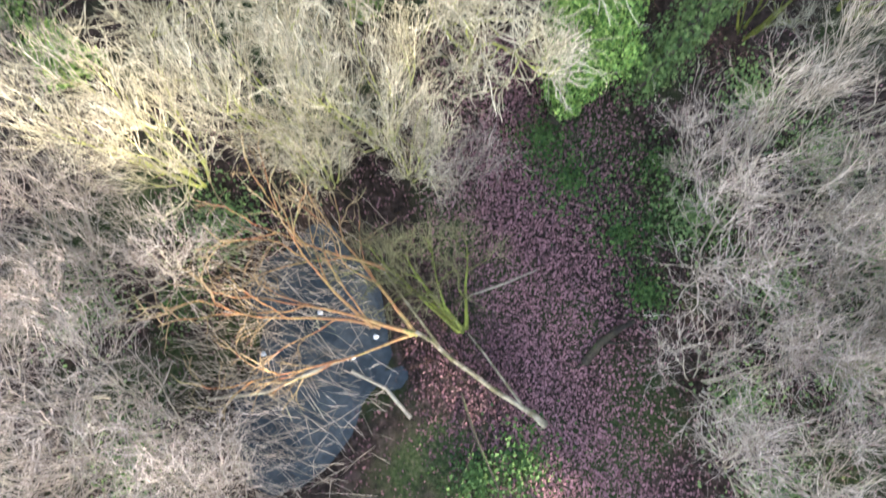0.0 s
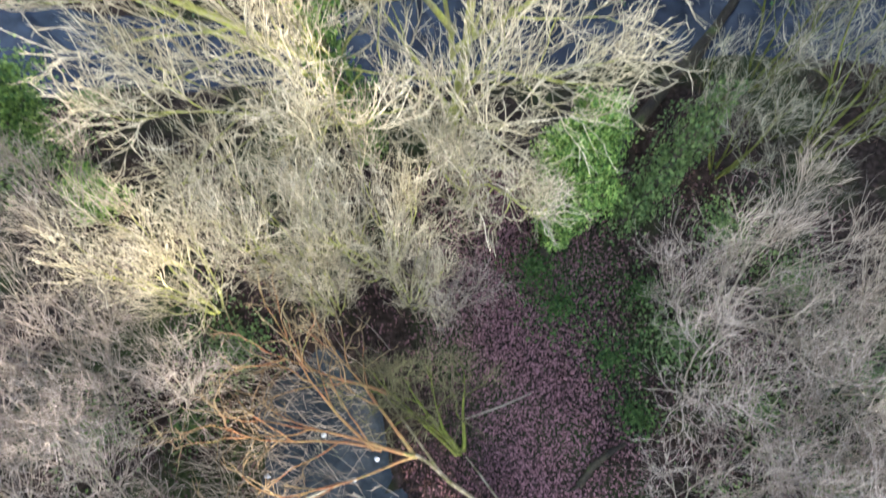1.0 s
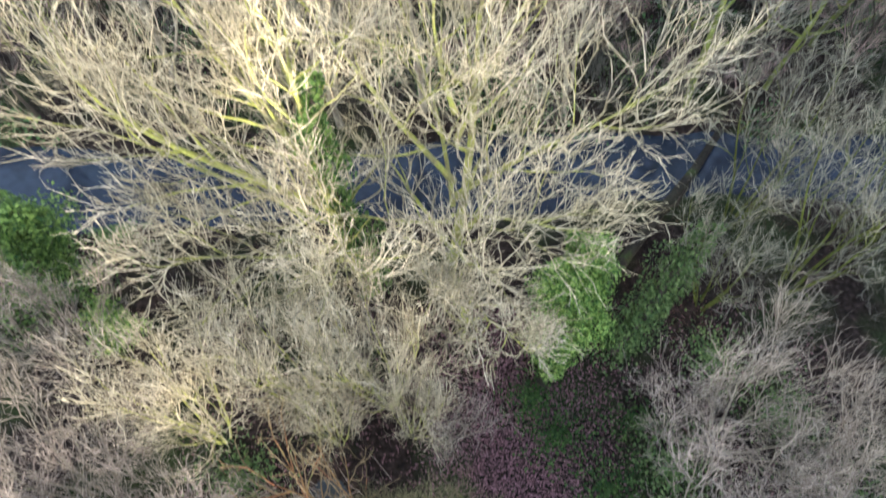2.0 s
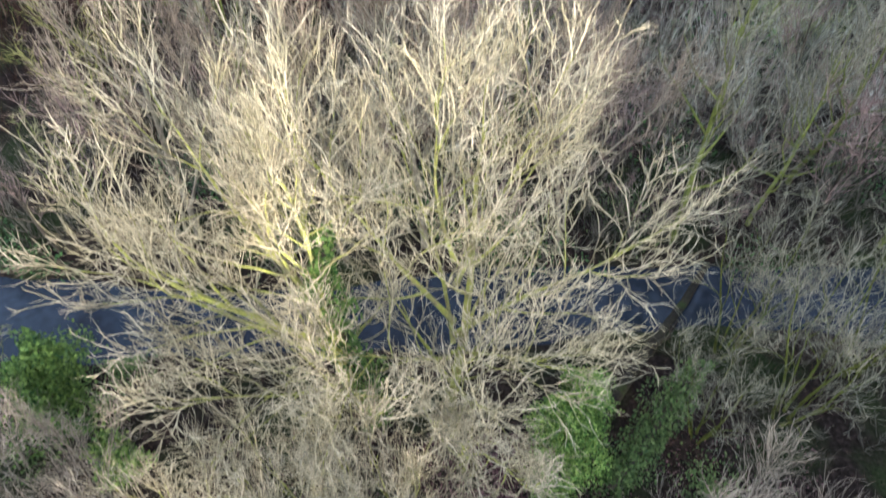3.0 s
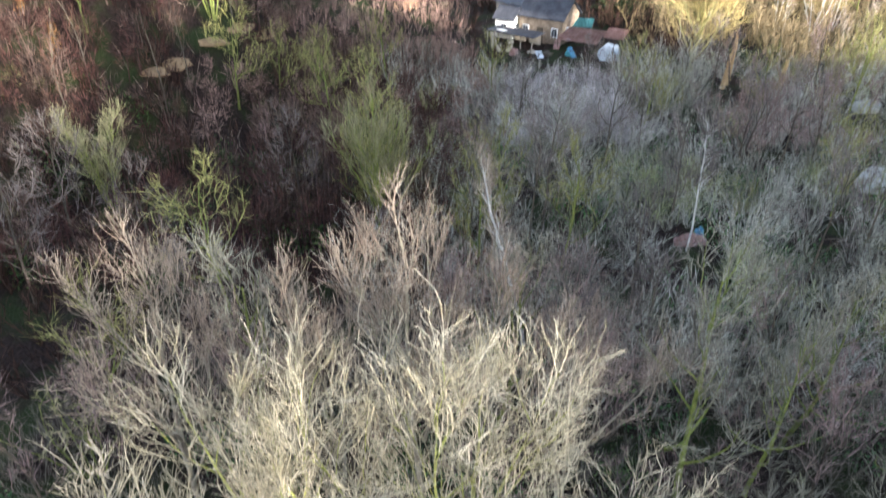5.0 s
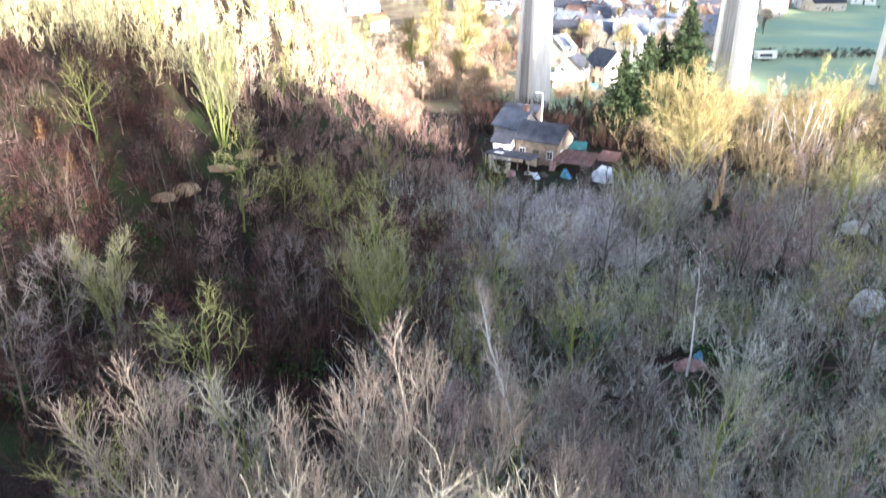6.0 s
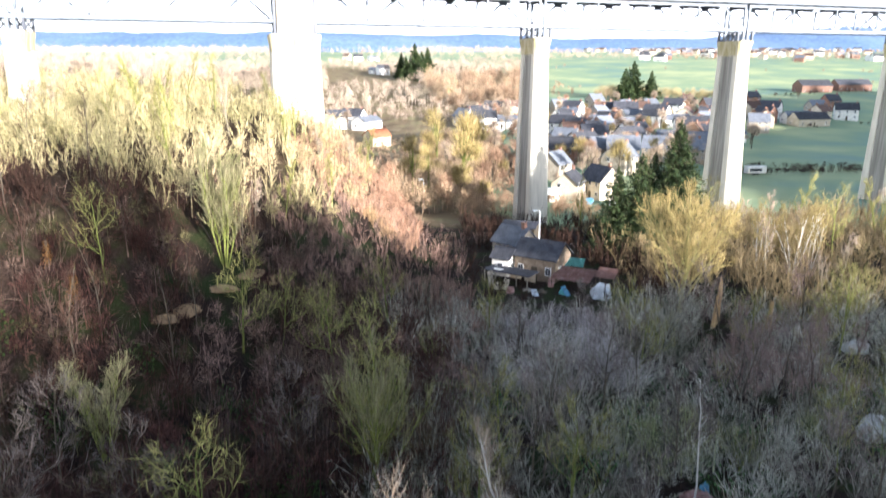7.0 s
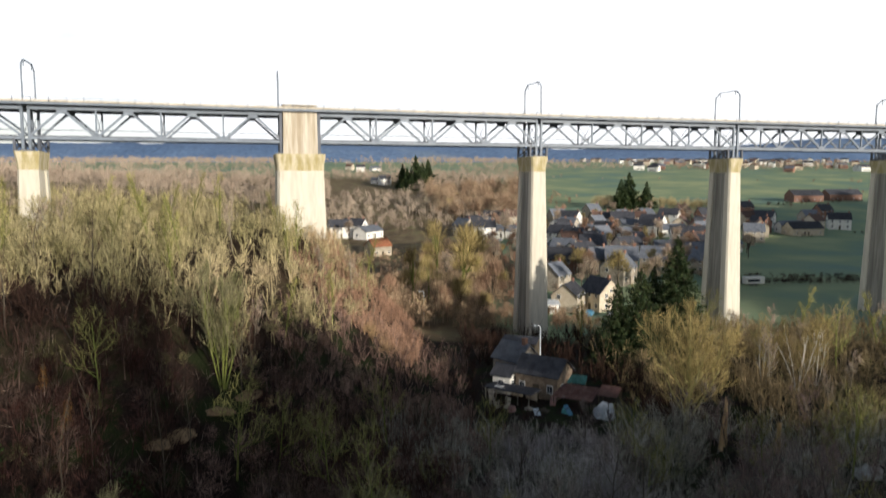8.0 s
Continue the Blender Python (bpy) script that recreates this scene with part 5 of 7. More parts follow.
for x, y, k, turn, s in ((-4.6, 8.4, 0, 30, 1.0), (-7.4, 7.0, 0, -20, 0.95), (-10.8, 5.0, 1, 100, 1.0), (-12.4, 0.8, 2, 60, 1.0), (-9.4, -1.6, 2, 190, 1.0), (12.4, 4.4, 1, 150, 1.0),
                         (7.8, 4.4, 2, 250, 0.85), (13.0, -0.8, 2, 120, 1.1), (10.2, -2.6, 2, 310, 1.0), (-6.4, -2.6, 2, 80, 0.9), (-12.6, 3.2, 2, 15, 1.0), (-9.2, 0.6, 2, 225, 0.9),
                         (7.2, 0.8, 2, 45, 0.75), (15.4, 2.4, 1, 260, 1.0), (-5.6, -1.8, 2, 200, 0.65), (-3.4, 6.8, 0, 300, 0.62), (0.4, 6.9, 2, 20, 0.5), (-10.2, 3.6, 2, 100, 0.9),
                         (-7.4, -0.4, 2, 120, 0.7), (9.4, 2.6, 2, 10, 0.8), (7.6, 7.2, 2, 170, 0.6), (-8.0, 4.0, 2, 140, 0.8), (8.0, -1.4, 2, 280, 0.8), (11.8, 1.0, 2, 75, 0.9), (11.0, 6.0, 2, 35, 0.6), (-0.9, 7.0, 0, 200, 0.55), (12.6, -3.4, 2, 200, 1.0), (-11.6, -2.2, 2, 20, 0.9), (-12.4, 9.8, 1, 330, 0.75), (-15.4, 10.4, 2, 130, 0.9)):
    copy_thing(sh[k], pose(x, y, hgt(x, y), 0, 0, turn) @ Matrix.Scale(s, 4))

# the leaning tree over the pool, and the mossy stems beside it
lean_t = ash_meshes(27, [((-3.4, 2.35, 1.0), (-0.85, 0.10, 0.20), 4.6, 0.062), ((-4.6, 2.5, 1.35), (-0.80, 0.55, 0.25), 4.6, 0.05), ((-4.4, 2.5, 1.3), (-0.95, 0.25, 0.22), 4.8, 0.05), ((-3.5, 2.4, 1.0), (-0.62, 0.75, 0.25), 4.0, 0.055),
                         ((-4.2, 4.0, 1.8), (-0.95, 0.30, 0.25), 3.6, 0.05), ((-3.5, 2.35, 1.0), (-0.95, -0.36, 0.16), 4.8, 0.042)],
                    4, 2, 2, 1, 2.0, 1.1, 0.7, 0.4, 0.014, 0.55, 0.04, 0.15, 0.25, 0.6, 7)
make_tree("leaning_tree", (2.7, -0.2, hgt(2.7, -0.2)), lean_t, M["orange_bark"], M["orange_twig"], "half-fallen orange-barked tree leaning over the pool")
moss_t = ash_meshes(28, [((0, 0, -0.1), (-0.55, 0.75, 0.9), 3.6, 0.09), ((0.1, 0.1, 0), (-0.10, 0.75, 1.0), 3.4, 0.07), ((-0.1, 0, 0), (-0.85, 0.62, 0.7), 3.8, 0.07), ((0, 0.1, 0), (-0.35, 0.45, 1.0), 3.4, 0.06), ((0, 0, 0), (-0.75, 0.9, 0.6), 3.8, 0.06)],
                    5, 3, 4, 3, 1.3, 0.8, 0.55, 0.35, 0.008, 0.6, 0.06, 0.16, 0.3, 0.7, 7)
make_tree("shrub", (0.55, 2.3, hgt(0.55, 2.3)), moss_t, M["moss_stem"], M["moss_twig"], "mossy olive-green stems leaning from one root", "shrub")


def make_log(name, pts, rads, mat, label, spurs=()):
    t = thing(name, (pts[0][0], pts[0][1], 0), label, "log")
    o = np.array([pts[0][0], pts[0][1], 0])
    tb = Tubes()
    tb.tube(np.array(pts) - o, rads, 8)
    part("trunk", tb.mesh(), mat, t)
    for s in spurs:
        tb = Tubes()
        tb.tube(np.array(s) - o, np.linspace(rads[-1] * 0.9, rads[-1] * 0.35, len(s)), 5)
        part("branch", tb.mesh(), mat, t)
    return t


make_log("fallen_log", [(2.85, -0.3, 0.05), (2.5, 0.0, 0.25), (2.0, 0.3, 0.36), (1.4, 0.66, 0.5), (0.8, 1.1, 0.62), (0.2, 1.5, 0.78), (-0.3, 1.95, 0.92), (-0.75, 2.2, 1.02)], [0.12, 0.085, 0.075, 0.07, 0.066, 0.062, 0.06, 0.055], M["birch_bark"], "mottled mossy trunk fallen across the leaf litter",
         [[(-0.1, 1.8, 0.87), (-0.7, 2.6, 1.1), (-1.4, 3.5, 1.5), (-2.1, 4.3, 1.9)], [(2.3, 0.1, 0.3), (1.7, 0.9, 0.5), (1.1, 1.7, 0.6), (0.7, 2.2, 0.6)]])
make_log("fallen_log", [(3.3, 8.7, 0.1), (4.6, 10.5, 0.45), (6.4, 12.9, 0.5), (8.4, 15.5, 0.45), (10.4, 17.9, 0.4), (12.0, 20.2, 0.2)], [0.26, 0.24, 0.22, 0.2, 0.18, 0.14], M["mossy_log"], "long dark mossy trunk fallen across the stream",
         [[(8.4, 15.5, 0.5), (9.0, 15.6, 1.2), (9.3, 15.9, 2.0)]])
make_log("dead_branch", [(4.0, 1.4, 0.12), (4.5, 2.0, 0.25), (5.0, 2.35, 0.4), (5.45, 2.6, 0.35)], [0.12, 0.11, 0.09, 0.06], M["mossy_log"], "dark rotting forked branch on the leaf litter",
         [[(4.5, 2.0, 0.25), (5.0, 1.95, 0.3), (5.5, 2.05, 0.3)], [(4.0, 1.4, 0.12), (3.7, 1.25, 0.2), (3.5, 1.35, 0.3)]])
make_log("dead_branch", [(0.5, 0.6, 0.1), (0.9, -0.6, 0.2), (1.3, -1.5, 0.25), (1.6, -2.2, 0.1)], [0.04, 0.04, 0.03, 0.025], M["mossy_log"], "thin mossy fallen branch", [[(0.9, -0.6, 0.2), (0.7, -1.3, 0.2), (0.4, -1.8, 0.1)]])
make_log("dead_branch", [(-0.9, -0.1, 0.05), (-1.6, 0.7, 0.1), (-2.6, 1.2, 0.0)], [0.06, 0.05, 0.04], M["grey_bark"], "short pale stick at the pool's edge")
make_log("dead_branch", [(-6.6, 0.4, 0.1), (-5.0, 0.6, 0.05), (-3.4, 1.3, 0.1), (-2.6, 1.6, 0.25)], [0.04, 0.05, 0.05, 0.04], M["grey_bark"], "long thin stick lying in the shallow pool", [[(-5.0, 0.6, 0.05), (-4.4, 0.2, 0.1), (-4.2, -0.2, 0.1)]])
make_log("dead_branch", [(0.6, 3.3, 0.1), (1.8, 3.7, 0.2), (3.2, 4.3, 0.15)], [0.035, 0.03, 0.02], M["grey_bark"], "thin stick across the leafy path")
for i, (px_, py_) in enumerate(((-1.95, 2.2), (-5.2, 1.7), (-2.6, 1.6), (-3.6, 2.9))):
    crumpled("pale_stone", (px_, py_, -0.20), (0.08, 0.06, 0.06), M["pale_sheet"], "small whitish stone poking out of the pool", "stone", 60 + i)

# ---- woods: forms shared by many trees ----
def pole_tree(seed, h, r, limbs, subs, fines, twigs, spread, limb_len, fine_r, twig_len, first=0.25, up=0.14):
    return tree_meshes(seed, [((0, 0, -0.4), (0.03, 0.02, 1), h, r)], limbs, subs, fines, twigs, twig_len, limb_len, fine_r, spread, up, first, sides=6)


def bush(seed, n, length, r, limbs, subs, fines, twigs, lean, fine_r, twig_len, limb_len):
    g = np.random.default_rng(seed)
    return tree_meshes(seed, fan(g, n, length, r, lean), limbs, subs, fines, twigs, twig_len, limb_len, fine_r, 0.5, 0.10, 0.2, sides=5)


def dome_tree(seed, h, wide, shoots, r, low=0.22):
    """A far-off bare tree: trunk and limbs, and a rounded crown of fine shoots with bays and lobes."""
    rng = np.random.default_rng(seed)
    tb, cr = Tubes(), Tubes()
    tb.tube([(0, 0, -0.5), (0.1, 0, h * 0.4), (0.05, 0.1, h * 0.85)], [0.022 * h, 0.015 * h, 0.004 * h], 6)
    lobes = []
    for i in range(9):
        a, e = rng.uniform(0, 2 * math.pi), rng.uniform(0.0, 1.0)
        c = np.array([math.cos(a) * wide * 0.5 * (1 - 0.6 * e), math.sin(a) * wide * 0.5 * (1 - 0.6 * e), h * (low + 0.2 + (0.72 - low) * e)])
        lobes.append((c, wide * rng.uniform(0.36, 0.56)))
        z = h * rng.uniform(0.18, 0.5)
        tb.tube([(0, 0, z), tuple(c * 0.6 + np.array([0, 0, z * 0.4])), tuple(c)], [0.009 * h, 0.006 * h, 0.003 * h], 4)
    k = rng.integers(0, 9, shoots)
    c = np.array([q[0] for q in lobes])[k]
    s = np.array([q[1] for q in lobes])[k][:, None]
    d = rng.normal(0, 1, (shoots, 3))
    d /= np.linalg.norm(d, axis=1)[:, None]
    d[:, 2] = d[:, 2] * 0.9 + 0.15
    p = c + d * s * rng.uniform(0.15, 0.8, (shoots, 1))
    p[:, 2] = np.maximum(p[:, 2], h * low * 0.6)
    out = p - np.array([0, 0, h * 0.35])
    out /= np.linalg.norm(out, axis=1)[:, None]
    cr.slivers(p, out + d * 0.7 + np.array([0, 0, 0.5]) + rng.normal(0, 0.25, p.shape), wide * rng.uniform(0.18, 0.42, shoots), r, rng)
    return tb.mesh(), cr.mesh()


wood = {
    "dome_a": (dome_tree(53, 12.0, 4.6, 1300, 0.045), "dark_bark", "tan_twig"),
    "dome_b": (dome_tree(54, 10.0, 4.6, 1200, 0.045), "dark_bark", "rust_twig"),
    "dome_c": (dome_tree(55, 8.0, 3.8, 1100, 0.042, 0.1), "dark_bark", "gold_twig"),
    "dome_d": (dome_tree(56, 13.0, 4.4, 1500, 0.04), "moss_bark", "gold_twig"),
    "mid_c": (pole_tree(57, 9, 0.11, 11, 4, 3, 2, 0.75, 4.0, 0.015, 1.0), "dark_bark", "pink_twig"),
    "hill_d": (pole_tree(59, 11, 0.10, 9, 3, 3, 1, 0.5, 2.8, 0.02, 0.9), "dark_bark", "red_twig"),
    "bush_d": (bush(58, 7, 4.2, 0.04, 3, 3, 3, 2, 0.55, 0.015, 0.55, 1.9), "grey_bark", "pink_twig"),
    "bank_a": (ash_meshes(60, fan(np.random.default_rng(9), 5, 6.6, 0.07, 0.30), 5, 4, 4, 2, 2.3, 1.4, 0.9, 0.5, 0.010, 0.5, 0.08, 0.16, 0.15, 0.5, 6), "moss_stem", "sage_twig"),
    "row_a": (ash_meshes(141, [((0, 0, -0.4), (0.02, 0.03, 1), 13.5, 0.15)] + [((0, 0, 2.0 + 1.4 * i), (0.5 * math.cos(2.4 * i), 0.5 * math.sin(2.4 * i), 1), 9.0 - 1.1 * i, 0.08) for i in range(5)], 6, 4, 4, 2, 2.6, 1.6, 1.0, 0.6, 0.0125, 0.55, 0.09, 0.11, 0.15, 0.5, 6), "grey_bark", "tan_twig"),
    "row_b": (pole_tree(42, 13, 0.17, 16, 5, 4, 2, 1.05, 5.4, 0.016, 1.1), "moss_bark", "sage_twig"),
    "mid_a": (pole_tree(43, 11, 0.12, 14, 4, 4, 2, 0.95, 4.6, 0.017, 1.1), "dark_bark", "grey_twig"),
    "mid_b": (pole_tree(44, 10, 0.13, 12, 4, 3, 2, 1.0, 4.6, 0.020, 1.1), "moss_bark", "olive_twig"),
    "bush_a": (bush(45, 6, 4.6, 0.05, 3, 3, 3, 1, 0.5, 0.016, 0.55, 1.8), "dark_bark", "red_twig"),
    "bush_c": (bush(47, 7, 5.5, 0.05, 3, 3, 3, 1, 0.35, 0.018, 0.55, 1.8), "moss_bark", "lime_twig"),
    "hill_a": (pole_tree(48, 9, 0.13, 10, 3, 3, 2, 0.7, 3.2, 0.03, 0.8), "moss_bark", "olive_twig"),
    "hill_b": (pole_tree(49, 8, 0.12, 10, 3, 3, 2, 0.8, 3.2, 0.03, 0.8), "grey_bark", "tan_twig"),
    "hill_c": (bush(50, 6, 6.0, 0.05, 3, 2, 3, 3, 0.4, 0.026, 0.8, 2.0), "dark_bark", "red_twig"),
}
first_of = {}
LABELS = {"bank_a": ("grey-green crooked bare tree on the near bank", "trees by the stream"), "row_a": ("tall bare tree with tan upright twigs", "trees by the stream"), "row_b": ("tall grey-green mossy bare tree by the stream", "trees by the stream"),
          "mid_a": ("grey bare tree in the valley wood", "valley trees"), "mid_b": ("mossy olive bare tree in the valley wood", "valley trees"),
          "hill_d": ("slender dark-stemmed tree on the shaded slope", "hill trees"), "bush_a": ("reddish-brown bare bush on the slope", "bushes in the wood"), 
          "bush_c": ("yellow-green upright bush of thin stems", "bushes in the wood"), "hill_a": ("olive bare tree on the sunny hill", "hill trees"),
          "hill_b": ("tan bare tree on the sunny hill", "hill trees"), "hill_c": ("russet sapling thicket on the hillside", "hill trees"),
          "dome_a": ("broad tan bare tree among the village houses", "village trees"), "dome_b": ("rounded rust-brown bare tree among the houses", "village trees"),
          "dome_c": ("low rounded golden-brown garden tree", "village trees"), "dome_d": ("tall olive-brown bare tree in the valley", "valley trees"),
          "mid_c": ("slender bare tree with dark stem and pinkish twigs", "valley trees"), "bush_d": ("pinkish-grey bare bush of fine twigs", "bushes in the wood")}


def plant(kind, x, y, turn, s):
    name = "garden_tree" if "dome" in kind else "hill_tree" if "hill" in kind else "tree"
    z = hgt(x, y) - 0.05
    if kind not in first_of:
        meshes, bark, twig = wood[kind]
        lab, grp = LABELS[kind]
        first_of[kind] = make_tree("bush" if "bush" in kind or kind == "hill_c" else name, (x, y, z), meshes, M[bark], M[twig], lab, "bush" if "bush" in kind or kind == "hill_c" else "tree", grp, turn)
        return first_of[kind]
    return copy_thing(first_of[kind], pose(x, y, z, 0, 0, turn) @ Matrix.Scale(s, 4))


def grove(seed, n, x0, x1, y0, y1, kinds_, gap, s0, s1, allow=None):
    """Scatter trees over a stretch of land, keeping them apart."""
    rng = np.random.default_rng(seed)
    spots = []
    for _ in range(n * 25):
        if len(spots) >= n:
            break
        x, y = rng.uniform(x0, x1), rng.uniform(y0, y1)
        if allow and not allow(x, y):
            continue
        if any((x - a) ** 2 + (y - b) ** 2 < gap * gap for a, b in spots):
            continue
        spots.append((x, y))
        plant(kinds_[int(rng.integers(0, len(kinds_)))], x, y, rng.uniform(0, 360), rng.uniform(s0, s1))


def yard(x, y):
    """The old house's yard, the sight line to it and the viaduct's feet stay open."""
    return not (4 < x < 30 and 84 < y < 128) and not (12 < x < 27 and 120 < y < 150)


for x, y, k, s in ((-4.4, 20.6, "row_a", 1.0), (-0.8, 21.4, "row_a", 1.12), (-11.4, 21.8, "row_a", 1.0), (5.4, 21.2, "row_a", 0.86), (10.8, 21.8, "row_b", 0.85), (14.6, 22.8, "row_b", 0.72),
                   (17.4, 25.6, "row_b", 0.8), (-17.2, 24.0, "bush_c", 1.3), (-8.2, 24.6, "row_b", 0.95), (2.4, 25.4, "row_b", 0.9), (20.5, 21.5, "row_b", 0.7), (13.0, 12.6, "bank_a", 1.0), (16.4, 14.6, "bank_a", 0.95), (11.4, 15.4, "bank_a", 0.9), (19.6, 12.4, "bank_a", 1.0), (9.6, 11.8, "bank_a", 0.72), (-18.6, 14.6, "bush_c", 1.0)):
    plant(k, x, y, (x * 71 + y * 37) % 360, s)
grove(71, 28, -30, 32, 25, 50, ["mid_a", "mid_b", "mid_a"], 3.0, 0.7, 1.0)
grove(72, 36, -12, 52, 48, 84, ["mid_a", "mid_b", "mid_b", "bush_c"], 3.4, 0.6, 0.95, yard)
grove(73, 20, -60, -2, 42, 82, ["bush_a", "bush_c", "mid_b", "bush_a"], 4.5, 0.7, 1.2)
grove(75, 46, -95, -14, 80, 136, ["hill_a", "hill_b", "hill_a"], 4.5, 0.8, 1.15)
grove(77, 36, 27, 110, 88, 146, ["hill_b", "hill_a", "mid_b", "hill_b"], 4.5, 0.8, 1.25, lambda x, y: yard(x, y) and not (24 < x < 42 and y < 104))
for x, y, k, s in ((-4, 200, "dome_d", 1.6), (6, 196, "dome_d", 1.65), (1, 214, "dome_a", 1.8), (17, 207, "dome_c", 2.1), (23, 196, "dome_b", 1.3), (13, 182, "dome_b", 1.25), (-8, 188, "dome_d", 1.25),
                   (-2, 236, "dome_d", 1.6), (9, 232, "dome_c", 2.4), (19, 178, "dome_b", 1.1), (5, 176, "dome_c", 1.3), (24, 214, "dome_b", 1.2), (-50, 372, "dome_a", 0.9),
                   (1, 168, "dome_b", 0.8), (10, 170, "dome_c", 0.9), (-13, 176, "dome_b", 0.9), (48, 246, "dome_c", 1.3), (56, 222, "dome_c", 1.5), (70, 232, "dome_d", 0.9)):
    plant(k, x, y, (x * 71 + y * 37) % 360, s)
HOMES = [(o.matrix_basis.translation.x, o.matrix_basis.translation.y) for o in bpy.data.objects if o.parent is None and o.name.split(".")[0] == "house"]


def garden(x, y):
    return 0.07 * y < x < 0.44 * y and all((x - a) ** 2 + (y - b) ** 2 > 64 for a, b in HOMES)


grove(81, 150, 16, 215, 205, 480, ["dome_a", "dome_b", "dome_c", "dome_b", "dome_a"], 7.0, 0.55, 1.05, garden)
grove(82, 30, -24, 30, 20, 34, ["bush_d", "mid_c", "bush_d"], 2.6, 0.7, 1.0)
grove(83, 16, 26, 52, 52, 80, ["bush_d", "mid_c"], 3.4, 0.7, 1.05)
grove(85, 14, -54, -18, 54, 88, ["hill_d"], 3.6, 0.75, 1.1)
grove(84, 22, -48, -6, 44, 74, ["bush_a", "mid_b", "bush_a"], 4.0, 0.7, 1.0)


def thicket(name, seed, n, x0, x1, y0, y1, height, spread, stems, shoots, r, mat, label, allow=None, flat=False):
    """A mass of bare brush: many stools, each with bent stems that carry side shoots."""
    rng = np.random.default_rng(seed)
    x, y = rng.uniform(x0, x1, n), rng.uniform(y0, y1, n)
    if allow is not None:
        k = allow(x, y)
        x, y = x[k], y[k]
    n = len(x)
    tall = height * rng.uniform(0.45, 1.15, n) * (0.85 + 0.3 * np.sin(x * 0.21 + 2) * np.sin(y * 0.17))
    root = np.repeat(np.stack([x, y, land(x, y) - 0.1], -1), stems, 0)
    hh = np.repeat(tall, stems) * rng.uniform(0.6, 1.1, n * stems)
    w = rng.normal(0, spread, (n * stems, 3))
    w[:, 2] = 1
    w /= np.linalg.norm(w, axis=1)[:, None]
    w2 = w + rng.normal(0, 0.22, w.shape) + np.array([0, 0, 0.25])
    w2 /= np.linalg.norm(w2, axis=1)[:, None]
    mid = root + w * hh[:, None] * 0.5
    tb = Tubes()
    lay = (lambda p_, w_, l_, r_: tb.slivers(p_, w_, l_, r_, rng)) if flat else tb.cones
    lay(root, w, hh * 0.62, r * 1.6)
    lay(mid - w * 0.1, w2, hh * 0.55, r * 1.1)
    k = np.repeat(np.arange(n * stems), shoots)
    u = rng.uniform(0.15, 1.0, len(k))
    low = u < 0.5
    p = np.where(low[:, None], root[k] + w[k] * (hh[k] * u)[:, None], mid[k] + w2[k] * (hh[k] * (u - 0.5))[:, None])
    d = np.where(low[:, None], w[k], w2[k]) + rng.normal(0, 0.5, (len(k), 3)) + np.array([0, 0, 0.25])
    lay(p, d, hh[k] * rng.uniform(0.16, 0.42, len(k)) * (1.25 - 0.6 * u), r * 0.8)
    return tagged(part(name, tb.mesh(), mat), label, "thicket", kind="stuff")


def open_yard(x, y):
    return ~((x > 4) & (x < 30) & (y > 88) & (y < 126)) & ~((x > 12) & (x < 27) & (y > 120) & (y < 158))


def valley(x, y):
    """Brush keeps clear of the boulders and the scrap heap, and of the ground before them."""
    ok = open_yard(x, y)
    for rx, ry, w in ((47.5, 75.5, 2.6), (39.0, 56.0, 3.4), (19.4, 46.8, 2.0), (34.6, 84.0, 2.0), (5.1, 34.4, 1.2)):
        ok &= ~((np.abs(x - rx * y / ry) < w) & (y > ry - 9) & (y < ry + 1.5))
    return ok


def off_scar(x, y):
    """Outside the strip of bare sand on the hillside and the slope below it."""
    return (np.abs(x + 0.325 * y) > 3.4) | (y < 58) | (y > 82)


thicket("thicket", 298, 420, -22, 26, 20.6, 32, 4.2, 0.36, 6, 9, 0.011, M["thicket_bank"], "grey bare brush on the far bank of the stream")
thicket("thicket", 299, 110, -24, 26, 9.0, 15.6, 3.0, 0.40, 6, 8, 0.009, M["thicket_bank"], "grey tangled brush along the near bank", lambda x, y: (x > 10.5))
def crest(s0, s1, half):
    """Along the back of the hill behind, in its own run s and breadth; thinned near s = -13 to let sun through."""
    return lambda x, y: (np.abs(-0.65 * x + 0.76 * y + 92) < half) & (0.76 * x + 0.65 * y > s0) & (0.76 * x + 0.65 * y < s1) & ((np.abs(0.76 * x + 0.65 * y + 13) > 8) | (np.sin(x * 91.7 + y * 57.3) > -0.2))


# out-of-view brush added to dim the sun on the near trees
thicket("thicket", 296, 820, 0, 85, -125, -48, 36.5, 0.22, 6, 16, 0.11, M["thicket_grey"], "unseen tall brush on the hill behind, added to filter the sun", crest(-75, 24, 9), True)
# out-of-view scrub added so the hill's shadow ends raggedly
thicket("thicket", 297, 700, 60, 180, -62, 40, 9.0, 0.30, 6, 12, 0.10, M["thicket_grey"], "unseen scrub on the crest behind, added to roughen its shadow edge", crest(20, 140, 9), True)
thicket("thicket", 301, 1000, -95, 0, 28, 90, 5.0, 0.36, 6, 11, 0.036, M["thicket_shade"], "reddish-brown bare brush, its tones darkened for the shaded slope", lambda x, y: ((x > -44) | (y > 50)) & off_scar(x, y), True)
thicket("thicket", 302, 1600, -6, 58, 28, 90, 5.2, 0.58, 6, 14, 0.024, M["thicket_grey"], "grey-green bare willow brush on the valley floor", valley, True)
thicket("thicket", 303, 500, -26, 14, 80, 132, 3.6, 0.30, 7, 9, 0.040, M["thicket_mid"], "dark brown brush at the foot of the hill", lambda x, y: open_yard(x, y) & (x < 8) & (land(x, y) < 15), True)
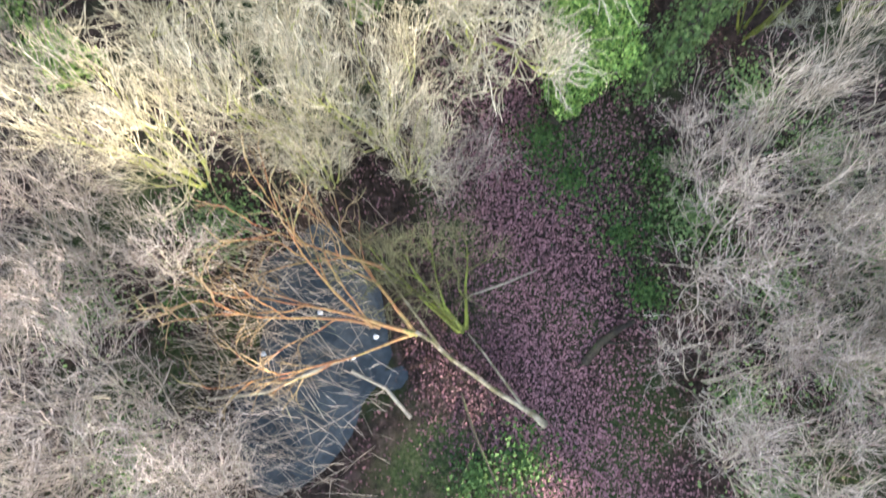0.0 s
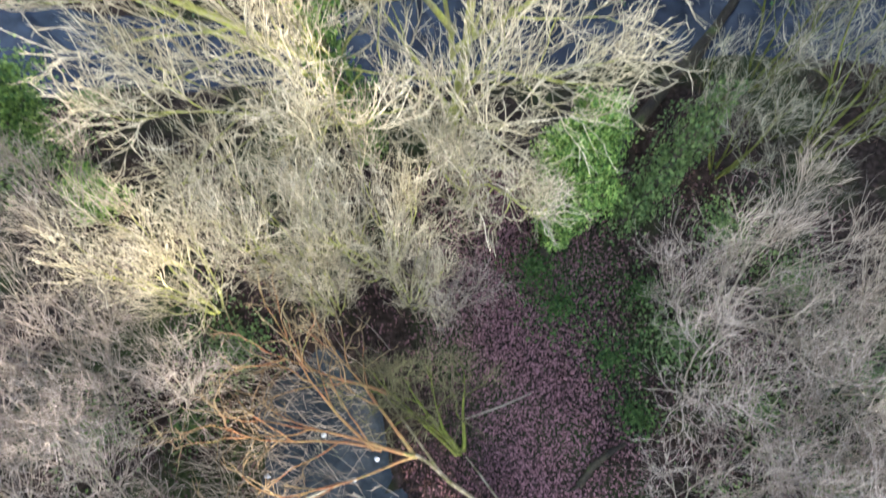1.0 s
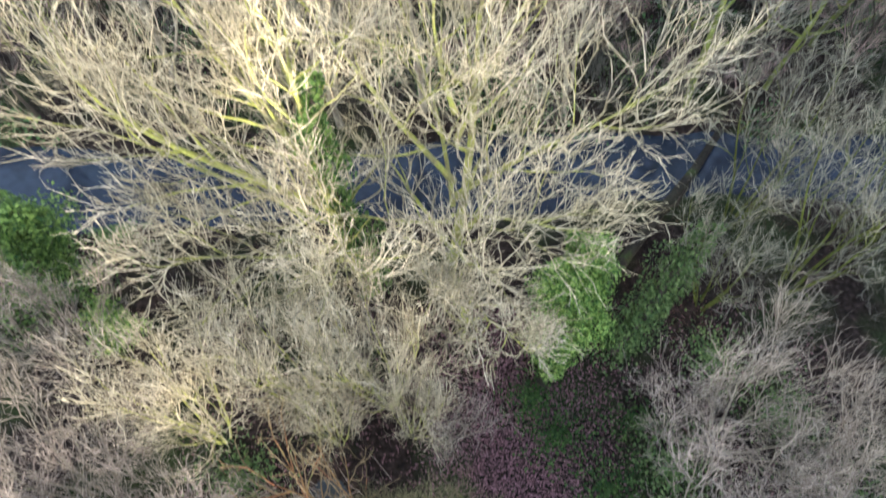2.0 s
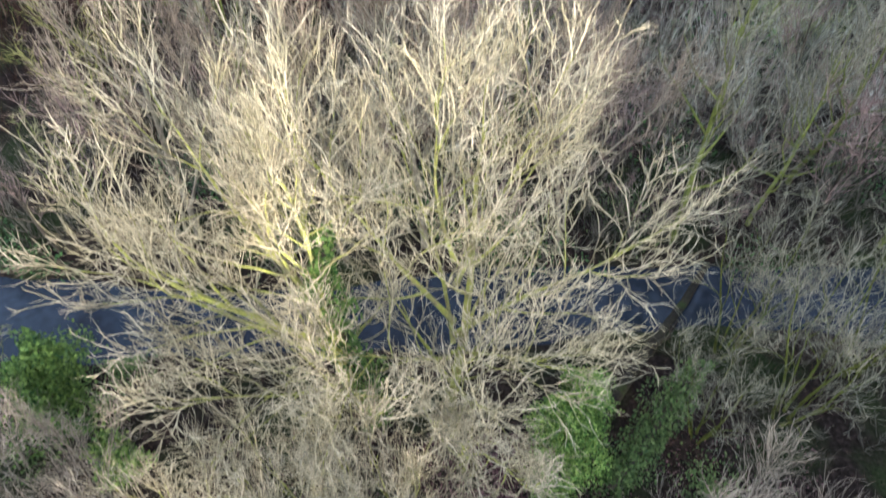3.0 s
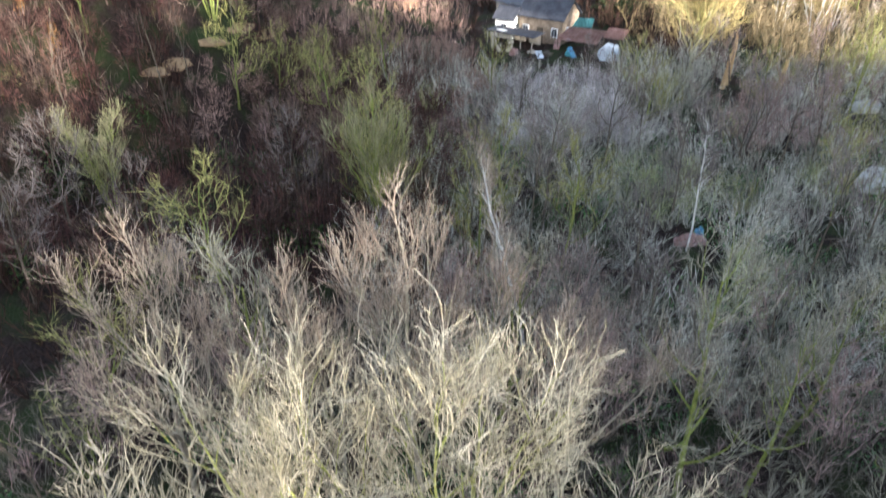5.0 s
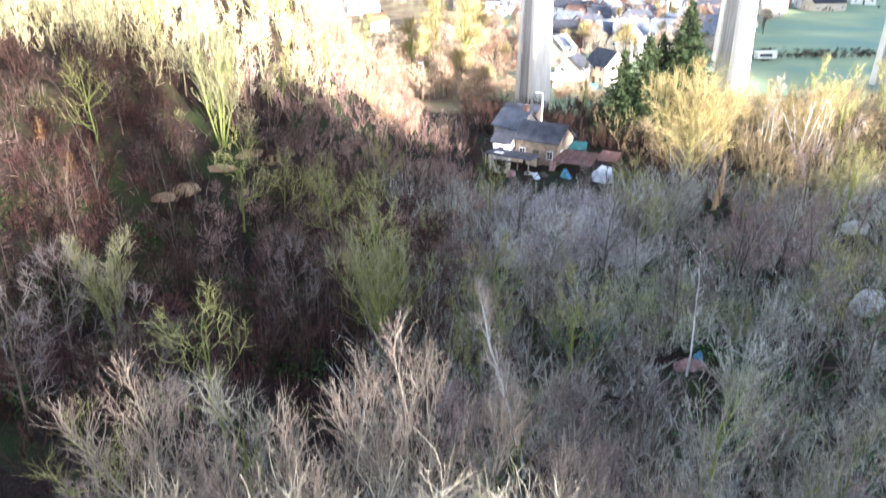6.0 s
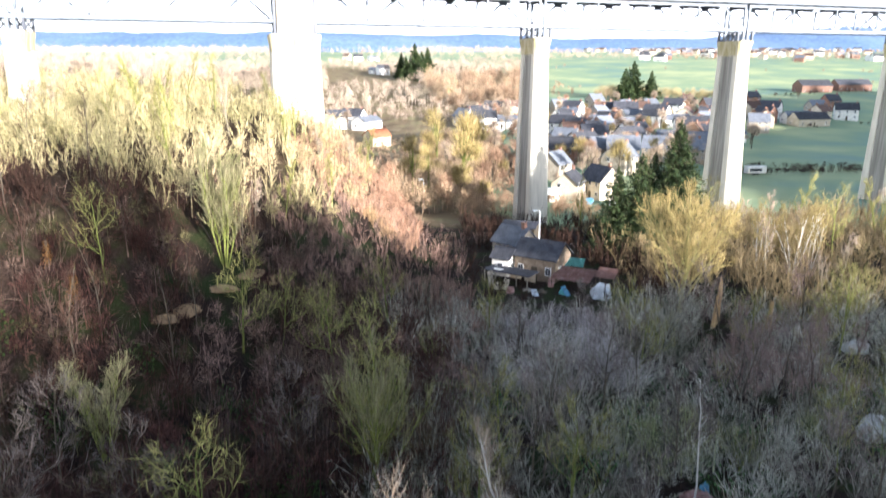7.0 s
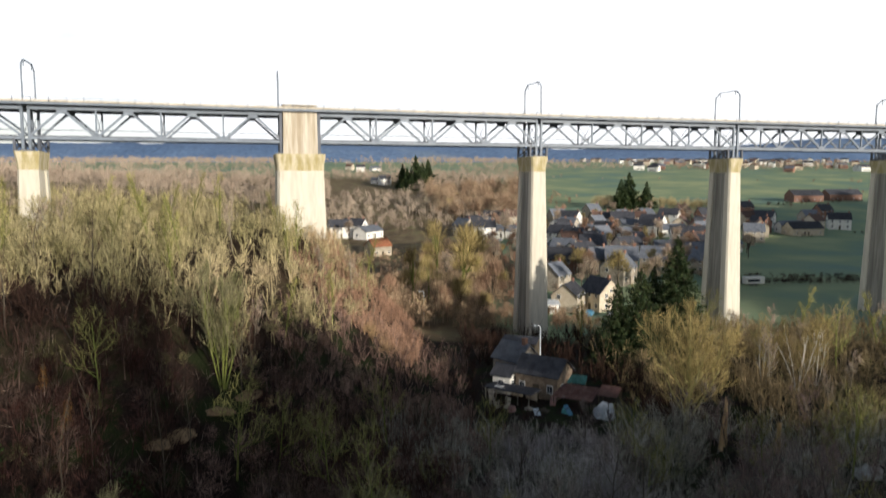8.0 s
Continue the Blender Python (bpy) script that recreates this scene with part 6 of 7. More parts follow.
thicket("thicket", 314, 420, 4, 36, 92, 150, 4.6, 0.36, 6, 11, 0.045, M["thicket_shade"], "bare brush round the old house, darkened for the shade there", lambda x, y: ~((x > 5) & (x < 21) & (y > 102) & (y < 118)) & ~((x > 9) & (x < 26) & (y > 93) & (y < 108)) & ~((x > 13) & (x < 26) & (y > 146)), True)
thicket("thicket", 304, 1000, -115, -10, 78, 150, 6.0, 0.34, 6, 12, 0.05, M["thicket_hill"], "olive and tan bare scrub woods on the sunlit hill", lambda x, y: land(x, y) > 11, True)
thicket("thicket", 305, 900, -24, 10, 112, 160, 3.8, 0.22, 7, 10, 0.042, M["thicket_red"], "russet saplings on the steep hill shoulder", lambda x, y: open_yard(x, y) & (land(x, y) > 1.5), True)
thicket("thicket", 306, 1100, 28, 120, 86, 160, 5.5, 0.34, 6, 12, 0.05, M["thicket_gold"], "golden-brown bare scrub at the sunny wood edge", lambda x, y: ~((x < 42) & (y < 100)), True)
def copse(name, seed, n, x0, x1, y0, y1, height, shoots, r, mat, label, allow=None):
    """A wood of many rounded bare crowns, each on a pale or dark stem."""
    rng = np.random.default_rng(seed)
    x, y = rng.uniform(x0, x1, n), rng.uniform(y0, y1, n)
    if allow is not None:
        k = allow(x, y)
        x, y = x[k], y[k]
    n = len(x)
    h = height * rng.uniform(0.55, 1.1, n) * (0.9 + 0.25 * np.sin(x * 0.05 + 2) * np.sin(y * 0.04))
    foot = np.stack([x, y, land(x, y) - 0.3], -1)
    tb = Tubes()
    up = np.tile([0.0, 0.0, 1.0], (n, 1)) + rng.normal(0, 0.06, (n, 3))
    tb.cones(foot, up, h * 0.85, h * 0.016)
    k = np.repeat(np.arange(n), shoots)
    m = len(k)
    d = rng.normal(0, 1, (m, 3))
    d /= np.linalg.norm(d, axis=1)[:, None]
    lump = 0.8 + 0.35 * np.sin(d[:, 0] * 4 + x[k]) * np.sin(d[:, 1] * 4 + y[k]) + 0.15 * np.sin(d[:, 2] * 7 + x[k])
    p = foot[k] + d * (h[k] * lump * rng.uniform(0.3, 1.0, m))[:, None] * np.array([0.27, 0.27, 0.33]) + np.array([0, 0, 0.55]) * h[k][:, None]
    way = d * 0.8 + np.array([0, 0, 0.55]) + rng.normal(0, 0.3, (m, 3))
    tb.slivers(p, way, h[k] * rng.uniform(0.09, 0.22, m), r, rng)
    return tagged(part(name, tb.mesh(), mat), label, "woods", kind="stuff")


copse("woods", 321, 1000, -75, 2, 38, 86, 5.2, 85, 0.030, M["thicket_maroon"], "reddish-brown rounded bushes crowding the slope, darkened for its shade", lambda x, y: (land(x, y) < 17) & (x < 10 - 0.12 * y) & (x > -38) & off_scar(x, y))
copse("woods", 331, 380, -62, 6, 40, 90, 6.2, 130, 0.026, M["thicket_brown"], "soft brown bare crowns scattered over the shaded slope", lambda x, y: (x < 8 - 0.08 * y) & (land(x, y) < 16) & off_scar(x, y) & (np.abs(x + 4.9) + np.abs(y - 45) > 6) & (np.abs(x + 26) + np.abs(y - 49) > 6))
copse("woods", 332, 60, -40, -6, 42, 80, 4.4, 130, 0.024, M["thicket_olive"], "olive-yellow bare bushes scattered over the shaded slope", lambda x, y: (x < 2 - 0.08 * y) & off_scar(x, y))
copse("woods", 333, 130, 6, 20, 62, 84, 4.6, 130, 0.022, M["thicket_lilac"], "lilac-grey bare bushes before the old yard", valley)
copse("woods", 334, 90, 28, 44, 62, 80, 4.4, 130, 0.022, M["thicket_pink"], "pinkish bare bushes round the broken trunks", valley)
copse("woods", 335, 120, 10, 34, 34, 58, 5.4, 130, 0.019, M["thicket_sage"], "green-olive mossy bushes on the valley floor", lambda x, y: valley(x, y) & (np.sin(x * 0.4) + np.sin(y * 0.37 + 1) > 0))
copse("woods", 336, 60, 0, 12, 27, 40, 5.6, 150, 0.015, M["thicket_pink"], "soft pinkish bare bushes round a white birch", valley)
copse("woods", 326, 240, -24, 8, 60, 100, 5.0, 110, 0.030, M["thicket_mid"], "pinkish-brown bushes at the foot of the slope", lambda x, y: open_yard(x, y) & (x < 14 - 0.12 * y))
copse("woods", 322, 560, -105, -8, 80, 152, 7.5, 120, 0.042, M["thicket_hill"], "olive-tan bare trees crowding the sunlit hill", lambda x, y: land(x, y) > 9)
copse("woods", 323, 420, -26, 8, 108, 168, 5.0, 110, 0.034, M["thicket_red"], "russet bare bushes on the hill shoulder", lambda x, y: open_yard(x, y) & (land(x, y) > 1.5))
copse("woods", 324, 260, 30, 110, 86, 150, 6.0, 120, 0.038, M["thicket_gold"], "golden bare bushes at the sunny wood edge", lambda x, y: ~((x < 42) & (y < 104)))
copse("woods", 325, 150, 2, 36, 157, 180, 4.6, 120, 0.04, M["thicket_far"], "brown bushes along the foot of the piers")
copse("hedge", 327, 260, -42, -12, 225, 335, 3.2, 90, 0.05, M["thicket_far"], "low brown scrub before the white houses", lambda x, y: (x > -0.15 * y) & (x < -0.04 * y))
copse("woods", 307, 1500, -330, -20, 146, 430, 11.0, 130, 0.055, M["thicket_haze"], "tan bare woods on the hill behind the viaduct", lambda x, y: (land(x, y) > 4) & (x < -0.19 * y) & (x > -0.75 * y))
copse("woods", 308, 900, -36, 26, 160, 330, 9.0, 130, 0.06, M["thicket_far"], "brown and golden trees in the valley behind the viaduct", lambda x, y: (x < 0.06 * y + 6) & (x > -0.08 * y) & ((y < 235) | (x > -0.03 * y)))
copse("woods", 315, 240, -16, 82, 455, 640, 21.0, 330, 0.10, M["thicket_far"], "tall brown wood rising behind the village", lambda x, y: (x > -0.02 * y) & (x < 0.125 * y))
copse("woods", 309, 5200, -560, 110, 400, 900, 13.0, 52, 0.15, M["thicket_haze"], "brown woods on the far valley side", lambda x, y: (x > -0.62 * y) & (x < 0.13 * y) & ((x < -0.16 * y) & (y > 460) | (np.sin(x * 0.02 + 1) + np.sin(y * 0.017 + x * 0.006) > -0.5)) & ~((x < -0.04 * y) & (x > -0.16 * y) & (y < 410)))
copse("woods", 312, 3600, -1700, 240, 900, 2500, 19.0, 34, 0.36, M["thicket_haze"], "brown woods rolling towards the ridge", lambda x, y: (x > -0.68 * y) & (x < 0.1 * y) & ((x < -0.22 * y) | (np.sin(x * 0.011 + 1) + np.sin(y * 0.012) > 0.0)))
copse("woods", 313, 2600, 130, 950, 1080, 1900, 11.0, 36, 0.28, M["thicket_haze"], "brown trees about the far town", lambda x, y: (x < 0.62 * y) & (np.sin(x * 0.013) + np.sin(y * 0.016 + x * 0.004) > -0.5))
copse("hedge", 310, 1700, 60, 620, 500, 1150, 7.0, 60, 0.16, M["thicket_far"], "dark bare hedges and copses between the fields", lambda x, y: (np.abs(np.sin(y * 0.011 + x * 0.002)) < 0.05) | (np.sin(x * 0.02) + np.sin(y * 0.013) > 1.7))
copse("hedge", 316, 620, 112, 215, 505, 560, 11.0, 130, 0.09, M["thicket_hill"], "dark line of bare trees behind the village", lambda x, y: np.abs(y - 532 - 8 * np.sin(x * 0.05)) < 9)
copse("hedge", 317, 5200, 88, 190, 205, 262, 3.4, 40, 0.05, M["thicket_shade"], "dark clipped hedges round the valley pasture", lambda x, y: (np.abs(y - 226 - 0.06 * x) < 2.2) | (np.abs(y - 258 + 0.1 * x) < 1.2))
copse("hedge", 318, 1500, 20, 215, 200, 470, 2.6, 60, 0.05, M["thicket_far"], "garden hedges between the village houses", lambda x, y: (x > 0.07 * y) & (x < 0.42 * y) & ((np.abs(np.sin(x * 0.13 + y * 0.02)) < 0.09) | (np.abs(np.sin(y * 0.11 - x * 0.03)) < 0.09)))


copse("woods", 319, 420, 16, 215, 205, 480, 6.5, 110, 0.06, M["thicket_far"], "small brown trees filling the village gardens",
      lambda x, y: (x > 0.07 * y) & (x < 0.42 * y) & (np.min((x[:, None] - np.array([h[0] for h in HOMES])) ** 2 + (y[:, None] - np.array([h[1] for h in HOMES])) ** 2, axis=1) > 50) & ((x < 0.30 * y) | (y > 330)))
copse("hedge", 320, 1500, 170, 420, 380, 640, 5.0, 60, 0.09, M["thicket_shade"], "dark hedges and scrub about the farm", lambda x, y: (x > 0.38 * y) & (x < 0.64 * y) & ((np.abs(y - 430 - 0.2 * (x - 200)) < 5) | (np.abs(y - 380 - 0.3 * (x - 180)) < 3) | (np.abs(y - 560 - 0.3 * (x - 300)) < 4)))


# single trees that stand out
def lone(name, meshes, x, y, bark, twig, label):
    return make_tree(name, (x, y, hgt(x, y)), meshes, M[bark], M[twig], label)


lone("tree", ash_meshes(91, [((0, 0, -0.3), (0.0, 0.02, 1), 11.5, 0.15)] + [((0, 0, 0.8 + 0.5 * i), (0.62 * math.cos(2.4 * i), 0.62 * math.sin(2.4 * i), 1), 7.6 - 0.38 * i, 0.075) for i in range(11)], 6, 4, 3, 1, 1.7, 1.1, 0.8, 0.45, 0.015, 0.50, 0.10, 0.08, 0.15, 0.45, 5), -4.9, 47.2, "lime_bark", "lime_twig", "upright yellow-green bare tree with arching mossy limbs")
lone("bush", ash_meshes(96, fan(np.random.default_rng(6), 7, 6.8, 0.07, 0.34), 6, 4, 4, 2, 2.0, 1.2, 0.8, 0.5, 0.017, 0.45, 0.12, 0.1, 0.12, 0.45, 5), -27.4, 51.6, "lime_bark", "lime_twig", "yellowish many-stemmed bush on the shaded slope")
lone("birch", pole_tree(92, 14.0, 0.13, 16, 4, 4, 4, 0.5, 2.6, 0.015, 0.5, 0.3, 0.15), 5.1, 34.4, "white_bark", "tan_twig", "slender birch with a white trunk")
lone("birch", tree_meshes(93, [((0, 0, -0.2), (-0.12, -0.1, 1), 10.5, 0.085)], 16, 4, 4, 3, 0.5, 2.6, 0.018, 0.6, 0.1, 0.45), 18.6, 45.6, "white_bark", "grey_twig", "leaning birch with a bare white trunk")
lone("tree", ash_meshes(94, [((0, 0, -0.4), (0.02, 0.02, 1), 15.5, 0.30)] + [((0, 0, 1.2 + 0.9 * i), (0.75 * math.cos(2.4 * i), 0.75 * math.sin(2.4 * i), 1), 11.5 - 0.7 * i, 0.14) for i in range(8)], 9, 5, 6, 1, 3.2, 2.0, 1.2, 0.6, 0.022, 0.62, 0.06, 0.10, 0.1, 0.5), 31.6, 88.5, "gold_bark", "gold_twig", "large rounded golden-twigged tree before the viaduct")
lone("tree", ash_meshes(95, fan(np.random.default_rng(8), 7, 11.5, 0.11, 0.26), 10, 4, 5, 1, 2.6, 1.6, 1.0, 0.5, 0.024, 0.45, 0.14, 0.08, 0.2, 0.4, 6), -24.6, 77.0, "moss_bark", "lime_twig", "yellow-green lichened tree fanning out on the slope")
for i, (x, y) in enumerate(((56.0, 108.0), (60.5, 111.0), (51.5, 110.0))):
    lone("birch", ash_meshes(97 + i, fan(np.random.default_rng(30 + i), 5, 10.5 - i, 0.11, 0.26), 6, 4, 3, 2, 2.4, 1.4, 0.9, 0.6, 0.024, 0.5, 0.08, 0.1, 0.25, 0.5, 6), x, y, "white_bark", "gold_twig", "many-stemmed white birch at the sunny wood edge")


def spruce_meshes(seed, h, r, layers, boughs, leaves, leaf=0.31):
    rng = np.random.default_rng(seed)
    tb = Tubes()
    tb.tube([(0, 0, -0.4), (0, 0, h * 0.5), (0, 0, h)], [0.28, 0.17, 0.03], 7)
    pts, nrm = [], []
    for i in range(layers):
        f = i / (layers - 1)
        z = h * (0.05 + 0.93 * f)
        rr = r * (1 - f) ** 0.72 * rng.uniform(0.8, 1.15) + 0.12
        nb = max(3, int(boughs * (1 - 0.6 * f)))
        for b in range(nb):
            a = 2 * math.pi * (b + rng.random()) / nb
            ln = rr * rng.uniform(0.65, 1.15)
            d = np.array([math.cos(a), math.sin(a), -0.18])
            tb.tube([(0, 0, z), tuple(d * ln * 0.6 + (0, 0, z)), tuple(d * ln + (0, 0, z + 0.10 * ln))], [0.05, 0.03, 0.01], 3)
            m = max(6, int(leaves * ln / r))
            u = rng.uniform(0.15, 1.0, m)
            side = rng.normal(0, 0.16 * ln, m) * (1.1 - u)
            p = np.stack([d[0] * ln * u - d[1] * side, d[1] * ln * u + d[0] * side, z - 0.18 * ln * u + 0.12 * ln * u ** 3 - rng.uniform(0, 0.45, m)], -1)
            pts.append(p)
            nrm.append(np.tile([d[0] * 0.3, d[1] * 0.3, 0.8], (m, 1)))
    return tb.mesh(), leaf_cloud(np.concatenate(pts), np.concatenate(nrm), leaf, rng, 0.1)


def make_spruce(x, y, meshes, label, group=""):
    t = thing("spruce", (x, y, hgt(x, y)), label, "conifer", group)
    part("trunk", meshes[0], M["dark_bark"], t)
    part("needles", meshes[1], M["spruce_needle"], t)
    return t


sp_a = spruce_meshes(101, 23.5, 7.0, 46, 13, 150)
sp_b = spruce_meshes(102, 18.0, 6.6, 34, 12, 140)
s1 = make_spruce(42.0, 124.5, sp_a, "tall dark spruce beside the viaduct pier", "spruces by the viaduct")
s2 = make_spruce(35.2, 123.0, sp_b, "lower dense dark spruce by the house", "spruces by the viaduct")
copy_thing(s2, pose(31.2, 123.5, hgt(31.2, 123.5), 0, 0, 70) @ Matrix.Scale(0.86, 4))
copy_thing(s2, pose(38.5, 126.5, hgt(38.5, 126.5), 0, 0, 130) @ Matrix.Scale(0.98, 4))
far_spruce = make_spruce(-35, 690, spruce_meshes(103, 23.0, 9.0, 20, 9, 60, 1.3), "dark conifer in the far farm copse", "far conifers")
for x, y, s in ((-30, 684, 0.8), (-27, 700, 1.5), (-20, 680, 1.2), (-41, 715, 1.1), (-15, 705, 1.3), (132, 520, 1.0), (140, 528, 1.2), (152, 524, 0.9)):
    copy_thing(far_spruce, pose(x, y, hgt(x, y), 0, 0, x * 13) @ Matrix.Scale(s, 4))


# broken trunks with bare sunlit wood
def make_snag(x, y, h_, r, label, seed):
    t = thing("broken_trunk", (x, y, hgt(x, y)), label, "broken trunk", "broken trunks")
    rng = np.random.default_rng(seed)
    bm = bmesh.new()
    n = 9
    rings = []
    for j in range(4):
        z = -0.4 + (h_ + 0.4) * j / 3
        ring = []
        for i in range(n):
            a = 2 * math.pi * i / n
            k = r * (1.15 - 0.2 * j)
            zz = z if j < 3 else z - rng.uniform(0, 0.45) * h_ * (0.5 + 0.5 * math.cos(a))
            ring.append(bm.verts.new((k * math.cos(a) + 0.08 * j, k * math.sin(a), zz)))
        rings.append(ring)
    for j in range(3):
        for i in range(n):
            bm.faces.new((rings[j][i], rings[j][(i + 1) % n], rings[j + 1][(i + 1) % n], rings[j + 1][i]))
    bm.faces.new(rings[3])
    part("trunk", bm, M["broken_wood"], t)
    return t


make_snag(34.9, 84.4, 6.4, 0.34, "tall splintered orange-brown trunk", 1)
make_snag(34.0, 83.0, 4.2, 0.28, "leaning splintered trunk of bare wood", 2)
make_snag(40.7, 82.6, 4.0, 0.36, "short broken trunk with a pointed top", 3)
# rusty scrap heap as a single mound, with the drum beside it
crumpled("rusty_sheet", (19.2, 46.6, 0.0), (1.3, 0.6, 0.8), M["rust_sheet"], "rusty heap of scrap lying in the undergrowth", "scrap", 71)
crumpled("blue_barrel", (20.0, 47.4, 0.0), (0.4, 0.4, 1.0), M["blue_sheet"], "crushed blue drum leaning in the undergrowth", "drum", 72)

# ---- loose cover on the ground ----
def undergrowth(name, seed, n, x0, x1, y0, y1, mat, size, r, label, skip=None):
    rng = np.random.default_rng(seed)
    p = np.stack([rng.uniform(x0, x1, n), rng.uniform(y0, y1, n)], -1)
    clump = np.sin(p[:, 0] * 0.9 + 1.3 * np.sin(p[:, 1] * 0.6)) + np.sin(p[:, 1] * 1.1 + 0.7 * p[:, 0] * 0.4)
    keep = rng.random(n) < 0.35 + 0.4 * clump
    if skip is not None:
        keep &= ~skip(p[:, 0], p[:, 1])
    p = p[keep]
    base = np.stack([p[:, 0], p[:, 1], land(p[:, 0], p[:, 1]) - 0.05], -1)
    w = rng.normal(0, 0.65, (len(p), 3))
    w[:, 2] = rng.uniform(0.4, 1.2, len(p))
    tb = Tubes()
    tb.cones(base, w, size * rng.uniform(0.4, 1.4, len(p)), r)
    return tagged(part(name, tb.mesh(), mat), label, "undergrowth", kind="stuff")


def clearing(x, y):
    path = np.abs(x - (2.6 + np.where(y < 0, -0.6 * y, 0.0))) < 2.5
    pool = ((x - POOL[0]) / 2.0) ** 2 + ((y - POOL[1]) / 2.6) ** 2 < 1
    brook = np.abs(y - stream_y(x)) < 2.0
    return (path & (y < 8)) | pool | brook


undergrowth("undergrowth", 201, 16000, -18, 20, -7, 30, M["red_twig"], 0.9, 0.007, "thin tangled brown brush on the wood floor", clearing)
undergrowth("undergrowth", 202, 9000, -45, 50, 28, 84, M["red_twig"], 1.5, 0.016, "reddish-brown brambles and brush in the valley", lambda x, y: ~((x < 26) | (y < 80)))
undergrowth("undergrowth", 203, 5000, -90, 8, 60, 150, M["tan_twig"], 1.8, 0.024, "dry tan scrub on the hillside")
undergrowth("undergrowth", 204, 4000, 26, 100, 82, 150, M["gold_twig"], 1.8, 0.024, "dry golden scrub at the wood edge")


def litter(seed, n, darker):
    rng = np.random.default_rng(seed)
    x, y = rng.uniform(-9, 14, n), rng.uniform(-6, 12, n)
    dist = np.abs(x - (2.6 + np.where(y < 0, -0.6 * y, 0.0)))
    keep = rng.random(n) < np.clip(1.25 - dist / 3.4, 0.08, 1)
    keep &= ((x - POOL[0]) / 2.0) ** 2 + ((y - POOL[1]) / 2.5) ** 2 > 1
    edge = 1.7 + 0.5 * np.sin(y * 1.3) - 0.35 * np.minimum(y, 0) + rng.normal(0, 0.35, n)
    keep &= ((x < edge) & (y < 4.5)) if darker else ((x >= edge) | (y >= 4.5))
    x, y = x[keep], y[keep]
    p = np.stack([x, y, land(x, y) + rng.uniform(0.01, 0.05, len(x))], -1)
    return leaf_cloud(p, np.tile([0, 0, 1.6], (len(x), 1)), 0.07, rng, 0.0)


tagged(part("leaf_litter", litter(211, 150000, False), M["litter_leaf"]), "pinkish-brown fallen leaves covering the path", "leaves", kind="stuff")
tagged(part("leaf_litter", litter(212, 150000, True), M["dark_leaf"]), "darker fallen leaves beside the pool", "leaves", kind="stuff")


def ground_green(seed, n, spots, mat, label):
    rng = np.random.default_rng(seed)
    ps = []
    for x, y, r in spots:
        a, q = rng.uniform(0, 2 * math.pi, n), np.abs(rng.normal(0, 0.62 * r, n))
        ps.append(np.stack([x + q * np.cos(a), y + q * np.sin(a)], -1))
    p = np.concatenate(ps)
    p = np.concatenate([p, (land(p[:, 0], p[:, 1]) + rng.uniform(0.02, 0.22, len(p)))[:, None]], 1)
    return tagged(part("ground_ivy", leaf_cloud(p, np.tile([0, 0, 1.0], (len(p), 1)), 0.10, rng, 0.0), mat), label, "ground cover", kind="stuff")


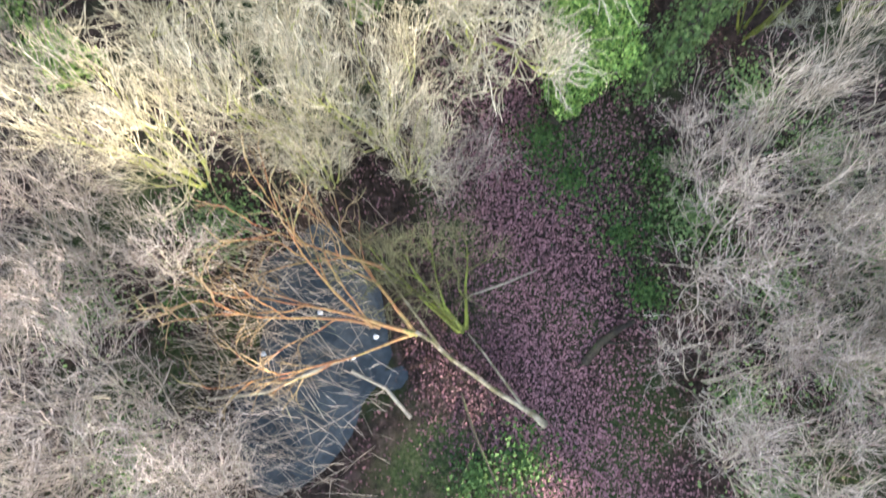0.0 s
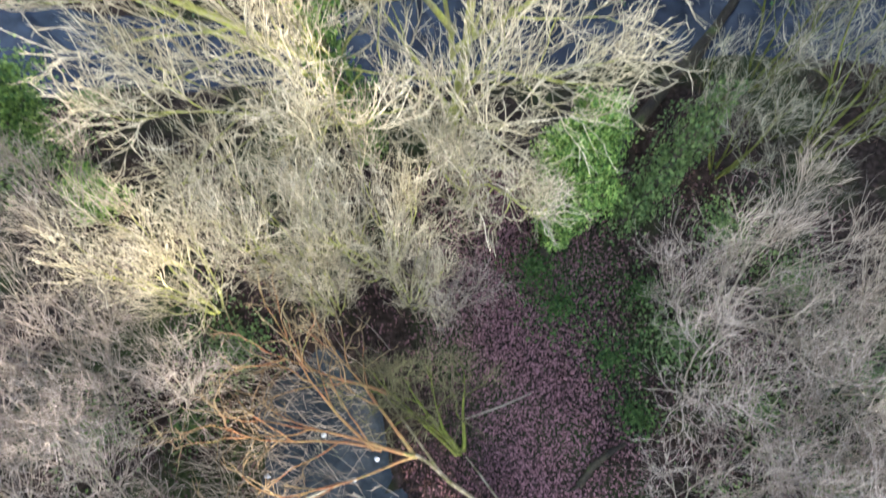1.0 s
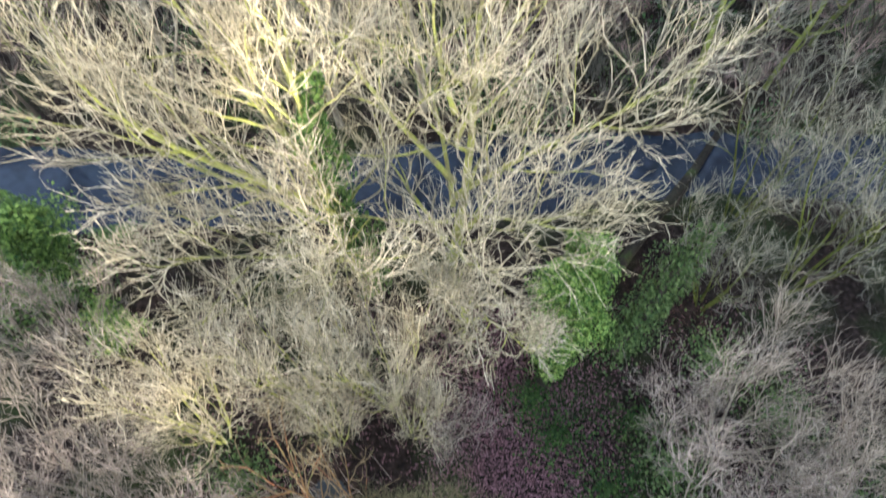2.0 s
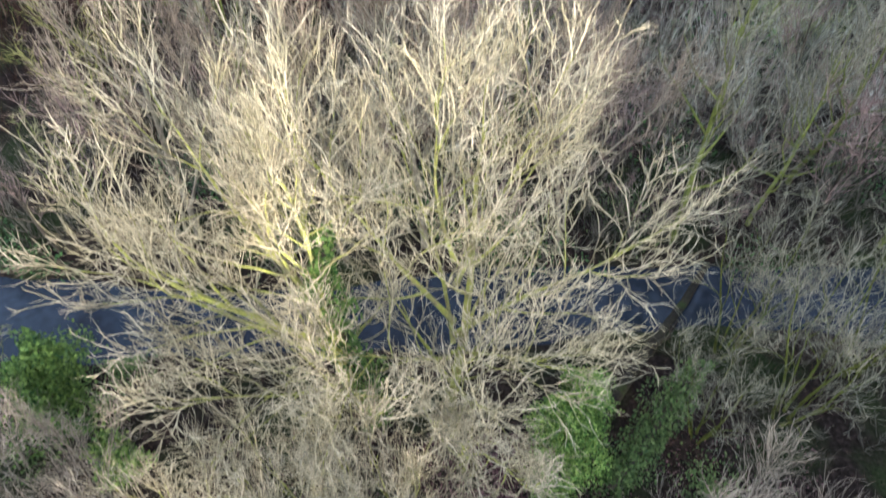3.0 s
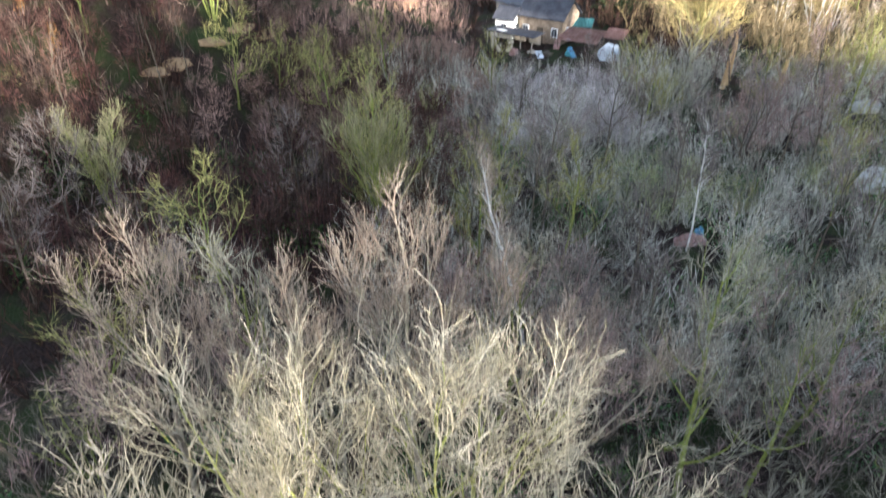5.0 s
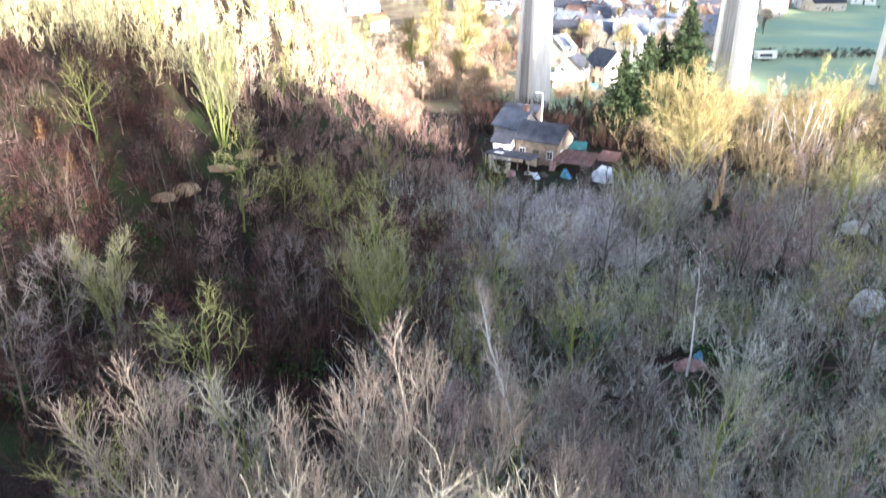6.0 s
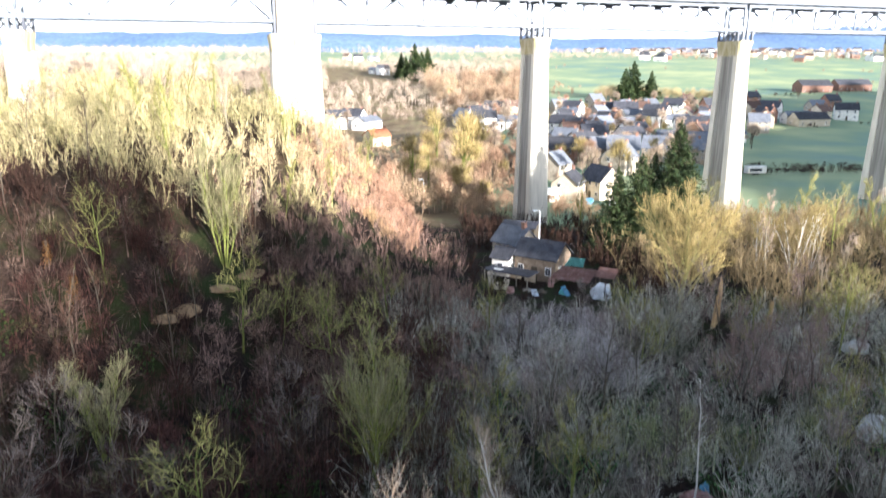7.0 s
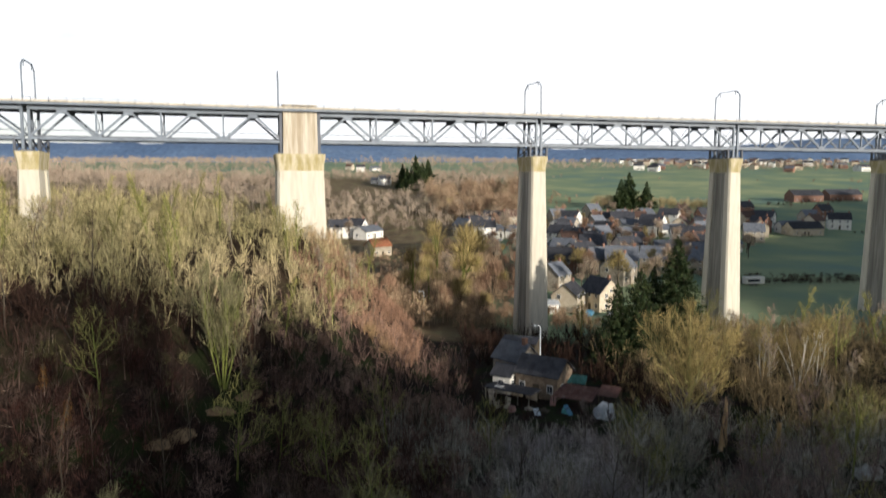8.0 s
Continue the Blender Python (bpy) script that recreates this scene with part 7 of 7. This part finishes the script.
ground_green(221, 750, [(2.2, -1.3, 1.3), (1.0, -1.7, 0.8), (3.8, 6.9, 1.3), (5.3, 5.2, 1.1), (5.9, 3.4, 0.8), (3.0, 8.2, 1.1), (6.6, 7.4, 1.4), (-7.6, 3.2, 0.9)], M["bramble_leaf"], "dark green ground ivy and moss in patches")
ground_green(222, 1300, [(-10.5, 3.0, 1.6), (7.5, 5.8, 1.5), (9.8, 3.6, 1.4), (11.6, 7.8, 1.6), (8.4, 0.4, 1.2), (11.5, 1.0, 1.5), (9.0, -2.2, 1.3), (13.4, 4.6, 1.5), (-8.6, -1.2, 1.4), (9.6, 9.8, 1.3), (-6.6, 5.6, 1.5), (-13, 15, 1.6), (3, 23, 2), (-8, 22, 2.4), (9, 24, 2.4)], M["dull_ivy"], "dull green bramble leaves under the shrubs")


def bramble(seed, n, x0, x1, y0, y1, top, size, mat, label):
    """Evergreen bramble and ivy sprawling in clumps over the brush."""
    rng = np.random.default_rng(seed)
    x, y = rng.uniform(x0, x1, n), rng.uniform(y0, y1, n)
    k = np.sin(x * 0.55 + 2 * np.sin(y * 0.3)) + np.sin(y * 0.62 + x * 0.21) > 0.75
    x, y = x[k], y[k]
    p = np.stack([x, y, land(x, y) + top * rng.random(len(x)) ** 1.5], -1)
    return tagged(part("bramble", leaf_cloud(p, np.tile([0, 0, 0.8], (len(x), 1)), size, rng, 0.0), mat), label, "bramble", kind="stuff")


bramble(231, 26000, -40, -4, 40, 62, 1.6, 0.22, M["bramble_leaf"], "dark green bramble sprawling over the shaded slope")
bramble(232, 30000, -4, 44, 26, 66, 2.4, 0.20, M["dark_ivy"], "dull green ivy and bramble through the valley brush")
bramble(233, 14000, -22, 24, 19.5, 27, 1.6, 0.14, M["dark_ivy"], "dark green ivy along the far bank")


def pond_twigs(seed, n):
    """Fallen twigs lying over the pool and its banks."""
    rng = np.random.default_rng(seed)
    x, y = rng.uniform(-7.0, -1.2, n), rng.uniform(-2.8, 5.4, n)
    keep = rng.random(n) < np.clip(0.25 - (x + 2.0) * 0.22, 0.12, 1)
    x, y = x[keep], y[keep]
    base = np.stack([x, y, np.maximum(land(x, y), -0.26) + rng.uniform(0.02, 0.5, len(x))], -1)
    way = np.stack([-np.abs(rng.normal(1, 0.5, len(x))), rng.normal(0.25, 0.6, len(x)), rng.normal(0.05, 0.15, len(x))], -1)
    tb = Tubes()
    tb.twigs(base, way, rng.uniform(0.5, 1.9, len(x)), 0.009, rng, 0.3, 0.02)
    return tb.mesh()


tagged(part("fallen_twigs", pond_twigs(241, 1500), M["brown_twig"]), "thin fallen twigs lying over the pool and its bank", "twigs", kind="stuff")
